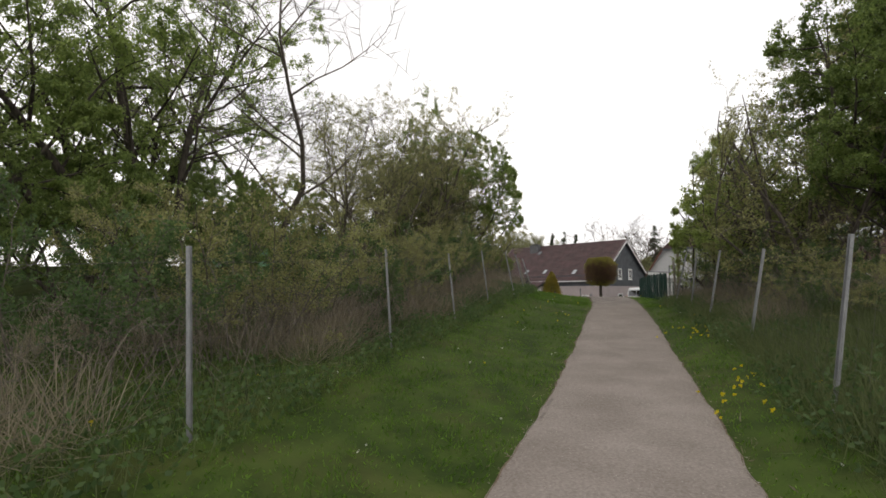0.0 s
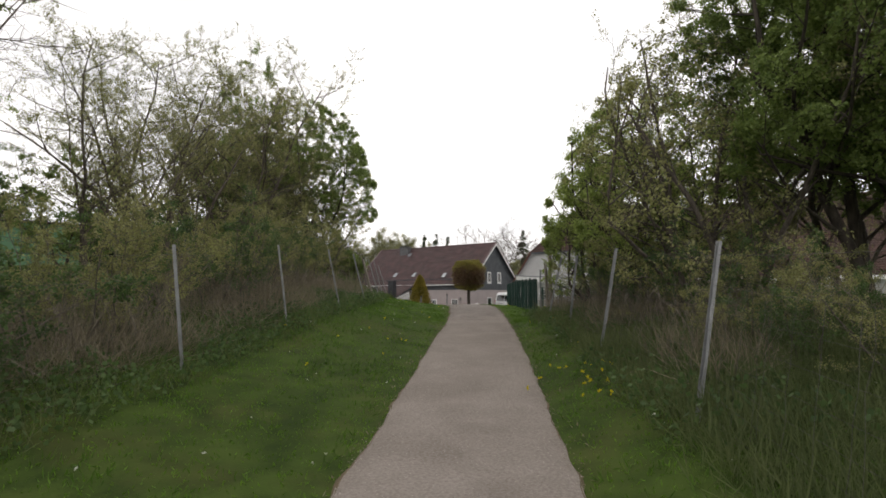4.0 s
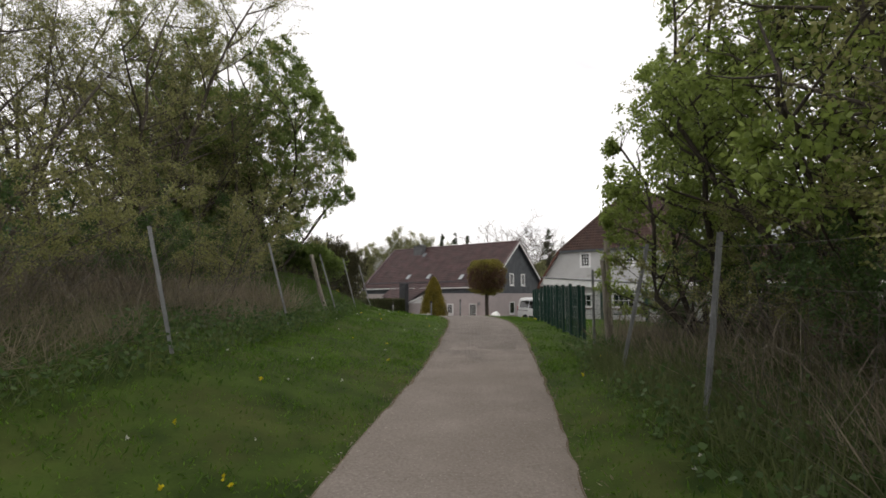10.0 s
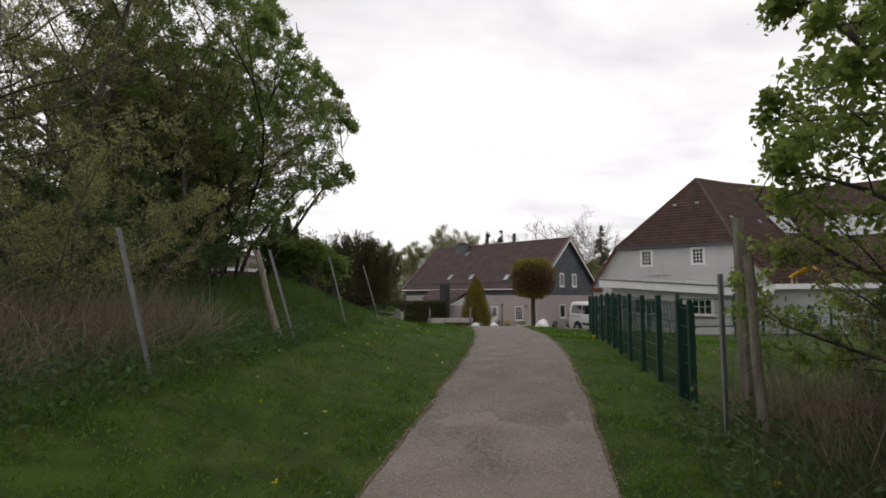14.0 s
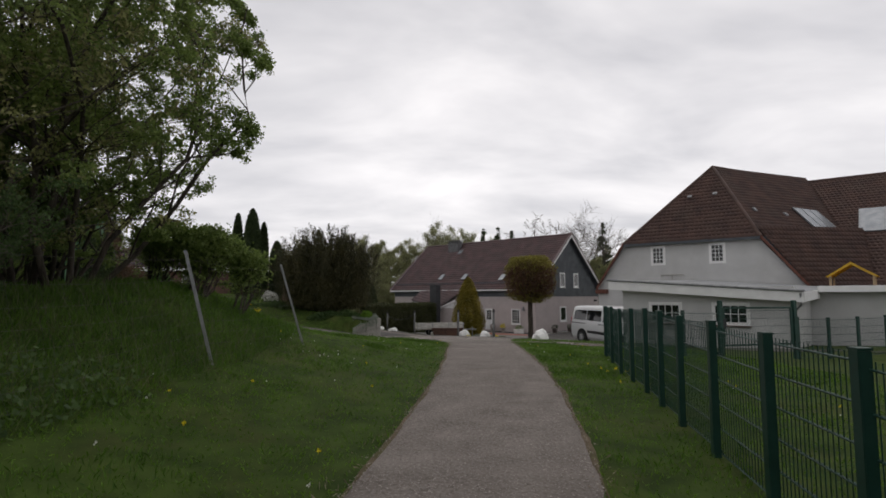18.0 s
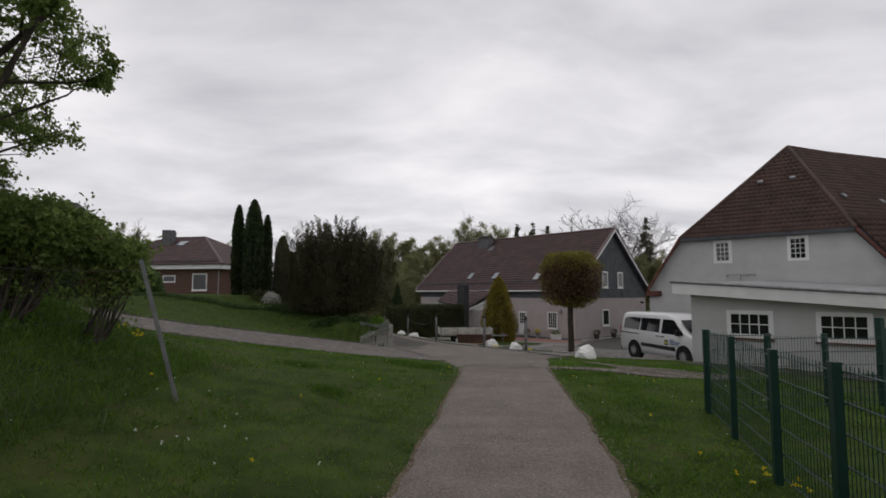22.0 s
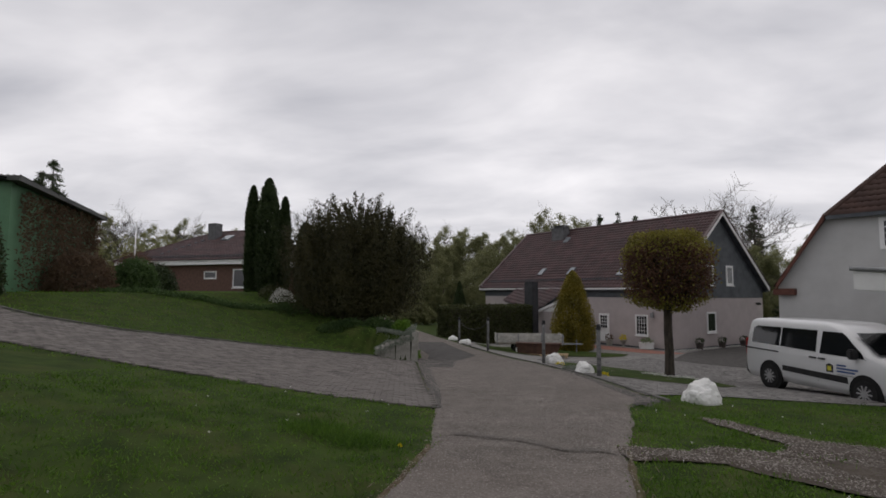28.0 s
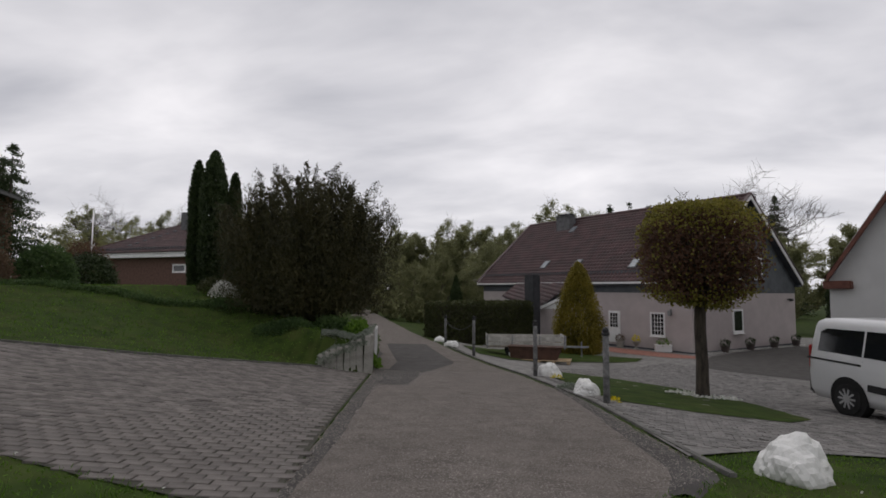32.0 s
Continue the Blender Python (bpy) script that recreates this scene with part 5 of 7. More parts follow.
def cone_shape(r, h, pw=0.75):
    def shape(rng, k):
        t = rng.uniform(0, 1, k) ** 1.35
        prof = np.where(t < 0.28, 0.80 + 0.2 * t / 0.28, ((1 - t) / 0.72) ** pw)
        a = rng.uniform(0, 2 * np.pi, k)
        rr = r * prof * rng.uniform(0.80, 1.04, k) * (1 + 0.06 * np.sin(a * 5 + t * 9) + 0.05 * np.sin(a * 11))
        return np.stack([rr * np.cos(a), rr * np.sin(a), h * t + rng.normal(0, 0.03, k)], 1)
    return shape


def column_shape(r, h):
    def shape(rng, k):
        t = rng.uniform(0, 1, k)
        prof = np.clip(np.minimum(0.72 + t * 1.3, 1.0) * np.clip((1 - t) / 0.30, 0, 1) ** 0.55, 0.02, 1)
        a = rng.uniform(0, 2 * np.pi, k)
        rr = r * prof * rng.uniform(0.82, 1.03, k) * (1 + 0.08 * np.sin(a * 4 + t * 5) + 0.07 * np.sin(a * 9 - t * 17))
        return np.stack([rr * np.cos(a), rr * np.sin(a), h * t], 1)
    return shape


def shrub(name, x, y, shell, core_r, core_h, label, category="shrub", mat="golden", count=9000, ln=0.10, wd=0.05, seed=1, up=0.25, core_mat=None, z=None):
    t = thing(name, pose(x, y, (gz(x, y) if z is None else z) - 0.03), label, category)
    s = Soup()
    s.tube([(0, 0, -0.1), (0, 0, core_h * 0.5), (0, 0, core_h)], [0.12, 0.09, 0.03], 8)
    link("trunk", s.mesh("trunk", "darkbark"), t)
    link("crown", clump_shell(seed, count, shell, ln, wd, mat, "crown", 0.0, up), t)
    rr = np.random.default_rng(seed + 900)
    inner = shell(rr, count // 2) * np.array([0.78, 0.78, 0.95])
    si = Soup()
    si.leaves(inner, ln * 1.6, wd * 2.2, rr, 0.0, up)
    link("inner_crown", si.mesh("inner_crown", core_mat or mat), t)
    return t


shrub("golden_conifer", 12.95, 62.0, cone_shape(1.42, 4.95, 0.62), 0.8, 3.5, "golden cone-shaped conifer by the house front", "conifer", "golden", 14000, 0.11, 0.05, 31)
for x, y, r, h, sd in ((-2.75, 52.3, 0.54, 5.6, 32), (-3.82, 52.8, 0.33, 5.35, 33), (-2.12, 52.8, 0.27, 4.75, 34)):
    shrub("cypress", x, y, column_shape(r, h), 0.3, h * 0.7, "slim dark green columnar cypress on the lawn", "cypress", "conifer", 11000, 0.12, 0.05, sd, 0.45)
shrub("cypress", -1.5, 54.0, column_shape(0.46, 4.0), 0.3, 3.0, "slim dark green columnar cypress on the lawn", "cypress", "conifer", 8000, 0.12, 0.05, 35, 0.45)


def yew_shape(rng, k):
    """A vase of upright plumes from one foot, ragged at the top, over a dense heart."""
    out = []
    plumes = 110
    m = k // plumes
    for i in range(plumes):
        a = 2 * np.pi * (i * 0.618 % 1) + rng.normal(0, 0.2)
        f = math.sqrt((i + 0.5) / plumes)
        h = (5.45 - 1.9 * f ** 2.4) * rng.uniform(0.76, 1.07)
        tip = np.array([3.35 * f * math.cos(a), 2.3 * f * math.sin(a), h])
        base = np.array([0.74 * tip[0], 0.74 * tip[1], 0.1])
        t = rng.uniform(0.05, 1, m) ** 0.8
        w = 0.40 * np.clip(1 - t, 0, 1) ** 0.75 + 0.02
        side = rng.normal(0, 1, (m, 3))
        q = base + (tip - base) * t[:, None] + side * w[:, None] * np.array([0.8, 0.8, 0.35])
        # short side sprays that point up and out
        q += np.array([math.cos(a), math.sin(a), 0.7]) * (rng.uniform(0, 0.22, (m, 1)) * (rng.uniform(size=(m, 1)) < 0.5))
        out.append(q)
    d = rng.normal(size=(k // 4, 3))
    d /= np.linalg.norm(d, axis=1, keepdims=True)
    out.append(np.array([0, 0, 1.5]) + d * rng.uniform(0.6, 1, (k // 4, 1)) * np.array([2.35, 1.7, 1.55]))
    return np.concatenate(out)


shrub("yew", 2.45, 49.7, yew_shape, 1.0, 3.0, "large dark spreading yew bush with upright sprays", "yew", "yew", 90000, 0.10, 0.024, 36, 0.40)


def spruce(x, y, h, r, seed, label="dark spruce with drooping tiers of branches"):
    t = thing("spruce", pose(x, y, gz(x, y) - 0.05), label, "spruce")
    rng = np.random.default_rng(seed)
    s, lf = Soup(), []
    s.tube([(0, 0, 0), (0, 0, h / 2), (0, 0, h)], [h * 0.02, h * 0.013, 0.01], 7)
    for i in range(int(h * 9)):
        f = rng.uniform(0.08, 1)
        z = h * f
        a = rng.uniform(0, 2 * np.pi)
        ln = r * (1 - f) ** 0.8 * rng.uniform(0.7, 1.1) + 0.08
        e = np.array([ln * math.cos(a), ln * math.sin(a), z - ln * 0.28])
        b = np.array([0, 0, z])
        s.tube([b, (b + e) / 2 + [0, 0, 0.03], e], [0.03, 0.02, 0.006], 3)
        m = int(24 + ln * 60)
        tt = rng.uniform(0.1, 1.0, m)
        q = b + (e - b) * tt[:, None]
        lf.append(q + rng.normal(0, 1, (m, 3)) * np.array([0.14, 0.14, 0.05]) * (0.5 + ln * 0.4))
    link("trunk", s.mesh("trunk", "darkbark"), t)
    c = Soup()
    c.leaves(np.concatenate(lf), 0.26, 0.075, rng, 0.5)
    link("crown", c.mesh("crown", "conifer"), t)
    return t


spruce(-30.5, 69.0, 11.4, 4.2, 51)
spruce(-33.2, 70.5, 11.0, 3.8, 52)
spruce(20.6, 98.5, 14.2, 2.6, 53)
spruce(23.0, 99.5, 14.6, 2.7, 54)
spruce(25.0, 98.5, 14.0, 2.6, 55)
spruce(47.6, 118.0, 18.2, 4.8, 56)

# woods beyond the houses
rng = np.random.default_rng(77)
far_spots = []
for i in range(18):
    far_spots.append((rng.uniform(-14, 24), rng.uniform(104, 150), rng.choice([0, 1, 1]), rng.uniform(1.2, 1.6)))
for i in range(16):
    far_spots.append((rng.uniform(24, 90), rng.uniform(112, 160), rng.choice([0, 1, 1, 0]), rng.uniform(1.2, 1.6)))
for i in range(9):
    far_spots.append((rng.uniform(-75, -28), rng.uniform(88, 120), rng.choice([1, 1, 2]), rng.uniform(0.8, 1.1)))
for x, y, k, sz in ((46, 112, 0, 1.1), (52, 108, 0, 1.15), (58, 104, 0, 1.1), (64, 112, 1, 1.2), (70, 100, 0, 1.2), (0.5, 96, 0, 0.9), (4.5, 99, 1, 0.9), (-3.5, 94, 1, 0.8), (-8, 98, 0, 0.9), (9, 104, 0, 0.95)):
    far_spots.append((x, y, k, sz))
for x, y, k, sz in ((9.3, 112, 1, 1.45), (12.3, 113, 1, 1.6), (15.3, 112, 1, 1.8), (18.4, 114, 1, 1.7), (21.4, 112, 1, 1.6), (-8.0, 127, 0, 1.55), (-2.8, 127, 1, 1.75), (4.9, 126, 0, 1.7), (1.2, 129, 1, 1.75), (-13.0, 126, 1, 1.6), (43.6, 134, 2, 2.4), (14.6, 112, 2, 1.4), (18.8, 116, 2, 1.2), (-43.0, 90, 1, 1.05), (-36.5, 91, 1, 0.9), (-31.4, 90, 1, 0.95), (-25.5, 92, 1, 0.85), (-18.0, 94, 1, 0.85)):
    far_spots.append((x, y, k, sz))
for x, y, k, sz in far_spots:
    m = (T_FAR, T_FAR2, T_BARE_FAR)[k]
    plant("tree", m, x, y, rng.uniform(0, 360), sz, ("fresh green broadleaf tree in the far wood", "thin half-leafed tree in the far wood", "bare tree on the skyline")[k], "tree", "woods beyond the houses")
for x, y, sz in ((33.0, 83.0, 0.95), (37.0, 80.0, 1.0), (41.0, 77.0, 0.9)):
    plant("tree", T_FAR, x, y, rng.uniform(0, 360), sz, "fresh green broadleaf tree behind the houses", "tree", "woods beyond the houses")
for x, y, r_, h_, sd in ((27.4, 64.4, 0.7, 4.6, 37), (28.6, 63.4, 0.7, 4.4, 38)):
    shrub("cypress", x, y, column_shape(r_, h_), 0.3, 3.0, "dark columnar cypress between the two houses", "cypress", "conifer", 7000, 0.13, 0.06, sd, 0.45)
T_SKY = grow(23, 11.0, stems=1, lean=0.1, kids=(18, 10, 9), r0=0.20, first=0.2, reach=0.56, up=0.3, leaf_per=0, wood="darkbark", thin=0.02)
for x, y, sz in ((31.2, 95.0, 1.28), (18.0, 116.0, 1.35), (-38.0, 92.0, 0.8), (-30.0, 90.0, 0.65), (-1.0, 130.0, 1.3)):
    plant("bare_tree", T_SKY, x, y, rng.uniform(0, 360), sz, "large leafless tree against the sky", "tree", "woods beyond the houses")
for i in range(34):
    x = -62 + i * 3.6 + rng.uniform(-1.2, 1.2)
    plant("bush", T_UNDER, x, 128 + 0.1 * x + rng.uniform(-2.5, 4), rng.uniform(0, 360), rng.uniform(0.8, 1.3), "leafy undergrowth at the edge of the far wood", "bush", "woods beyond the houses")
for x, y, sz in ((-3.5, 88.0, 0.45), (-1.0, 91.0, 0.5), (-9.0, 96.0, 0.7), (14.0, 92.0, 0.7), (9.5, 90.0, 0.6), (20, 96, 0.8), (-14, 92, 0.7)):
    plant("bush", T_UNDER, x, y, rng.uniform(0, 360), sz, "leafy garden shrub beyond the hedge", "bush", "woods beyond the houses")
for i in range(9):
    plant("bush", T_SCRUB, -32 + i * 3.1 + rng.uniform(-1, 1), 80 + rng.uniform(-2, 4), rng.uniform(0, 360), rng.uniform(1.5, 2.0), "tall twiggy bush behind the bungalow", "bush", "scrub behind the bungalow")
shrub("cypress", 4.2, 79.0, cone_shape(0.95, 4.8, 0.9), 0.3, 3.0, "slim dark conifer beyond the hedge", "conifer", "conifer", 7000, 0.14, 0.06, 39, 0.45)


# ---- green bar-mesh fence ----
FH = 1.05


def bar_panel(width):
    s = Soup()
    k = int(width / 0.05)
    for i in range(1, k):
        x = i * width / k
        s.tube([(x, 0, 0.03), (x, 0, FH + 0.03)], [0.0038, 0.0038], 4)
    for j in range(6):
        z = 0.04 + j * 0.2
        for yy in (-0.006, 0.006):
            s.tube([(0, yy, z), (width, yy, z)], [0.0055, 0.0055], 4)
    return s.mesh("mesh_panel", "green")


PANEL = bar_panel(1.0)
bm = box(-0.04, 0.04, -0.03, 0.03, -0.3, FH + 0.05, 0.004)
add_box(bm, -0.043, 0.043, -0.033, 0.033, FH + 0.05, FH + 0.062)
for j in range(6):
    add_box(bm, -0.012, 0.012, -0.044, -0.03, 0.03 + j * 0.2, 0.055 + j * 0.2)
POST = bm_mesh("post", bm, "green")


def fence_run(pts, step, label, stops=None):
    fence = thing("metal_fence", pose(pts[0][0], pts[0][1], gz(*pts[0])), label, "fence")
    seg = np.array(pts, float)
    cum = np.r_[0, np.cumsum(np.hypot(*np.diff(seg, axis=0).T))]
    k = max(1, round(cum[-1] / step))
    stops = np.linspace(0, cum[-1], k + 1) if stops is None else stops
    k = len(stops) - 1
    at = [np.array([np.interp(c, cum, seg[:, j]) for j in (0, 1)]) for c in stops]
    o = np.array([pts[0][0], pts[0][1], gz(*pts[0])])
    for i, p in enumerate(at):
        q = at[min(i + 1, k)] if i < k else p + (p - at[i - 1])
        dz = gz(*q) - gz(*p)
        dvec = q - p
        L = math.hypot(*dvec)
        a = math.degrees(math.atan2(dvec[1], dvec[0]))
        link("post", POST, fence, pose(p[0] - o[0], p[1] - o[1], gz(*p) - o[2], 0, 0, a))
        if i < k:
            m = pose(p[0] - o[0], p[1] - o[1], gz(*p) - o[2], 0, 0, a)
            sh = Matrix(((L, 0, 0, 0), (0, 1, 0, -0.04), (dz, 0, 1, 0), (0, 0, 0, 1)))
            link("mesh_panel", PANEL, fence, m @ sh)
    return fence


fence_run([(8.26, 16.85), (9.36, 21.1), (10.38, 24.95), (11.25, 27.8)], 1.13, "dark green bar-mesh metal fence beside the gravel path", (0, 0.45, 1.45, 2.47, 3.54, 4.55, 5.42, 6.28, 7.33, 8.45, 9.88, 11.3))
fence_run([(11.25, 27.75), (13.0, 28.5), (14.8, 29.1)], 1.1, "dark green bar-mesh metal fence round the yard")
fence_run([(17.25, 29.5), (20.5, 30.2), (27.0, 31.8)], 1.15, "dark green bar-mesh metal fence round the yard")
gate = thing("garden_gate", pose(14.9, 29.13, gz(14.9, 29.13), 0, 0, math.degrees(math.atan2(0.35, 2.25))), "dark green framed bar-mesh gate, closed", "gate")
bm = bmesh.new()
for a, b, c, d in ((0.02, 0.07, 0.25, 1.25), (2.15, 2.20, 0.25, 1.25), (0.07, 2.15, 1.20, 1.25), (0.07, 2.15, 0.25, 0.30)):
    add_box(bm, a, b, -0.02, 0.02, c, d)
part("gate_frame", bm, "green", gate)
s = Soup()
for i in range(1, 42):
    x = 0.07 + i * 2.08 / 42
    s.tube([(x, 0, 0.28), (x, 0, 1.22)], [0.0035] * 2, 4)
for j in range(5):
    s.tube([(0.05, 0, 0.35 + 0.2 * j), (2.17, 0, 0.35 + 0.2 * j)], [0.005] * 2, 4)
link("gate_mesh", s.mesh("gate_mesh", "green"), gate)
for px in (-0.06, 2.28):
    part("gate_post", box(px - 0.05, px + 0.05, -0.05, 0.05, -0.3, 1.42, 0.006), "green", gate)
part("lock_box", box(-0.02, 0.10, -0.04, 0.04, 0.70, 0.95, 0.006), "plastic", gate)

# ---- old wire fences with leaning steel posts ----
bm = prism([(-0.018, -0.016), (0.018, -0.016), (0.018, 0.016), (0.014, 0.016), (0.014, -0.012), (-0.014, -0.012), (-0.014, 0.016), (-0.018, 0.016)], -0.25, 1.0, "z")
STEEL = bm_mesh("post", bm, "galv")


def wire_fence(posts, label, strands=(0.12, 0.27, 0.42, 0.57, 0.74, 0.92, 1.12, 1.38)):
    x0, y0 = posts[0][:2]
    f = thing("wire_fence", pose(x0, y0, gz(x0, y0)), label, "fence")
    z0 = gz(x0, y0)
    tops = []
    for x, y, h, lx, ly in posts:
        z = gz(x, y) - z0
        d = Vector((lx, ly, h))
        m = Matrix.Translation((x - x0, y - y0, z)) @ d.to_track_quat("Z", "Y").to_matrix().to_4x4()
        link("post", STEEL, f, m @ Matrix.Diagonal((1, 1, d.length, 1)))
        tops.append((np.array([x - x0, y - y0, z]), np.array([lx, ly, h])))
    wires = []
    for st in strands:
        s = Soup()
        pts = []
        for i, (b, d) in enumerate(tops):
            p = b + d * (st / 1.5)
            if pts:
                q = pts[-1]
                for t in (0.25, 0.5, 0.75):
                    pts.append(q + (p - q) * t - np.array([0, 0, 0.16 * t * (1 - t)]))
            pts.append(p)
        s.tube(pts, [0.0019 if st > 1.3 else 0.0014] * len(pts), 3)
        link("wire", s.mesh("wire", "wire"), f)
        wires.append(np.array(pts))
    s = Soup()
    rr = np.random.default_rng(len(posts))
    for j in range(len(wires[0]) - 1):
        for t in np.arange(0.05, 1.0, 0.30):
            col = [w[j] + (w[j + 1] - w[j]) * t + rr.normal(0, 0.008, 3) for w in wires[:-1]]
            s.tube(col, [0.0013] * len(col), 3)
    tagged(link("netting_stay", s.mesh("netting_stay", "wire"), f), kind="stuff")
    return f


LEFT_POSTS = [(-3.3, -3.2, 1.47, 0, 0), (-2.0, 0.66, 1.47, -0.06, 0), (-0.9, 4.88, 1.52, -0.10, 0.0), (0.14, 7.75, 1.42, -0.14, 0.0), (1.10, 11.0, 1.40, -0.18, 0.0), (2.10, 13.4, 1.30, -0.27, 0.0),
              (2.95, 16.78, 1.40, -0.36, 0.0), (3.72, 19.85, 1.40, -0.42, 0.0), (4.2, 23.1, 1.45, -0.38, 0.0), (4.80, 26.38, 1.50, -0.44, 0.0)]
RIGHT_POSTS = [(2.0, -2.4, 1.48, 0.15, 0), (3.18, 1.15, 1.50, 0.24, 0.0), (4.60, 4.88, 1.45, 0.28, 0.0), (5.55, 8.1, 1.52, 0.30, 0.0), (6.55, 11.1, 1.45, 0.20, 0.0), (7.04, 13.27, 1.58, 0.40, 0.0), (8.0, 15.9, 1.4, 0.0, 0.0)]
wire_fence(LEFT_POSTS, "sagging wire fence on galvanised steel posts leaning outward")
wire_fence(RIGHT_POSTS, "sagging wire fence on galvanised steel posts in the scrub")


def wood_post(x, y, h, lx, ly, r=0.07):
    t = Soup()
    n = 7
    k = np.linspace(0, 1, n)
    t.tube(np.stack([lx * k + 0.01 * np.sin(k * 9), ly * k, -0.3 + (h + 0.3) * k], 1), r * (1.05 - 0.15 * k + 0.05 * np.sin(k * 7)), 10)
    t.tube([(lx, ly, h), (lx, ly, h + 0.004)], [r * 0.9, 0.001], 10)
    return tagged(link("wooden_post", t.mesh("wooden_post", "wood", True), None, pose(x, y, gz(x, y))), "grey weathered round wooden fence post, leaning", "post")


wood_post(3.56, 19.87, 1.36, -0.46, 0.0, 0.05)
wood_post(8.58, 16.45, 1.95, -0.03, 0.0, 0.062)
wood_post(8.08, 15.5, 1.52, -0.10, 0.0, 0.042)

# ---- chain posts, boulders, kerbs ----
CHAIN = []
for x, y, top in ((11.36, 41.9, 1.42), (10.22, 46.7, 1.27), (8.0, 53.1, 1.05), (6.1, 58.7, 0.80)):
    z = gz(x, y)
    t = thing("chain_post", pose(x, y, z), "grey weathered round post with a knob cap beside the lane", "post", "posts along the lane")
    h = top - z
    part("shaft", cyl(0.062, 0.055, -0.2, h - 0.10, 12), "postgrey", t, "", None, True)
    bm = cyl(0.070, 0.070, h - 0.10, h - 0.05, 12)
    r = bmesh.ops.create_uvsphere(bm, u_segments=10, v_segments=6, radius=0.06)
    for v in r["verts"]:
        v.co.z += h - 0.01
    part("cap", bm, "plastic", t, "dark knob cap", None, True)
    CHAIN.append((x, y, top - 0.2))
(xa, ya, za), (xb, yb, zb) = CHAIN[2], CHAIN[3]
s = Soup()
tt = np.linspace(0, 1, 24)
s.tube(np.stack([xa + (xb - xa) * tt, ya + (yb - ya) * tt, za + (zb - za) * tt - 1.5 * tt * (1 - tt)], 1), [0.014] * 24, 5)
tagged(link("chain", s.mesh("chain", "plastic")), "dark sagging chain between the lane posts", "chain")


def boulder(x, y, sx, sy, sz, seed, label):
    bm = bmesh.new()
    bmesh.ops.create_icosphere(bm, subdivisions=4, radius=1.0)
    off = Vector((seed * 3.1, seed * 1.7, 0))
    for v in bm.verts:
        p = v.co.copy()
        n1 = noise.noise(p * 0.9 + off)
        n2 = noise.noise(p * 2.3 + off)
        n3 = noise.noise(p * 6.0 + off)
        cell = noise.cell_vector(p * 1.4 + off)
        k = 1 + 0.24 * n1 + 0.16 * abs(n2) + 0.05 * n3 + 0.12 * (cell.x - 0.5)
        v.co = Vector((p.x * sx * k, p.y * sy * k, max(-0.25, p.z * k) * sz))
    me = bm_mesh("boulder", bm, "stone")
    return tagged(link("boulder", me, None, pose(x, y, gz(x, y) + 0.04, 0, 0, seed * 40)), label, "boulder", "white boulders along the lane")


boulder(12.42, 37.45, 0.35, 0.30, 0.33, 1, "large white-painted boulder on the grass edge")
boulder(11.15, 43.1, 0.28, 0.25, 0.26, 2, "small white-painted boulder on the lawn island")
boulder(10.62, 46.9, 0.34, 0.30, 0.36, 3, "blocky white-painted boulder beside the chain post")
boulder(6.55, 57.6, 0.34, 0.26, 0.22, 4, "small white-painted boulder beside the lane")
boulder(5.55, 60.4, 0.28, 0.24, 0.20, 5, "small white-painted boulder beside the lane")


def kerb_line(name, pts, label, h=0.035, w=0.08, unit=0.98):
    seg = np.array(pts, float)
    cum = np.r_[0, np.cumsum(np.hypot(*np.diff(seg, axis=0).T))]
    k = max(1, round(cum[-1] / unit))
    at = [np.array([np.interp(c, cum, seg[:, j]) for j in (0, 1)]) for c in np.linspace(0, cum[-1], k + 1)]
    x0, y0 = pts[0]
    z0 = gz(x0, y0)
    t = thing(name, pose(x0, y0, z0), label, "kerb", kind="structure")
    me = bm_mesh("kerb_stone", box(0.004, 0.996, -w / 2, w / 2, -0.2, h, 0.008), "kerb")
    for i in range(k):
        p, q = at[i], at[i + 1]
        L = math.hypot(*(q - p))
        a = math.degrees(math.atan2(*(q - p)[::-1]))
        dz = gz(*q) - gz(*p)
        link("kerb_stone", me, t, pose(p[0] - x0, p[1] - y0, gz(*p) - z0, 0, -math.degrees(math.atan2(dz, L)), a) @ Matrix.Diagonal((math.hypot(L, dz), 1, 1, 1)))
    return t


kerb_line("kerb", [(11.80, 37.2), (11.66, 38.2), (11.15, 42.0), (10.05, 46.6), (7.88, 53.0), (5.98, 58.7)], "low grey kerb stones along the lane")
kerb_line("lawn_edging", [(4.45, 45.95), (3.3, 44.45), (1.7, 42.55), (-1.0, 40.45), (-3.2, 39.95), (-6.0, 40.25), (-7.3, 41.7)], "low grey edging stones between lawn and paved drive", h=0.05, w=0.06)

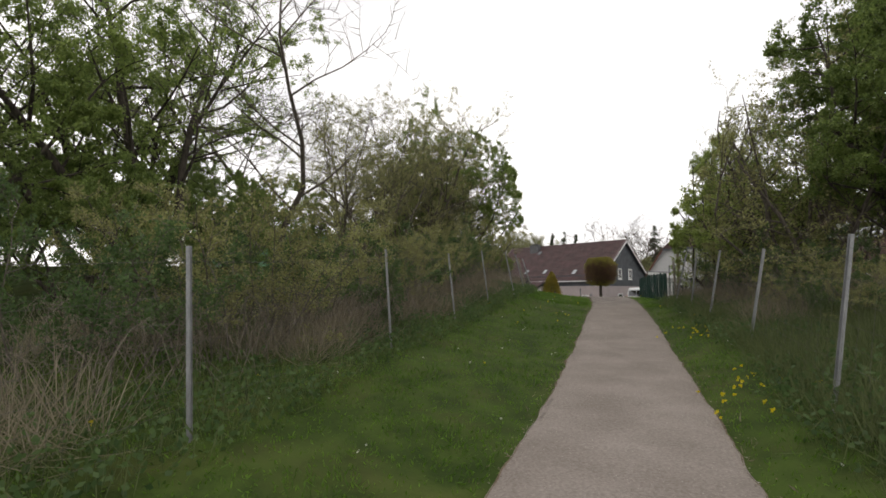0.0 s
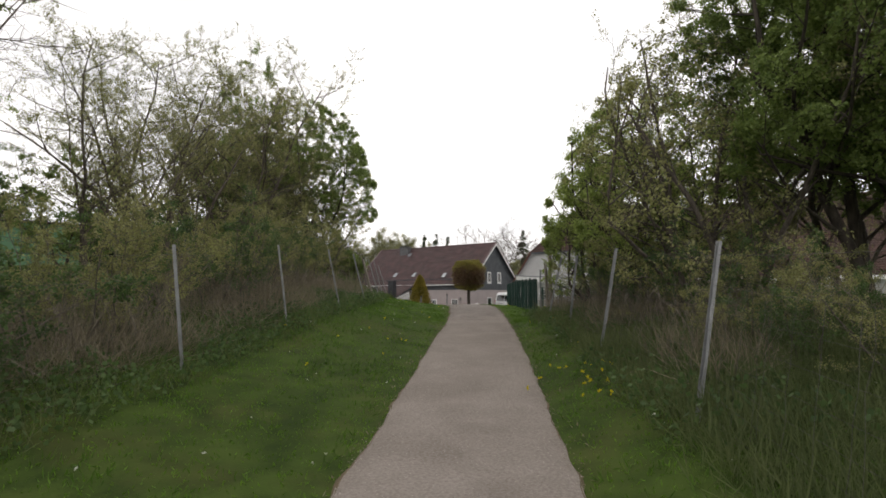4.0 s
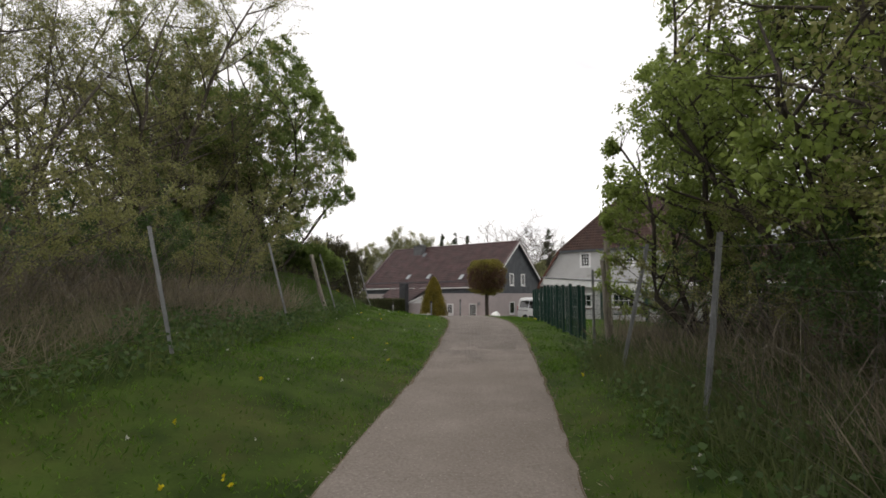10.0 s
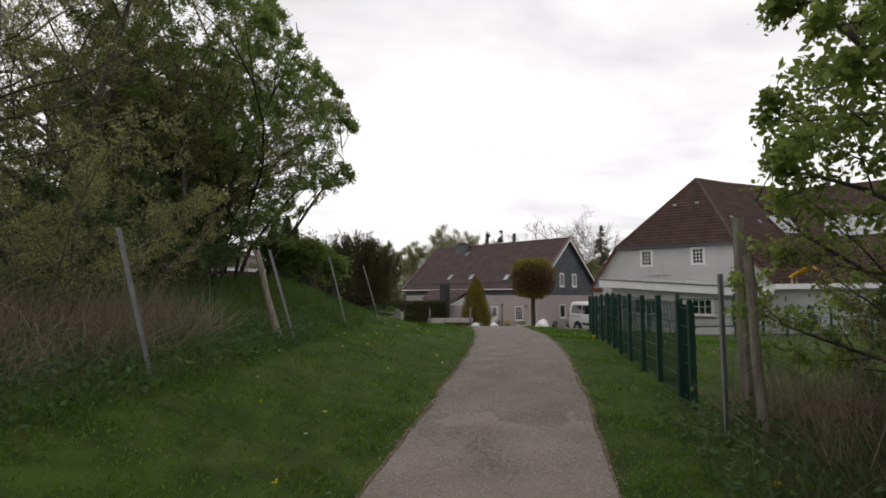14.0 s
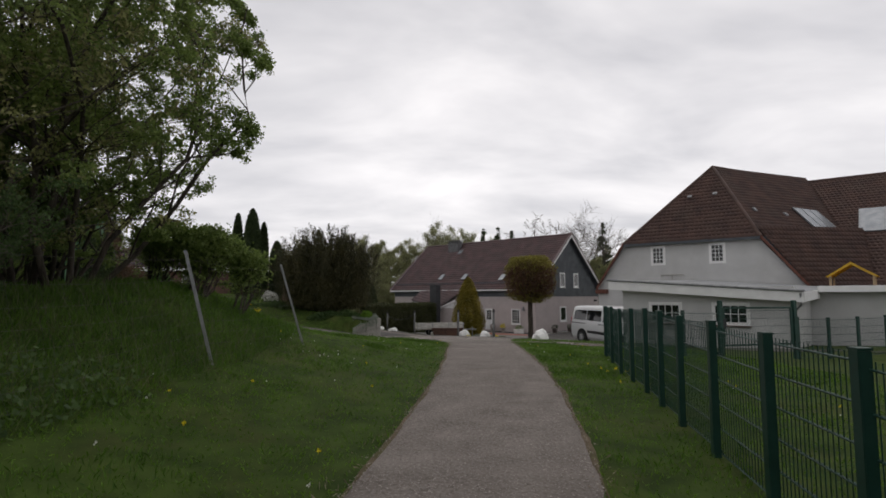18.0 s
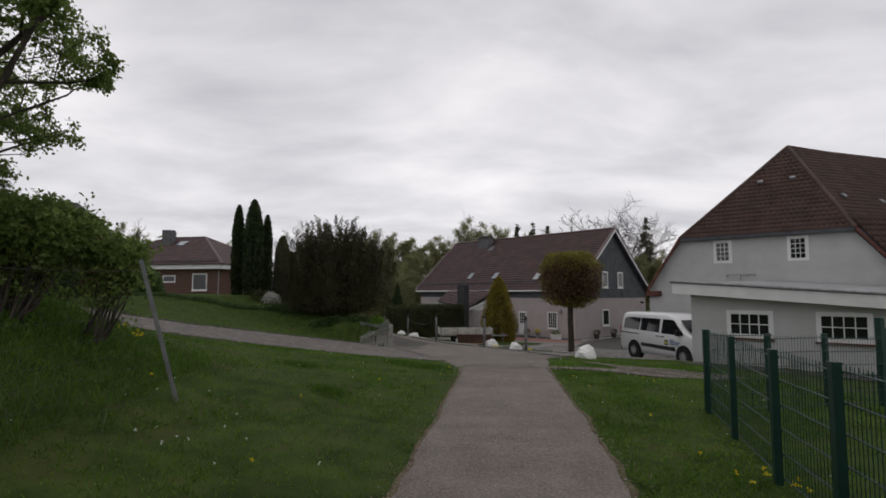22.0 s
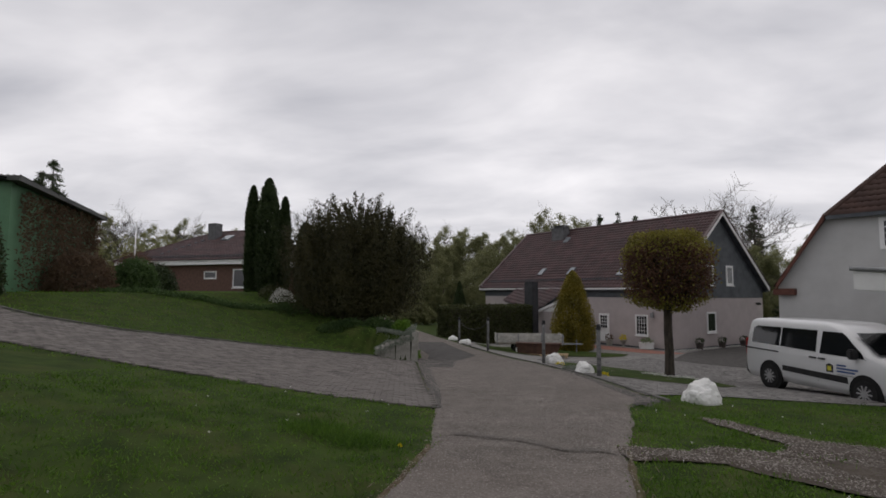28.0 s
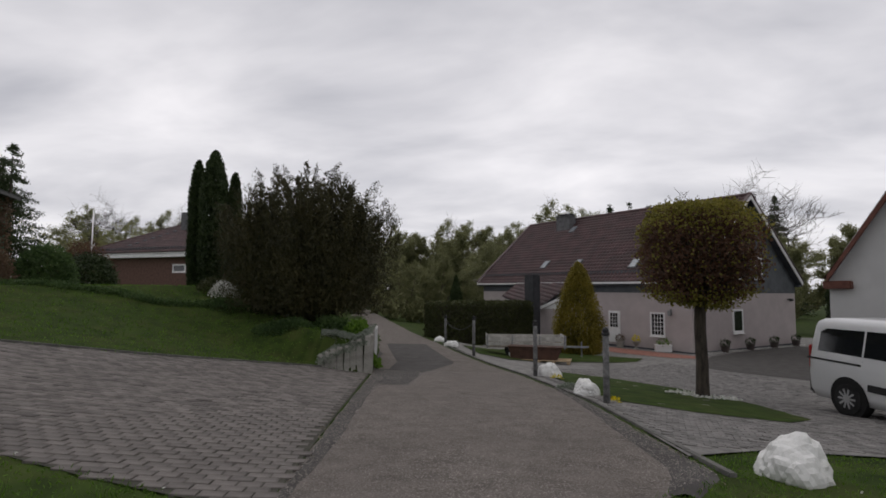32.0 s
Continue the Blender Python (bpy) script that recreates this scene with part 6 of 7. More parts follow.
# ---- palisade retaining wall with its planting ----
pal = thing("palisade_wall", pose(5.72, 46.1, gz(5.9, 46.0)), "retaining wall of upright weathered concrete palisades", "retaining wall")
me = bm_mesh("palisade", box(-0.085, 0.085, -0.07, 0.07, -0.3, 1.0, 0.025), "conc")
z0 = gz(5.9, 46.0)
rng = np.random.default_rng(9)
line = [(4.42 + 0.178 * i, 45.98 + 0.02 * i) for i in range(8)] + [(5.74 - 0.045 * i, 46.18 + 0.172 * i) for i in range(22)]
for i, (x, y) in enumerate(line):
    h = 0.48 + 0.075 * i if i < 8 else 1.02 + 0.012 * (i - 8)
    h += rng.uniform(-0.03, 0.03)
    ang = 8 if i < 8 else 105
    link("palisade", me, pal, pose(x - 5.72, y - 46.1, min(0, gz(x + 0.2, y - 0.2) - z0), rng.uniform(-2, 2), rng.uniform(-2, 2), ang) @ Matrix.Diagonal((1, 1, h, 1)))
garden_wall = [(4.72, 50.0), (4.25, 52.0), (3.7, 54.2)]
wl_ob = thing("garden_wall", pose(4.72, 50.0, gz(5.1, 50.0)), "low white rendered garden wall beside the lane", "wall")
for (xa, ya), (xb, yb) in zip(garden_wall, garden_wall[1:]):
    L = math.hypot(xb - xa, yb - ya)
    part("wall_section", box(0, L, -0.1, 0.1, -0.3, 1.0, 0.01), "white", wl_ob, "", pose(xa - 4.72, ya - 50.0, gz(xa + 0.4, ya) - gz(5.1, 50.0), 0, 0, math.degrees(math.atan2(yb - ya, xb - xa))))


def cushion(name, x, y, rx, ry, h, mat, label, count, ln, wd, seed, category="plant", zoff=0.0):
    """A low mound of small leaves."""
    rng = np.random.default_rng(seed)
    a, r = rng.uniform(0, 2 * np.pi, count), np.sqrt(rng.uniform(0, 1, count))
    px, py = x + rx * r * np.cos(a), y + ry * r * np.sin(a)
    pz = ground_z(px, py) + zoff + h * np.sqrt(np.clip(1 - r ** 2, 0, 1)) * rng.uniform(0.6, 1.05, count)
    s = Soup()
    s.leaves(np.stack([px, py, pz], 1), ln, wd, rng, -0.3)
    return tagged(link(name, s.mesh(name, mat)), label, category)


rr = np.random.default_rng(61)
k = 9000
u, v = rr.uniform(-0.5, 7.2, k), rr.uniform(-0.14, 1.0, k) ** 1.0 * rr.choice([1.0, 1.55], k)
px, py = 4.42 + 0.178 * u - 0.12 * v, 45.98 + 0.02 * u + v
row_top = z0 + 0.50 + 0.075 * u + np.clip(v, 0, 2) * 0.10 - 0.9 * np.clip(-v, 0, 1) ** 0.8
pz = np.maximum(row_top, ground_z(px, py) + 0.02) + 0.05 * np.sin(px * 9) * np.sin(py * 8) + rr.uniform(-0.03, 0.03, k)
s = Soup()
s.leaves(np.stack([px, py, pz], 1), 0.05, 0.032, rr, -0.3)
tagged(link("groundcover", s.mesh("groundcover", "silver")), "silvery groundcover spilling over the palisades", "plant")
cushion("bedding_plant", 5.1, 47.6, 0.5, 0.6, 0.45, "blade", "bright green leafy bedding plants", 900, 0.16, 0.07, 63)
cushion("bedding_plant", 4.0, 48.4, 0.7, 0.5, 0.4, "bramble", "dark green leafy bed under the yew", 1200, 0.14, 0.06, 64)
cushion("bedding_plant", 2.6, 47.5, 1.0, 0.35, 0.2, "bramble", "dark green leafy bed under the yew", 1200, 0.12, 0.05, 65)
cushion("azalea", -1.1, 50.5, 0.55, 0.5, 0.6, "whitefl", "white flowering azalea in the lawn bed", 800, 0.07, 0.05, 66, "shrub")
cushion("evergreen_shrub", -1.6, 50.9, 0.8, 0.6, 0.55, "hedge", "low dark evergreen shrub in the lawn bed", 1500, 0.10, 0.05, 67, "shrub")
cushion("heather", -0.2, 49.2, 0.9, 0.4, 0.35, "bramble", "low green groundcover in the lawn bed", 1000, 0.10, 0.05, 68, "shrub")
cushion("groundcover", 10.95, 43.9, 0.35, 0.25, 0.14, "silver", "silvery groundcover beside the kerb", 700, 0.05, 0.03, 69)
for cx, cy, sd in ((11.5, 42.0, 71), (10.75, 46.4, 72)):
    cushion("daffodil_clump", cx, cy, 0.16, 0.12, 0.14, "yellow", "small clump of yellow spring flowers", 60, 0.05, 0.04, sd)

# ---- hedge ----
hd = thing("clipped_hedge", pose(7.4, 65.4, gz(7.4, 65.4), 0, 0, math.degrees(math.atan2(4.9, 5.5))), "clipped dark conifer hedge with a flat top", "hedge")
def hedge_shape(rng, k):
    p = np.stack([rng.uniform(-3.7, 3.7, k), rng.uniform(-0.65, 0.65, k), rng.uniform(0, 2.55, k)], 1)
    f = rng.integers(0, 5, k)
    p[f <= 1, 1] = -0.65 + rng.normal(0, 0.04, (f <= 1).sum())
    p[f == 2, 2] = 2.55 + rng.normal(0, 0.05, (f == 2).sum())
    p[f == 3, 1] = 0.65 + rng.normal(0, 0.04, (f == 3).sum())
    sd = rng.choice([-3.7, 3.7], k)
    p[f == 4, 0] = sd[f == 4] + rng.normal(0, 0.05, (f == 4).sum())
    return p
link("crown", clump_shell(81, 26000, hedge_shape, 0.13, 0.06, "hedge", "crown"), hd)
part("inner_wood", box(-3.55, 3.55, -0.5, 0.5, 0, 2.4), "darkbark", hd)

# ---- trailer, rusty machine part and pallet ----
tz = gz(10.0, 57.0)
tr = thing("flatbed_trailer", pose(10.0, 57.0, tz, 0, 0, 4), "white plank-sided flatbed trailer parked by the hedge", "trailer")
part("bed", box(-1.75, 1.75, -0.85, 0.85, 0.55, 0.63, 0.01), "wood", tr)
for yy in (-0.86, 0.84):
    for j in (0, 1.6):
        part("side_plank", box(-1.75, 1.75, yy, yy + 0.025, 0.64 + j * 0.14, 0.78 + j * 0.14, 0.005), "oldwhite", tr)
for xx in (-1.77, 1.745):
    for j in range(3):
        part("end_plank", box(xx, xx + 0.025, -0.83, 0.83, 0.66 + j * 0.14, 0.78 + j * 0.14, 0.005), "oldwhite", tr)
for xx in (-1.7, -0.6, 0.6, 1.7):
    part("stake", box(xx - 0.03, xx + 0.03, -0.90, -0.865, 0.5, 1.10), "galv", tr)
for xx in (-0.6, 0.25):
    for yy in (-0.80, 0.66):
        w = part("wheel", cyl(0.28, 0.28, -0.09, 0.09, 20), "rubber", tr, "", Matrix.Translation((xx, yy + 0.07, 0.28)) @ pose(0, 0, 0, 90, 0, 0))
        part("rim", cyl(0.15, 0.15, -0.095, 0.095, 16), "trim", w)
part("drawbar", prism([(1.7, -0.06), (2.9, -0.03), (2.9, 0.03), (1.7, 0.06)], 0.48, 0.56, "z"), "galv", tr)
part("jockey_wheel", cyl(0.03, 0.03, 0.05, 0.75, 8, None, (2.6, 0.08)), "galv", tr)
pz = gz(10.6, 54.9)
pl = thing("pallet", pose(10.6, 54.9, pz + 0.02, 0, 0, -8), "pale wooden pallets lying in front of the trailer", "pallet")
for i in range(7):
    part("slat", box(-1.3, 1.3, -0.45 + i * 0.14, -0.36 + i * 0.14, 0.10, 0.125, 0.003), "palewood", pl)
for i in range(5):
    part("block", box(-1.25 + i * 0.6, -1.13 + i * 0.6, -0.45, 0.48, 0.0, 0.10, 0.004), "palewood", pl)
# trough-shaped body standing in for a rusty roller blade
trough = thing("rusty_machine_part", pose(10.4, 54.95, pz + 0.145, 0, 0, -8), "dark brown rusty tapered machine part lying on the pallet", "trough")
part("shell", prism([(-0.95, 0.0), (0.95, 0.0), (1.15, 0.48), (-1.05, 0.48)], -0.32, 0.32, "y"), "rust", trough)
part("rim", box(-1.08, 1.17, -0.36, 0.36, 0.47, 0.53, 0.01), "rust", trough)

# ---- things against the house ----
def local_house(x, y, z=0.0):
    return house.matrix_basis @ Vector((x, y, z))


def pot(lx, ly, kind, label, r=0.20, h=0.42, leaf="hedge", zf=None):
    p = local_house(lx, ly)
    z = gz(p.x, p.y) + 0.035 if zf is None else zf
    t = thing("flower_pot", pose(p.x, p.y, z), label, "flower pot", "pots along the house")
    bm = bmesh.new()
    if kind == "box":
        add_box(bm, -0.42, 0.42, -0.2, 0.2, 0, 0.36, 0.02)
        add_box(bm, -0.45, 0.45, -0.23, 0.23, 0.33, 0.40, 0.01)
        part("box", bm, "trim", t)
        h = 0.38
    elif kind == "urn":
        cyl(0.16, 0.13, 0, 0.06, 14, bm); cyl(0.06, 0.06, 0.06, 0.2, 12, bm); cyl(0.10, 0.24, 0.2, 0.42, 16, bm); cyl(0.27, 0.27, 0.42, 0.46, 16, bm)
        part("bowl", bm, "conc", t); h = 0.44
    else:
        cyl(r * 0.75, r, 0, h, 16, bm); cyl(r * 1.08, r * 1.08, h - 0.05, h, 16, bm)
        part("bowl", bm, "conc" if kind == "stone" else "terracotta", t)
    s = Soup()
    rng = np.random.default_rng(int(abs(lx * 10)) + 3)
    k = 160
    q = rng.normal(0, 1, (k, 3)); q /= np.linalg.norm(q, axis=1, keepdims=True)
    q = q * np.array([r * 1.15, r * 1.15, 0.24]) * rng.uniform(0.7, 1, (k, 1)) + np.array([0, 0, h + 0.14])
    s.leaves(q, 0.10, 0.06, rng)
    link("plant", s.mesh("plant", leaf), t)
    return t


for v in (-3.35, -0.75, 1.95, 4.6):
    pot(0.15, v, "round", "dark round pot with a clipped dark bush", 0.24, 0.36, "conifer")
pot(-4.75, -6.15, "stone", "pale stone tub with flowers beside the door", 0.26, 0.42, "deadbrown")
pot(-6.6, -6.15, "stone", "pale stone tub with flowers beside the door", 0.26, 0.45, "hedge")
pot(-3.55, -6.2, "urn", "pale footed urn with yellow flowers", 0.22, 0.42, "yellow")
pot(-1.75, -6.2, "box", "white planter box with small flowers", 0.3, 0.38, "blade")
bm = bmesh.new()
add_box(bm, -0.02, 0.02, -0.14, 0.0, 0.9, 1.0)
add_box(bm, -0.10, 0.10, -0.24, -0.06, 0.62, 0.92, 0.02)
part("wall_lantern", bm, "galv", house, "", pose(-1.55, -HW, 0.1))
bm = box(-0.05, 0.05, -0.18, 0.0, 1.55, 1.65, 0.01)
add_box(bm, -0.12, 0.10, -0.32, -0.12, 1.48, 1.66, 0.02)
part("floodlight", bm, "plastic", house, "", GAB @ pose(4.7, 0, 0))
# white pebbles along the gable foot
s = Soup()
rng = np.random.default_rng(91)
k = 1400
q = np.stack([rng.uniform(-0.2, 0.28, k), rng.uniform(-5.6, 5.6, k)], 1)
w = np.array([list(local_house(a, b)) for a, b in q])
w[:, 2] = ground_z(w[:, 0], w[:, 1]) + 0.05
s.leaves(w, 0.06, 0.05, rng)
tagged(link("white_gravel", s.mesh("white_gravel", "whitefl")), "strip of white pebbles at the gable foot", "gravel", kind="stuff")
# porch with its little roof and the slate-clad flue
PC, PB, PT, PA = (-9.85, -8.05, 0.93), (-14.8, -7.22, 1.62), (-14.35, -5.8, 2.82), (-8.3, -5.8, 2.82)
roof_quad("porch_roof", [PB, PC, PA, PT], house, "tile", 0.3, 0.34)
part("porch", box(-9.55, -7.7, -7.85, -HW, HB, 0.90), "pinkish", house, "small porch with pale walls")
part("porch_gable", prism([(-9.55, 0.90), (-7.7, 0.90), (-7.7, 1.55)], -7.85, -7.78, "y"), "trim", house)
part("porch_bargeboard", prism([(-9.9, 0.76), (-7.6, 1.56), (-7.6, 1.74), (-9.9, 0.94)], -8.12, -8.06, "y"), "trim", house, "white bargeboard")
part("flue", box(-10.5, -9.6, -8.75, -8.15, HB, 3.12, 0.02), "blackslate", house, "dark slate-clad chimney flue")

# ---- hall creepers and shrubs ----
rng = np.random.default_rng(101)
k = 9000
yy = rng.uniform(0.4, 7.3, k); zz = 1.9 + (5.7 - 1.9) * rng.uniform(0, 1, k) ** 0.9
keep = rng.uniform(size=k) < np.clip(0.15 + yy / 5.0 + (zz - 3) * 0.12, 0, 1)
s = Soup()
s.leaves(np.stack([0.06 + np.abs(rng.normal(0, 0.10, keep.sum())), yy[keep], zz[keep]], 1), 0.13, 0.06, rng, 0.8)
link("creeper", s.mesh("creeper", "deadbrown"), hall, None, "dry brown creeper on the side wall")
def mound(rx, ry, h):
    return lambda rng, k: np.abs(ball_shape(rx, ry, h, 0.75, 1.03, 2.2)(rng, k)) * np.stack([rng.choice([-1, 1], k), rng.choice([-1, 1], k), np.ones(k)], 1)
def mound_thing(name, x, y, rx, ry, h, mat, label, count, seed, ln=0.12, wd=0.06):
    t = thing(name, pose(x, y, gz(x, y) - 0.05), label, "bush")
    link("crown", clump_shell(seed, count, mound(rx, ry, h), ln, wd, mat, "crown"), t)
    s = Soup()
    rr = np.random.default_rng(seed)
    for i in range(10):
        a = rr.uniform(0, 6.28)
        s.tube([(0.1 * math.cos(a), 0.1 * math.sin(a), 0), (rx * 0.3 * math.cos(a), ry * 0.3 * math.sin(a), h * 0.4), (rx * 0.6 * math.cos(a), ry * 0.6 * math.sin(a), h * 0.75)], [0.03, 0.02, 0.008], 4)
    link("wood", s.mesh("wood", "darkbark"), t)
    return t
mound_thing("bush", -6.6, 41.0, 0.85, 0.85, 2.75, "conifer", "rounded clipped dark green bush by the hall door", 9000, 111)
mound_thing("bush", -7.7, 46.5, 0.9, 1.5, 1.6, "deadbrown", "dry brown bush against the hall", 6000, 112)
mound_thing("bush", -7.4, 49.2, 0.9, 1.0, 1.5, "bramble", "dark juniper bush beside the hall", 7000, 113)
mound_thing("bush", -9.9, 54.0, 1.1, 1.2, 1.5, "conifer", "dark juniper bush beside the hall", 7000, 114)
mound_thing("bush", -15.5, 60.0, 1.5, 1.5, 2.6, "maple_in", "dark red leafy bush by the bungalow", 5000, 115)
def vase_shrub(x, y, h, r, crown, lean, stems, count, mat, label, seed):
    """Bare stems fanning out of one foot into a rounded leafy top."""
    t = thing("bush", pose(x, y, gz(x, y) - 0.05), label, "bush")
    rr = np.random.default_rng(seed)
    wood_s, tips = Soup(), []
    mid = np.array([lean[0], lean[1], h - crown * 0.55])
    for i in range(stems):
        a, q = rr.uniform(0, 6.28), math.sqrt(rr.uniform(0.02, 1.0))
        tip = mid + np.array([r * 0.75 * q * math.cos(a), r * 0.75 * q * math.sin(a), crown * rr.uniform(-0.2, 0.42)])
        foot_at = np.array([0.12 * math.cos(a), 0.12 * math.sin(a), 0.0])
        tt = np.linspace(0, 1, 7)[:, None]
        pts = foot_at + (tip - foot_at) * tt + rr.normal(0, 0.016, (7, 3)) - np.array([0, 0, 0.10]) * (4 * tt * (1 - tt)) * q
        wood_s.tube(pts, np.linspace(rr.uniform(0.012, 0.024), 0.004, 7), 5)
        for j in range(7):
            c = pts[rr.integers(3, 7)]
            d = rr.normal(0, 1, 3) * np.array([1, 1, 0.6]) + np.array([0, 0, 0.45])
            d = d / np.linalg.norm(d) * rr.uniform(0.12, 0.3)
            wood_s.tube([c, c + d * 0.5 + rr.normal(0, 0.015, 3), c + d], [0.005, 0.0035, 0.002], 3)
            tips.append(c + d)
    link("wood", wood_s.mesh("wood", "darkbark"), t)
    v = rr.normal(0, 1, (count, 3))
    v /= np.linalg.norm(v, axis=1)[:, None]
    lump = 1.0 + 0.16 * np.sin(v[:, 0] * 7 + seed) * np.sin(v[:, 1] * 6) + 0.10 * np.sin(v[:, 2] * 11 + v[:, 0] * 5)
    rad = (rr.uniform(0.30, 1.0, count) ** 0.45 * lump)[:, None]
    p = mid + v * rad * np.array([r, r, crown * 0.55])
    low = p[:, 2] < mid[2] - 0.1 * crown
    p = p[~low | (rr.uniform(0, 1, count) < 0.35)]
    s = Soup()
    s.leaves(np.concatenate([p, np.repeat(np.array(tips), 10, 0) + rr.normal(0, 0.05, (len(tips) * 10, 3))]), 0.062, 0.042, rr, 0.1)
    link("crown", s.mesh("crown", mat), t)
    return t
vase_shrub(2.77, 26.66, 1.50, 0.62, 0.95, (0.05, 0.45), 26, 11000, "leafdark", "round-topped dark green shrub on bare leaning stems on the bank", 116)
vase_shrub(1.75, 27.2, 1.45, 0.62, 0.95, (0.1, 0.2), 22, 9000, "leafdark", "round-topped dark green shrub on bare leaning stems on the bank", 118)
vase_shrub(3.34, 27.29, 1.36, 0.36, 0.66, (0.18, 0.20), 13, 3000, "leafdark", "small shrub on splayed bare stems on the bank", 117)
mound_thing("bush", 5.0, 72.0, 1.6, 1.6, 2.0, "hedge", "dark garden shrub beyond the hedge", 5000, 119)

# ---- the parked van: x to its nose ----
van = thing("van", pose(17.90, 42.97, -0.41, 0, 0, math.degrees(math.atan2(-0.958, 0.287))), "white passenger van with dark windows parked on the setts", "van")
LV = [(0.24, -2.40, 2.40, 0.92), (0.42, -2.48, 2.48, 0.975), (0.75, -2.48, 2.48, 0.992), (0.95, -2.47, 2.38, 0.992), (1.10, -2.46, 2.10, 0.985), (1.22, -2.45, 1.66, 0.965), (1.50, -2.43, 1.27, 0.92), (1.76, -2.40, 0.90, 0.868), (1.88, -2.37, 0.66, 0.82), (1.945, -2.28, 0.42, 0.74), (1.97, -2.05, 0.10, 0.55)]


def van_y(z):
    return float(np.interp(z, [v[0] for v in LV], [v[3] for v in LV]))


def van_front(z):
    return float(np.interp(z, [v[0] for v in LV], [v[2] for v in LV]))


rings = []
for z, xr, xf, hw in LV:
    pts = []
    rr, rf = 0.13, 0.34 if z < 1.3 else 0.24
    for cx, cy, r, a0 in ((xf - rf, hw - rf, rf, 0), (xr + rr, hw - rr, rr, 90), (xr + rr, -hw + rr, rr, 180), (xf - rf, -hw + rf, rf, 270)):
        for j in range(6):
            a = radians(a0 + j * 18)
            pts.append((cx + r * math.cos(a), cy + r * math.sin(a), z))
    rings.append(pts)
n = len(rings[0])
verts = [p for r in rings for p in r]
faces = [(i * n + j, i * n + (j + 1) % n, (i + 1) * n + (j + 1) % n, (i + 1) * n + j) for i in range(len(rings) - 1) for j in range(n)]
faces += [tuple(range(n))[::-1], tuple((len(rings) - 1) * n + j for j in range(n))]
link("body", to_mesh("body", verts, faces, "paint", smooth=True), van)


def side_panel(poly, sgn, lift, mat, name, label=""):
    """A thin panel that follows the van's side, from x-z corners."""
    bm = bmesh.new()
    a = [bm.verts.new((x, sgn * (van_y(z) + lift), z)) for x, z in poly]
    b = [bm.verts.new((x, sgn * (van_y(z) - 0.02), z)) for x, z in poly]
    bm.faces.new(a); bm.faces.new(b[::-1])
    for i in range(len(poly)):
        j = (i + 1) % len(poly)
        bm.faces.new((a[i], a[j], b[j], b[i]))
    return part(name, bm, mat, van, label)


for sgn in (-1, 1):
    side_panel([(-2.20, 1.25), (-1.14, 1.22), (-1.12, 1.62), (-1.12, 1.74), (-2.02, 1.74), (-2.17, 1.66)], sgn, 0.006, "glass", "side_window")
    side_panel([(-1.09, 1.22), (0.10, 1.18), (0.10, 1.74), (-1.07, 1.74)], sgn, 0.006, "glass", "side_window")
    side_panel([(0.22, 1.16), (1.48, 1.14), (1.36, 1.28), (0.92, 1.66), (0.80, 1.73), (0.26, 1.73)], sgn, 0.006, "glass", "door_window")
    side_panel([(-1.02, 0.56), (1.02, 0.50), (1.00, 0.66), (-1.00, 0.70)], sgn, 0.018, "plastic", "rub_strip", "black side moulding")
    side_panel([(-2.46, 1.06), (-1.15, 1.03), (-1.15, 1.07), (-2.46, 1.10)], sgn, 0.006, "plastic", "door_rail")
    for xg in (-1.11, 0.16, 1.50):
        side_panel([(xg - 0.006, 0.45), (xg + 0.006, 0.45), (xg + 0.006, 1.14), (xg - 0.006, 1.14)], sgn, 0.002, "plastic", "door_seam")
    for xg in (0.02, 0.30):
        side_panel([(xg - 0.10, 1.015), (xg + 0.10, 1.015), (xg + 0.10, 1.055), (xg - 0.10, 1.055)], sgn, 0.03, "plastic", "handle")
    for xw in (-1.466, 1.466):
        # near-black disc paints the shaded hollow round the wheel
        bm = bmesh.new()
        bmesh.ops.create_cone(bm, cap_ends=True, segments=32, radius1=0.42, radius2=0.42, depth=0.22)
        part("wheel_arch", bm, "black", van, "", Matrix.Translation((xw, sgn * 0.887, 0.36)) @ pose(0, 0, 0, 90, 0, 0))
        bm = bmesh.new()
        bmesh.ops.create_cone(bm, cap_ends=True, segments=32, radius1=0.335, radius2=0.335, depth=0.21)
        bmesh.ops.bevel(bm, geom=[e for e in bm.edges if abs(e.verts[0].co.z - e.verts[1].co.z) < 1e-5], offset=0.03, segments=2, affect="EDGES")
        wh = part("tyre", bm, "rubber", van, "", Matrix.Translation((xw, sgn * 0.912, 0.335)) @ pose(0, 0, 0, 90 * sgn, 0, 0))
        bm = cyl(0.215, 0.20, -0.118, -0.100, 24)
        part("rim", bm, "plastic", wh)
        bm = cyl(0.06, 0.05, -0.128, -0.112, 14)
        for j in range(10):
            a = j * 36
            r_ = bmesh.ops.create_cube(bm, size=1.0)
            for v in r_["verts"]:
                v.co = Matrix.Rotation(radians(a), 4, "Z") @ Vector((0.125 + v.co.x * 0.15, v.co.y * 0.038, -0.120 + v.co.z * 0.012))
        part("hubcap", bm, "alloy", wh)
    part("mirror", box(1.18, 1.36, min(sgn * 0.98, sgn * 1.20), max(sgn * 0.98, sgn * 1.20), 1.12, 1.36, 0.04), "plastic", van)
    part("tail_light", box(-2.475, -2.40, min(sgn * 0.80, sgn * 0.955), max(sgn * 0.80, sgn * 0.955), 0.85, 1.35, 0.02), "red", van)
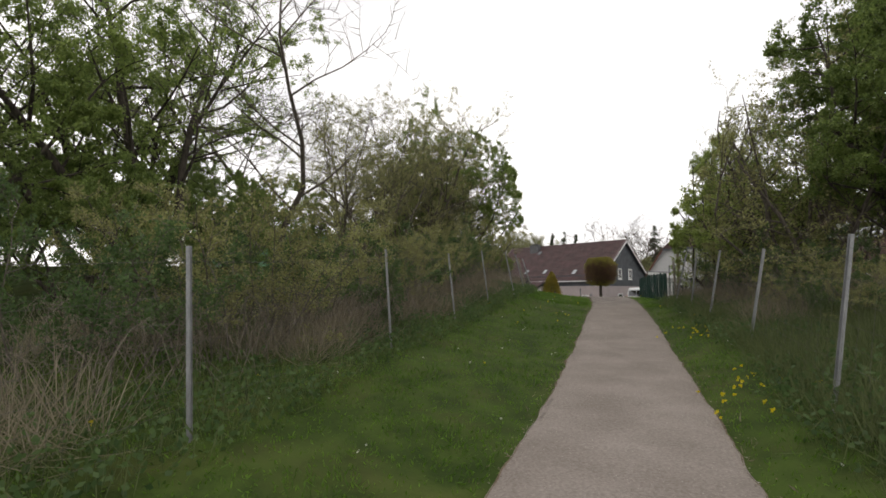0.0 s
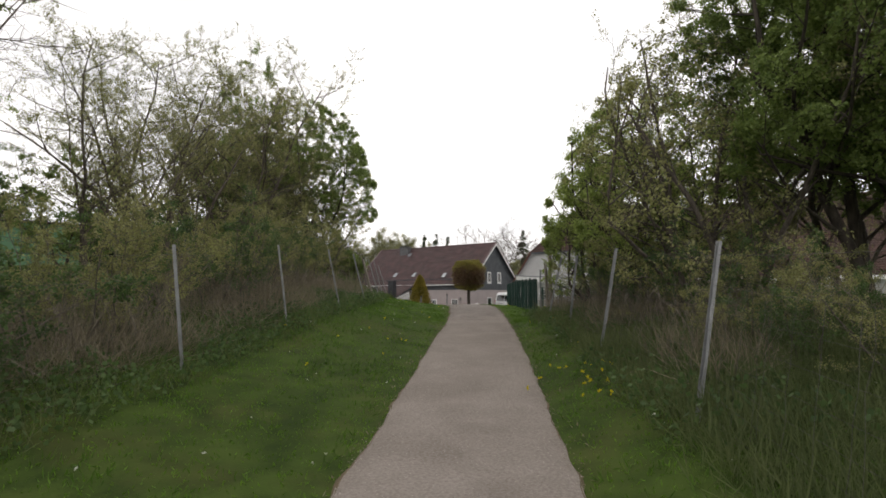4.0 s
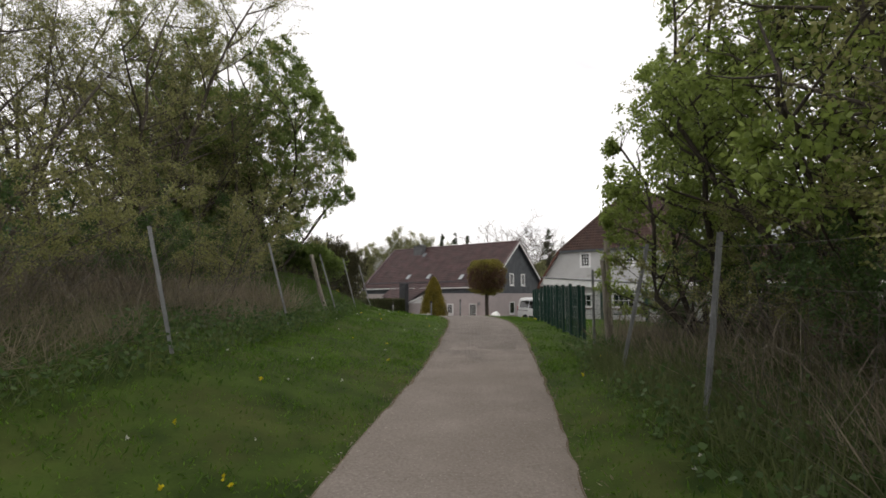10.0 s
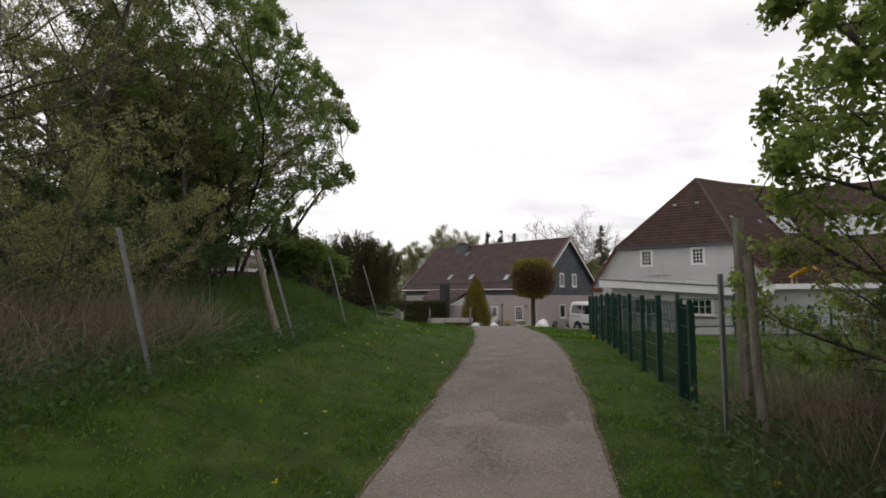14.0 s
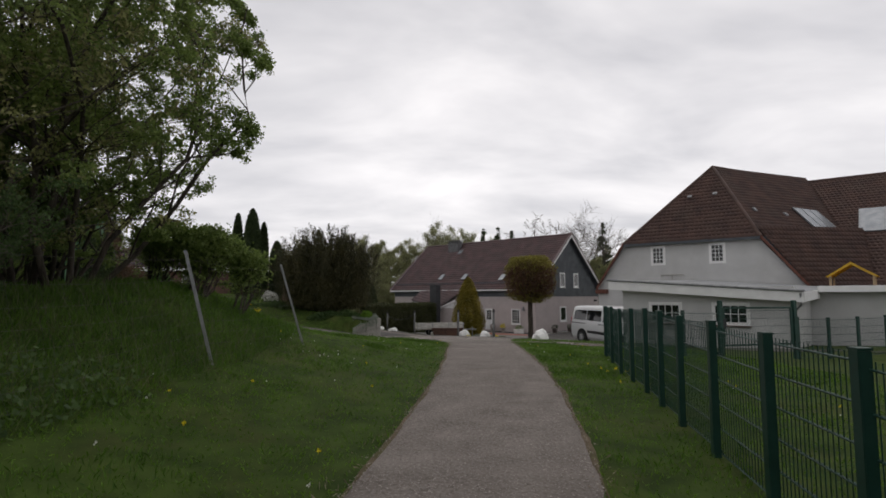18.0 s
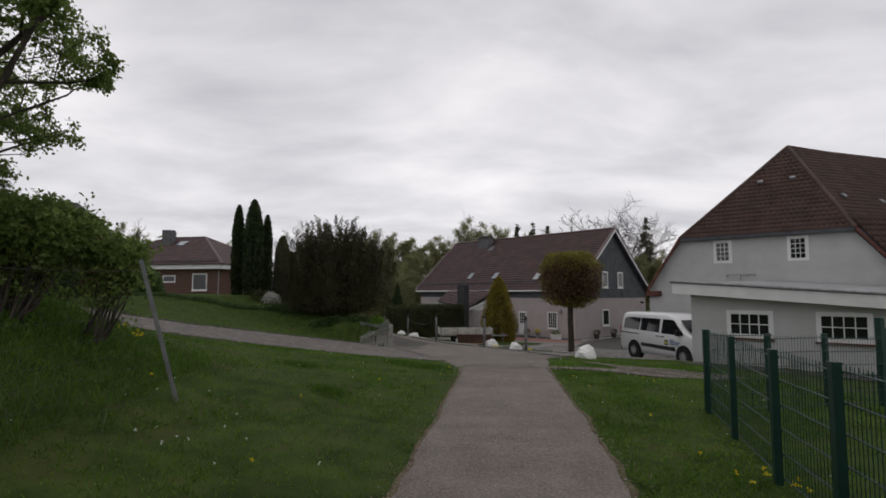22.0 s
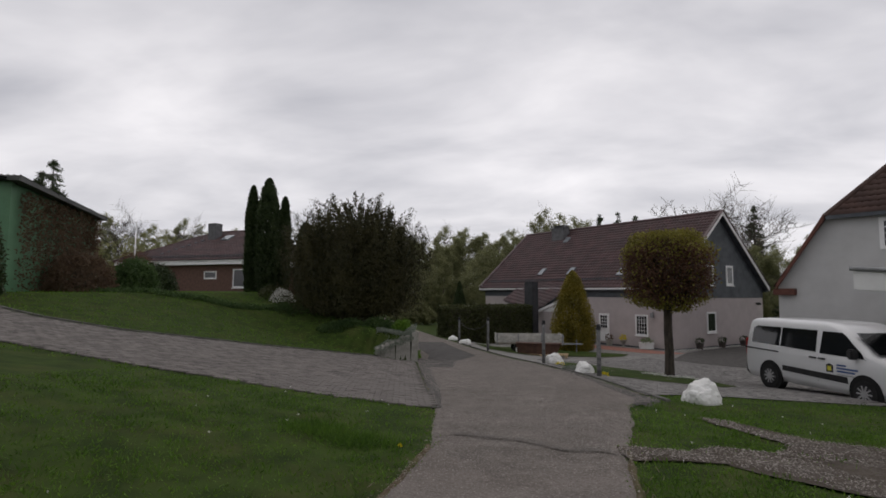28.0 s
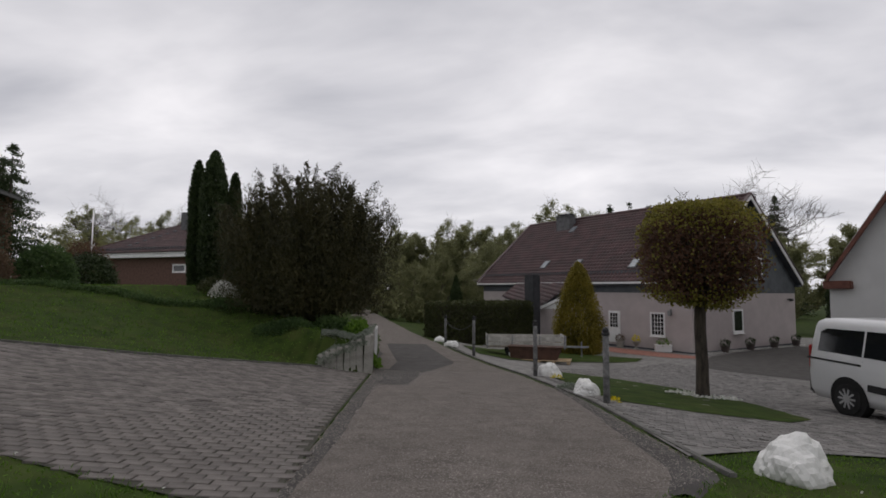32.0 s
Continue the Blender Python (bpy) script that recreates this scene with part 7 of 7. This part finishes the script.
    part("headlight", box(2.10, 2.40, min(sgn * 0.60, sgn * 0.93), max(sgn * 0.60, sgn * 0.93), 0.86, 1.06, 0.05), "panelglass", van)
# lettering and badge on the doors
bm = bmesh.new()
side_panel([(0.42, 0.72), (0.62, 0.72), (0.62, 0.90), (0.52, 0.94), (0.42, 0.90)], -1, 0.005, "plastic", "badge")
side_panel([(0.46, 0.76), (0.57, 0.76), (0.57, 0.87), (0.46, 0.87)], -1, 0.008, "badge", "badge_field")
for j, (w0, w1) in enumerate(((0.72, 0.98), (0.72, 1.30), (0.72, 1.22))):
    z = 0.90 - j * 0.075
    side_panel([(w0, z), (w1, z), (w1, z + 0.045), (w0, z + 0.045)], -1, 0.005, "signage", "lettering")
side_panel([(0.72, 0.68), (1.25, 0.68), (1.25, 0.70), (0.72, 0.70)], -1, 0.005, "galv", "lettering")
part("rear_bumper", box(-2.53, -2.36, -0.93, 0.93, 0.28, 0.58, 0.05), "plastic", van)
part("front_bumper", box(2.30, 2.53, -0.80, 0.80, 0.25, 0.55, 0.06), "plastic", van)
bm = bmesh.new()
q = [(1.64, 0.80, 1.235), (1.64, -0.80, 1.235), (1.02, -0.72, 1.70), (1.02, 0.72, 1.70)]
vs = [bm.verts.new((x + 0.05, y, z + 0.03)) for x, y, z in q]
bm.faces.new(vs)
bmesh.ops.solidify(bm, geom=bm.faces[:], thickness=0.02)
part("windscreen", bm, "glass", van)
part("rear_window", box(-2.462, -2.43, -0.74, 0.74, 1.22, 1.72, 0.02), "glass", van)

# mast and dish by the bungalow
mast = thing("flag_mast", pose(-18.6, 64.0, gz(-18.6, 64.0)), "slim white mast beside the bungalow", "mast")
part("pole", cyl(0.05, 0.035, 0, 5.0, 10), "trim", mast, "", None, True)
part("mast_cap", cyl(0.05, 0.02, 5.0, 5.08, 10), "trim", mast)
dish = part("satellite_dish", cyl(0.10, 0.36, 0.0, 0.14, 20), "trim", bung, "pale satellite dish", Matrix.Translation((-13.6, -0.45, 3.9)) @ pose(0, 0, 0, 70, 0, 0))
part("dish_arm", box(-0.02, 0.02, -0.02, 0.02, -0.5, 0.0), "galv", dish)


# ---- pavers of the drive and setts of the yard ----
def inside(poly, x, y):
    p = np.array(poly)
    q = np.roll(p, -1, 0)
    x, y = np.asarray(x)[:, None], np.asarray(y)[:, None]
    cross = ((p[:, 1] > y) != (q[:, 1] > y)) & (x < (q[:, 0] - p[:, 0]) * (y - p[:, 1]) / (q[:, 1] - p[:, 1] + 1e-12) + p[:, 0])
    return cross.sum(1) % 2 == 1


def lay(poly, parent, name, mat, L, W, gap, angle, lift, near, singles, seed, bond=0.5, jitter=0.003):
    """Small stones in bonded rows inside a polygon: the nearest to a point of the plan are parts, the rest one joined part."""
    rng = np.random.default_rng(seed)
    a = radians(angle)
    ex, ey = np.array([math.cos(a), math.sin(a)]), np.array([-math.sin(a), math.cos(a)])
    pp = np.array(poly)
    u, v = pp @ ex, pp @ ey
    out = []
    for r, vv in enumerate(np.arange(v.min(), v.max(), W)):
        uu = np.arange(u.min() - L * (r % 2) * bond, u.max(), L)
        out.append(np.stack([uu, np.full(len(uu), vv)], 1))
    uv = np.concatenate(out)
    c = uv[:, :1] * ex + uv[:, 1:] * ey
    c = c[inside(poly, c[:, 0], c[:, 1])]
    d = np.hypot(c[:, 0] - near[0], c[:, 1] - near[1])
    c = c[np.argsort(d)]
    l2, w2 = L / 2 - gap / 2, W / 2 - gap / 2
    t = 0.010
    base = np.array([(-l2, -w2, -0.03), (l2, -w2, -0.03), (l2, w2, -0.03), (-l2, w2, -0.03), (-l2, -w2, -0.006), (l2, -w2, -0.006), (l2, w2, -0.006), (-l2, w2, -0.006),
                     (-l2 + t, -w2 + t, 0), (l2 - t, -w2 + t, 0), (l2 - t, w2 - t, 0), (-l2 + t, w2 - t, 0)])
    fc = [(8, 9, 10, 11)] + [(i, (i + 1) % 4, 4 + (i + 1) % 4, 4 + i) for i in range(4)] + [(4 + i, 4 + (i + 1) % 4, 8 + (i + 1) % 4, 8 + i) for i in range(4)]
    me = to_mesh(name, base, fc, mat)
    z = ground_z(c[:, 0], c[:, 1]) + lift + rng.normal(0, jitter, len(c))
    zx = (ground_z(c[:, 0] + 0.1 * ex[0], c[:, 1] + 0.1 * ex[1]) - ground_z(c[:, 0], c[:, 1])) / 0.1
    zy = (ground_z(c[:, 0] + 0.1 * ey[0], c[:, 1] + 0.1 * ey[1]) - ground_z(c[:, 0], c[:, 1])) / 0.1
    for i in range(min(singles, len(c))):
        vx, vy = Vector((ex[0], ex[1], zx[i])).normalized(), Vector((ey[0], ey[1], zy[i])).normalized()
        m = Matrix.Translation((c[i, 0], c[i, 1], z[i])) @ Matrix((vx, vy, vx.cross(vy))).transposed().to_4x4()
        link(name, me, parent, m)
    s = Soup()
    rest = c[singles:]
    if len(rest):
        zr, zxr, zyr = z[singles:], zx[singles:], zy[singles:]
        P = np.empty((len(rest), 12, 3))
        P[:, :, 0] = rest[:, :1] + base[None, :, 0] * ex[0] + base[None, :, 1] * ey[0]
        P[:, :, 1] = rest[:, 1:] + base[None, :, 0] * ex[1] + base[None, :, 1] * ey[1]
        P[:, :, 2] = zr[:, None] + base[None, :, 0] * zxr[:, None] + base[None, :, 1] * zyr[:, None] + base[None, :, 2]
        F = (np.array(fc)[None] + 12 * np.arange(len(rest))[:, None, None]).reshape(-1, 4)
        s.add(P, F)
        tagged(link(name + "_field", s.mesh(name + "_field", mat + "_field"), parent), kind="stuff")


def island_tones(src, name, amount):
    """The same stone, its tone varied piece by piece inside one mesh."""
    m = M[src].copy()
    m.name = name
    n, l = m.node_tree.nodes, m.node_tree.links
    b = n["Principled BSDF"]
    old = b.inputs["Base Color"].links[0].from_socket
    g = n.new("ShaderNodeNewGeometry")
    r = n.new("ShaderNodeMapRange")
    r.inputs[3].default_value, r.inputs[4].default_value = 1 - amount, 1 + amount
    h = n.new("ShaderNodeHueSaturation")
    l.new(g.outputs["Random Per Island"], r.inputs[0]); l.new(r.outputs[0], h.inputs["Value"]); l.new(old, h.inputs["Color"]); l.new(h.outputs[0], b.inputs["Base Color"])
    return m


M["paver_plain"] = surface("concrete_paver_base", (0.105, 0.094, 0.086), (0.175, 0.158, 0.146), 5.0, 0.9, 0.3, 60)
M["paver_field"] = island_tones("paver_plain", "concrete_paver_field", 0.28)
M["sett"] = surface("granite_sett", (0.12, 0.115, 0.11), (0.21, 0.20, 0.19), 5.0, 0.85, 0.4, 50, random_val=0.25)
M["sett_plain"] = surface("granite_sett_base", (0.12, 0.115, 0.11), (0.21, 0.20, 0.19), 5.0, 0.85, 0.4, 50)
M["sett_field"] = island_tones("sett_plain", "granite_sett_field", 0.28)
DRIVE = [(7.9, 35.55), (6.3, 35.8), (3.9, 36.3), (1.8, 36.45), (-1.0, 36.65), (-6.5, 36.25), (-12.4, 34.6), (-13.8, 38.9), (-7.3, 41.4), (-6.0, 40.1), (-3.2, 39.8), (-1.0, 40.3), (1.7, 42.4), (3.3, 44.3), (4.5, 45.85), (5.72, 46.0), (6.95, 40.0)]
lay(DRIVE, bpy.data.objects["drive_bed"], "paver", "paver", 0.21, 0.14, 0.012, 11.5, 0.022, (7.1, 36.6), 280, 201)
SETTS = [(11.75, 38.3), (12.6, 38.75), (14.4, 39.2), (16.4, 39.8), (18.4, 42.0), (19.5, 48.0), (19.0, 54.0), (16.5, 58.0), (13.0, 54.0), (10.2, 50.0), (10.35, 47.0), (11.3, 42.1)]
lay(SETTS, bpy.data.objects["yard"], "sett", "sett", 0.16, 0.11, 0.010, -14, 0.036, (12.6, 39.6), 280, 202, jitter=0.004)


# ---- grass, weeds and flowers ----
def scatter(rng, k, x0, x1, y0, y1, keep):
    x, y = rng.uniform(x0, x1, k), rng.uniform(y0, y1, k)
    m = keep(x, y)
    return x[m], y[m]


def path_gap(x, y):
    return np.maximum(np.interp(y, LEFT_Y, LEFT_X) - x, x - np.interp(y, RIGHT_Y, RIGHT_X))


def blades(name, x, y, h, w, mat, label, rng, up=0.55, sink=0.01, category="grass"):
    s = Soup()
    z = ground_z(x, y) - sink
    s.leaves(np.stack([x, y, z], 1), h, w, rng, 0.0, up)
    return tagged(link(name, s.mesh(name, mat)), label, category, kind="stuff")


rng = np.random.default_rng(301)
def on_lawn(x, y):
    ok = path_gap(x, y) > -0.01 + 0.05 * np.sin(y * 1.3) + 0.03 * np.sin(y * 3.7 + 1) - 0.12 * rng.uniform(0, 1, len(x)) ** 3
    for poly in (DRIVE, YARD):
        ok &= ~inside(poly, x, y)
    ok &= ~inside(SCAR, x, y) | (rng.uniform(0, 1, len(x)) < 0.10 + 0.5 * np.clip(np.sin(x * 3.3 + 1) * np.sin(y * 4.1), 0, 1) ** 2)
    ok &= ~((y > 46.0) & (x > 4.3))
    ok &= ~inside([(16.5, 39.6), (30.0, 28.0), (60, 60), (26, 62)], x, y)
    return ok
for sd, (x0, x1, y0, y1, k) in enumerate(((-5.5, 8.0, -4.0, 18.0, 120000), (1.5, 15.0, 14.0, 36.0, 150000), (8.5, 18.0, 24.0, 40.5, 70000))):
    x, y = scatter(rng, k, x0, x1, y0, y1, lambda a, b: on_lawn(a, b) & (path_gap(a, b) < 5.5))
    blades("lawn_blades", x, y, 0.042, 0.010, "blade", "short mown grass blades", rng, 0.30)
def patchy(a, b):
    return np.sin(a * 2.3 + 1.7 * np.sin(b * 1.1)) * np.sin(b * 1.9 + 1.3 * np.sin(a * 0.8)) + 0.6 * np.sin(a * 5.1 + b * 3.3) * np.sin(b * 4.7 - a * 2.2)
for x0, x1, y0, y1, k in ((-5.5, 8.0, -4.0, 18.0, 90000), (1.5, 15.0, 14.0, 36.0, 110000), (8.5, 18.0, 24.0, 40.5, 40000)):
    x, y = scatter(rng, k, x0, x1, y0, y1, lambda a, b: on_lawn(a, b) & (path_gap(a, b) < 5.5) & (path_gap(a, b) > 0.08) & (patchy(a, b) > 0.25))
    blades("grass_tufts", x, y, 0.075, 0.011, "tuft", "darker uneven tufts in the mown grass", rng, 0.36)
x, y = scatter(rng, 26000, -12, 5.5, 36, 52, on_lawn)
blades("lawn_blades", x, y, 0.07, 0.02, "blade", "short mown grass blades", rng, 0.30)
x, y = scatter(rng, 40000, -6, 15, -4, 40, lambda a, b: on_lawn(a, b) & (path_gap(a, b) < 0.22))
blades("edge_grass", x, y, 0.06, 0.012, "straw", "dry trampled grass along the path edge", rng, 0.25)


def fence_gap(x, y):
    """Metres outside the wire fences (positive: behind the fence)."""
    l = np.interp(y, FL_Y, FL_X) - x
    r = x - np.interp(y, FR_Y, FR_X)
    r = np.where(y > 16.6, -9, r)
    return np.maximum(l, r)


x, y = scatter(rng, 80000, -9, 12, -3, 25.5, lambda a, b: (fence_gap(a, b) > -0.40) & (fence_gap(a, b) < 3.2))
blades("rough_grass", x, y, 0.28, 0.008, "longgrass", "tall rough grass along the wire fences", rng, 0.52)
x, y = scatter(rng, 240000, -9, 12, -3, 19.0, lambda a, b: (fence_gap(a, b) > 0.3) & (fence_gap(a, b) < 3.4) & ((a < b * 0.35) | (b > 5.2)) & (np.sin(a * 1.1 + b * 0.6) + np.sin(b * 1.7 - a * 0.5) + 0.1 * b > 0.25))
blades("dry_stalks", x, y, 0.56 + 0.25 * np.sin(x * 1.7) * np.sin(y * 1.3), 0.007, "straw", "dry pale grass stalks in the scrub", rng, 0.38)
x, y = scatter(rng, 150000, -9, 12, -3, 21.5, lambda a, b: (fence_gap(a, b) > -0.42) & (fence_gap(a, b) < 0.9) & (np.sin(b * 1.3) + np.sin(a * 2.1 + b * 0.7) > -1.0))
s = Soup()
s.leaves(np.stack([x, y, ground_z(x, y) + rng.uniform(0.01, 0.34, len(x)) ** 1.2], 1), 0.060, 0.045, rng, 0.2)
tagged(link("nettles", s.mesh("nettles", "bramble")), "dark green nettles and bramble at the fence foot", "weeds", kind="stuff")
x, y = scatter(rng, 120000, 2, 12, -3, 15, lambda a, b: (a - np.interp(b, FR_Y, FR_X) > -0.2) & (a - np.interp(b, FR_Y, FR_X) < 4.0))
blades("meadow_grass", x, y, 0.34, 0.009, "longgrass", "tall dark rough grass behind the wire fence", rng, 0.5)
# arching bramble canes in the thicket
s = Soup()
x, y = scatter(rng, 9000, -7, 11, 0.5, 16.5, lambda a, b: (fence_gap(a, b) > 0.7) & (fence_gap(a, b) < 2.8) & ((a < b * 0.35) | (b > 6.0)))
for xx, yy in zip(x[:1300], y[:1300]):
    a, ln, hh = rng.uniform(0, 6.28), rng.uniform(0.5, 1.1), rng.uniform(0.35, 0.8)
    tt = np.linspace(0, 1, 6)
    s.tube(np.stack([xx + ln * tt * math.cos(a), yy + ln * tt * math.sin(a), gz(xx, yy) + hh * 4 * tt * (1.15 - tt) * 0.8 + rng.normal(0, 0.02, 6)], 1), np.linspace(0.005, 0.002, 6), 3)
tagged(link("bramble_canes", s.mesh("bramble_canes", "cane")), "arching dry bramble canes in the scrub", "weeds", kind="stuff")
# bank grass takes the darker tuft colour to carry the shade under the trees
x, y = scatter(rng, 60000, -4.5, 4.5, 18, 28.5, lambda a, b: (fence_gap(a, b) > -0.3) & (fence_gap(a, b) < 7))
blades("bank_grass", x, y, 0.15, 0.012, "tuft", "long grass on the bank, coloured dark for the tree shade", rng, 0.45)

def florets(name, x, y, h, r, mat, label, rng, per=7):
    s = Soup()
    for xx, yy in zip(x, y):
        c = np.array([xx, yy, gz(xx, yy) + h * rng.uniform(0.7, 1.2)])
        s.leaves(np.repeat(c[None], per, 0), r, r * 0.8, rng, -0.5)
    return tagged(link(name, s.mesh(name, mat)), label, "flowers", kind="stuff")


def near_path(lo, hi):
    return lambda a, b: on_lawn(a, b) & (path_gap(a, b) > lo) & (path_gap(a, b) < hi)
x, y = scatter(rng, 3000, -4, 14, -2, 38, near_path(0.2, 3.5))
florets("dandelions", x[:70], y[:70], 0.07, 0.026, "yellow", "scattered yellow dandelions in the verge", rng)
cx, cy = np.array([2.75, 3.3, 4.5, 4.9, 7.6, 10.2]), np.array([1.9, 2.6, 6.8, 7.5, 14.4, 25.0])
xx = (cx[:, None] + rng.normal(0, 0.22, (6, 9))).ravel(); yy = (cy[:, None] + rng.normal(0, 0.35, (6, 9))).ravel()
florets("dandelions", xx, yy, 0.08, 0.03, "yellow", "clusters of yellow dandelions beside the fence", rng)
florets("daisies", x[300:480], y[300:480], 0.05, 0.018, "whitefl", "scattered white daisies in the lawn", rng, 5)
florets("dandelions", 3.65 + rng.normal(0, 0.09, 9), 27.89 + rng.normal(0, 0.12, 9), 0.16, 0.03, "yellow", "clump of yellow dandelions on the bank", rng)
for cx, cy, r in ((7.47, 32.92, 0.20), (6.9, 33.2, 0.22), (5.2, 30.4, 0.16), (6.1, 28.2, 0.14)):
    k = int(4200 * r)
    blades("grass_clump", rng.normal(cx, r, k), rng.normal(cy, r * 0.8, k), 0.11, 0.010, "tuft", "dark longer grass clump in the mown lawn", rng, 0.42)
u = rng.uniform(0, 1, 5200)
x, y = -7.4 + 8.2 * u + rng.normal(0, 0.1, 5200), 46.0 + 4.1 * u + rng.normal(0, 0.14, 5200) + 0.2 * np.sin(u * 17)
s = Soup()
s.leaves(np.stack([x, y, ground_z(x, y) + rng.uniform(0.0, 0.16, 5200)], 1), 0.09, 0.05, rng, 0.1)
tagged(link("bed_planting", s.mesh("bed_planting", "bramble")), "low dark planting along the lawn bed", "plants", kind="stuff")
# pebbles on the path, lying flat
def pebbles(soup, x, y, size, lift):
    k = len(x)
    a = rng.uniform(0, 2 * np.pi, k)
    r = size * rng.uniform(0.5, 1.2, k)
    z = ground_z(x, y) + lift
    q = []
    for j, f in ((0, 1.0), (1, 0.7), (2, 1.0), (3, 0.7)):
        q.append(np.stack([x + r * f * np.cos(a + j * np.pi / 2), y + r * f * np.sin(a + j * np.pi / 2), z + rng.normal(0, 0.0015, k)], 1))
    soup.add(np.stack(q, 1), np.arange(4 * k).reshape(k, 4))


s = Soup()
x, y = scatter(rng, 110000, -3, 9, -4, 20, lambda a, b: path_gap(a, b) < -0.03)
pebbles(s, x, y, 0.007, 0.051)
x, y = scatter(rng, 160000, 4, 12, 13, 35, lambda a, b: path_gap(a, b) < -0.01)
pebbles(s, x, y, 0.0085, 0.036)
x, y = scatter(rng, 150000, 4, 12, 33, 47, lambda a, b: path_gap(a, b) < -0.05)
pebbles(s, x, y, 0.0095, 0.024)
x, y = scatter(rng, 30000, -3, 12, -4, 34, lambda a, b: (path_gap(a, b) < 0.04) & (path_gap(a, b) > -0.22))
pebbles(s, x, y, 0.012, 0.037)
crumbs = Soup()
xc, yc = scatter(rng, 120000, -4, 12, -4, 34, lambda a, b: (path_gap(a, b) < 0.16) & (path_gap(a, b) > -0.26))
kc = rng.uniform(0, 1, len(xc)) < np.exp(-(path_gap(xc, yc) + 0.02) ** 2 / 0.010)
pebbles(crumbs, xc[kc], yc[kc], 0.012, 0.038)
tagged(link("leaf_litter", crumbs.mesh("leaf_litter", "litter")), "brown leaf litter and soil crumbs at the path edge", "litter", kind="stuff")
tagged(link("loose_gravel", s.mesh("loose_gravel", "pebble")), "loose fine stones on the footpath", "gravel", kind="stuff")
x, y = scatter(rng, 16000, 10.1, 14.6, 31.8, 35.8, lambda a, b: inside(SCAR, a, b) & (np.sin(a * 2.1) * np.sin(b * 3.0 + a) > -0.45))
stones = Soup()
pebbles(stones, x, y, 0.013, 0.026)
tagged(link("loose_stones", stones.mesh("loose_stones", "pebble")), "small loose stones on the bare soil scar", "gravel", kind="stuff")
# dark damp scuffs on the path, and the joint crack at its end
s = Soup()
for cx, cy, sx, sy, k in ((0.45, 1.95, 0.26, 0.14, 1500), (0.95, 2.35, 0.22, 0.10, 500), (4.31, 9.9, 0.07, 0.035, 160), (1.1, 3.6, 0.12, 0.25, 400), (5.9, 15.8, 0.10, 0.4, 500), (6.6, 18.6, 0.12, 0.5, 500)):
    x, y = rng.normal(cx, sx, k), rng.normal(cy, sy, k)
    m = path_gap(x, y) < -0.05
    pebbles(s, x[m], y[m], 0.011, 0.0375)
# joint crack drawn as a line of dark grit
u = rng.uniform(0, 1, 1300)
x = 8.4 + 1.8 * u
y = np.interp(x, [8.0, 8.4, 8.95, 9.6, 10.3], [33.3, 33.47, 33.42, 32.98, 32.85]) + 0.05 * np.sin(x * 9) + rng.normal(0, 0.04, 1300)
pebbles(s, x, y, 0.012, 0.0375)
tagged(link("damp_grit", s.mesh("damp_grit", "darkstone")), "dark damp scuffs and a joint crack on the gravel footpath", "gravel", kind="stuff")
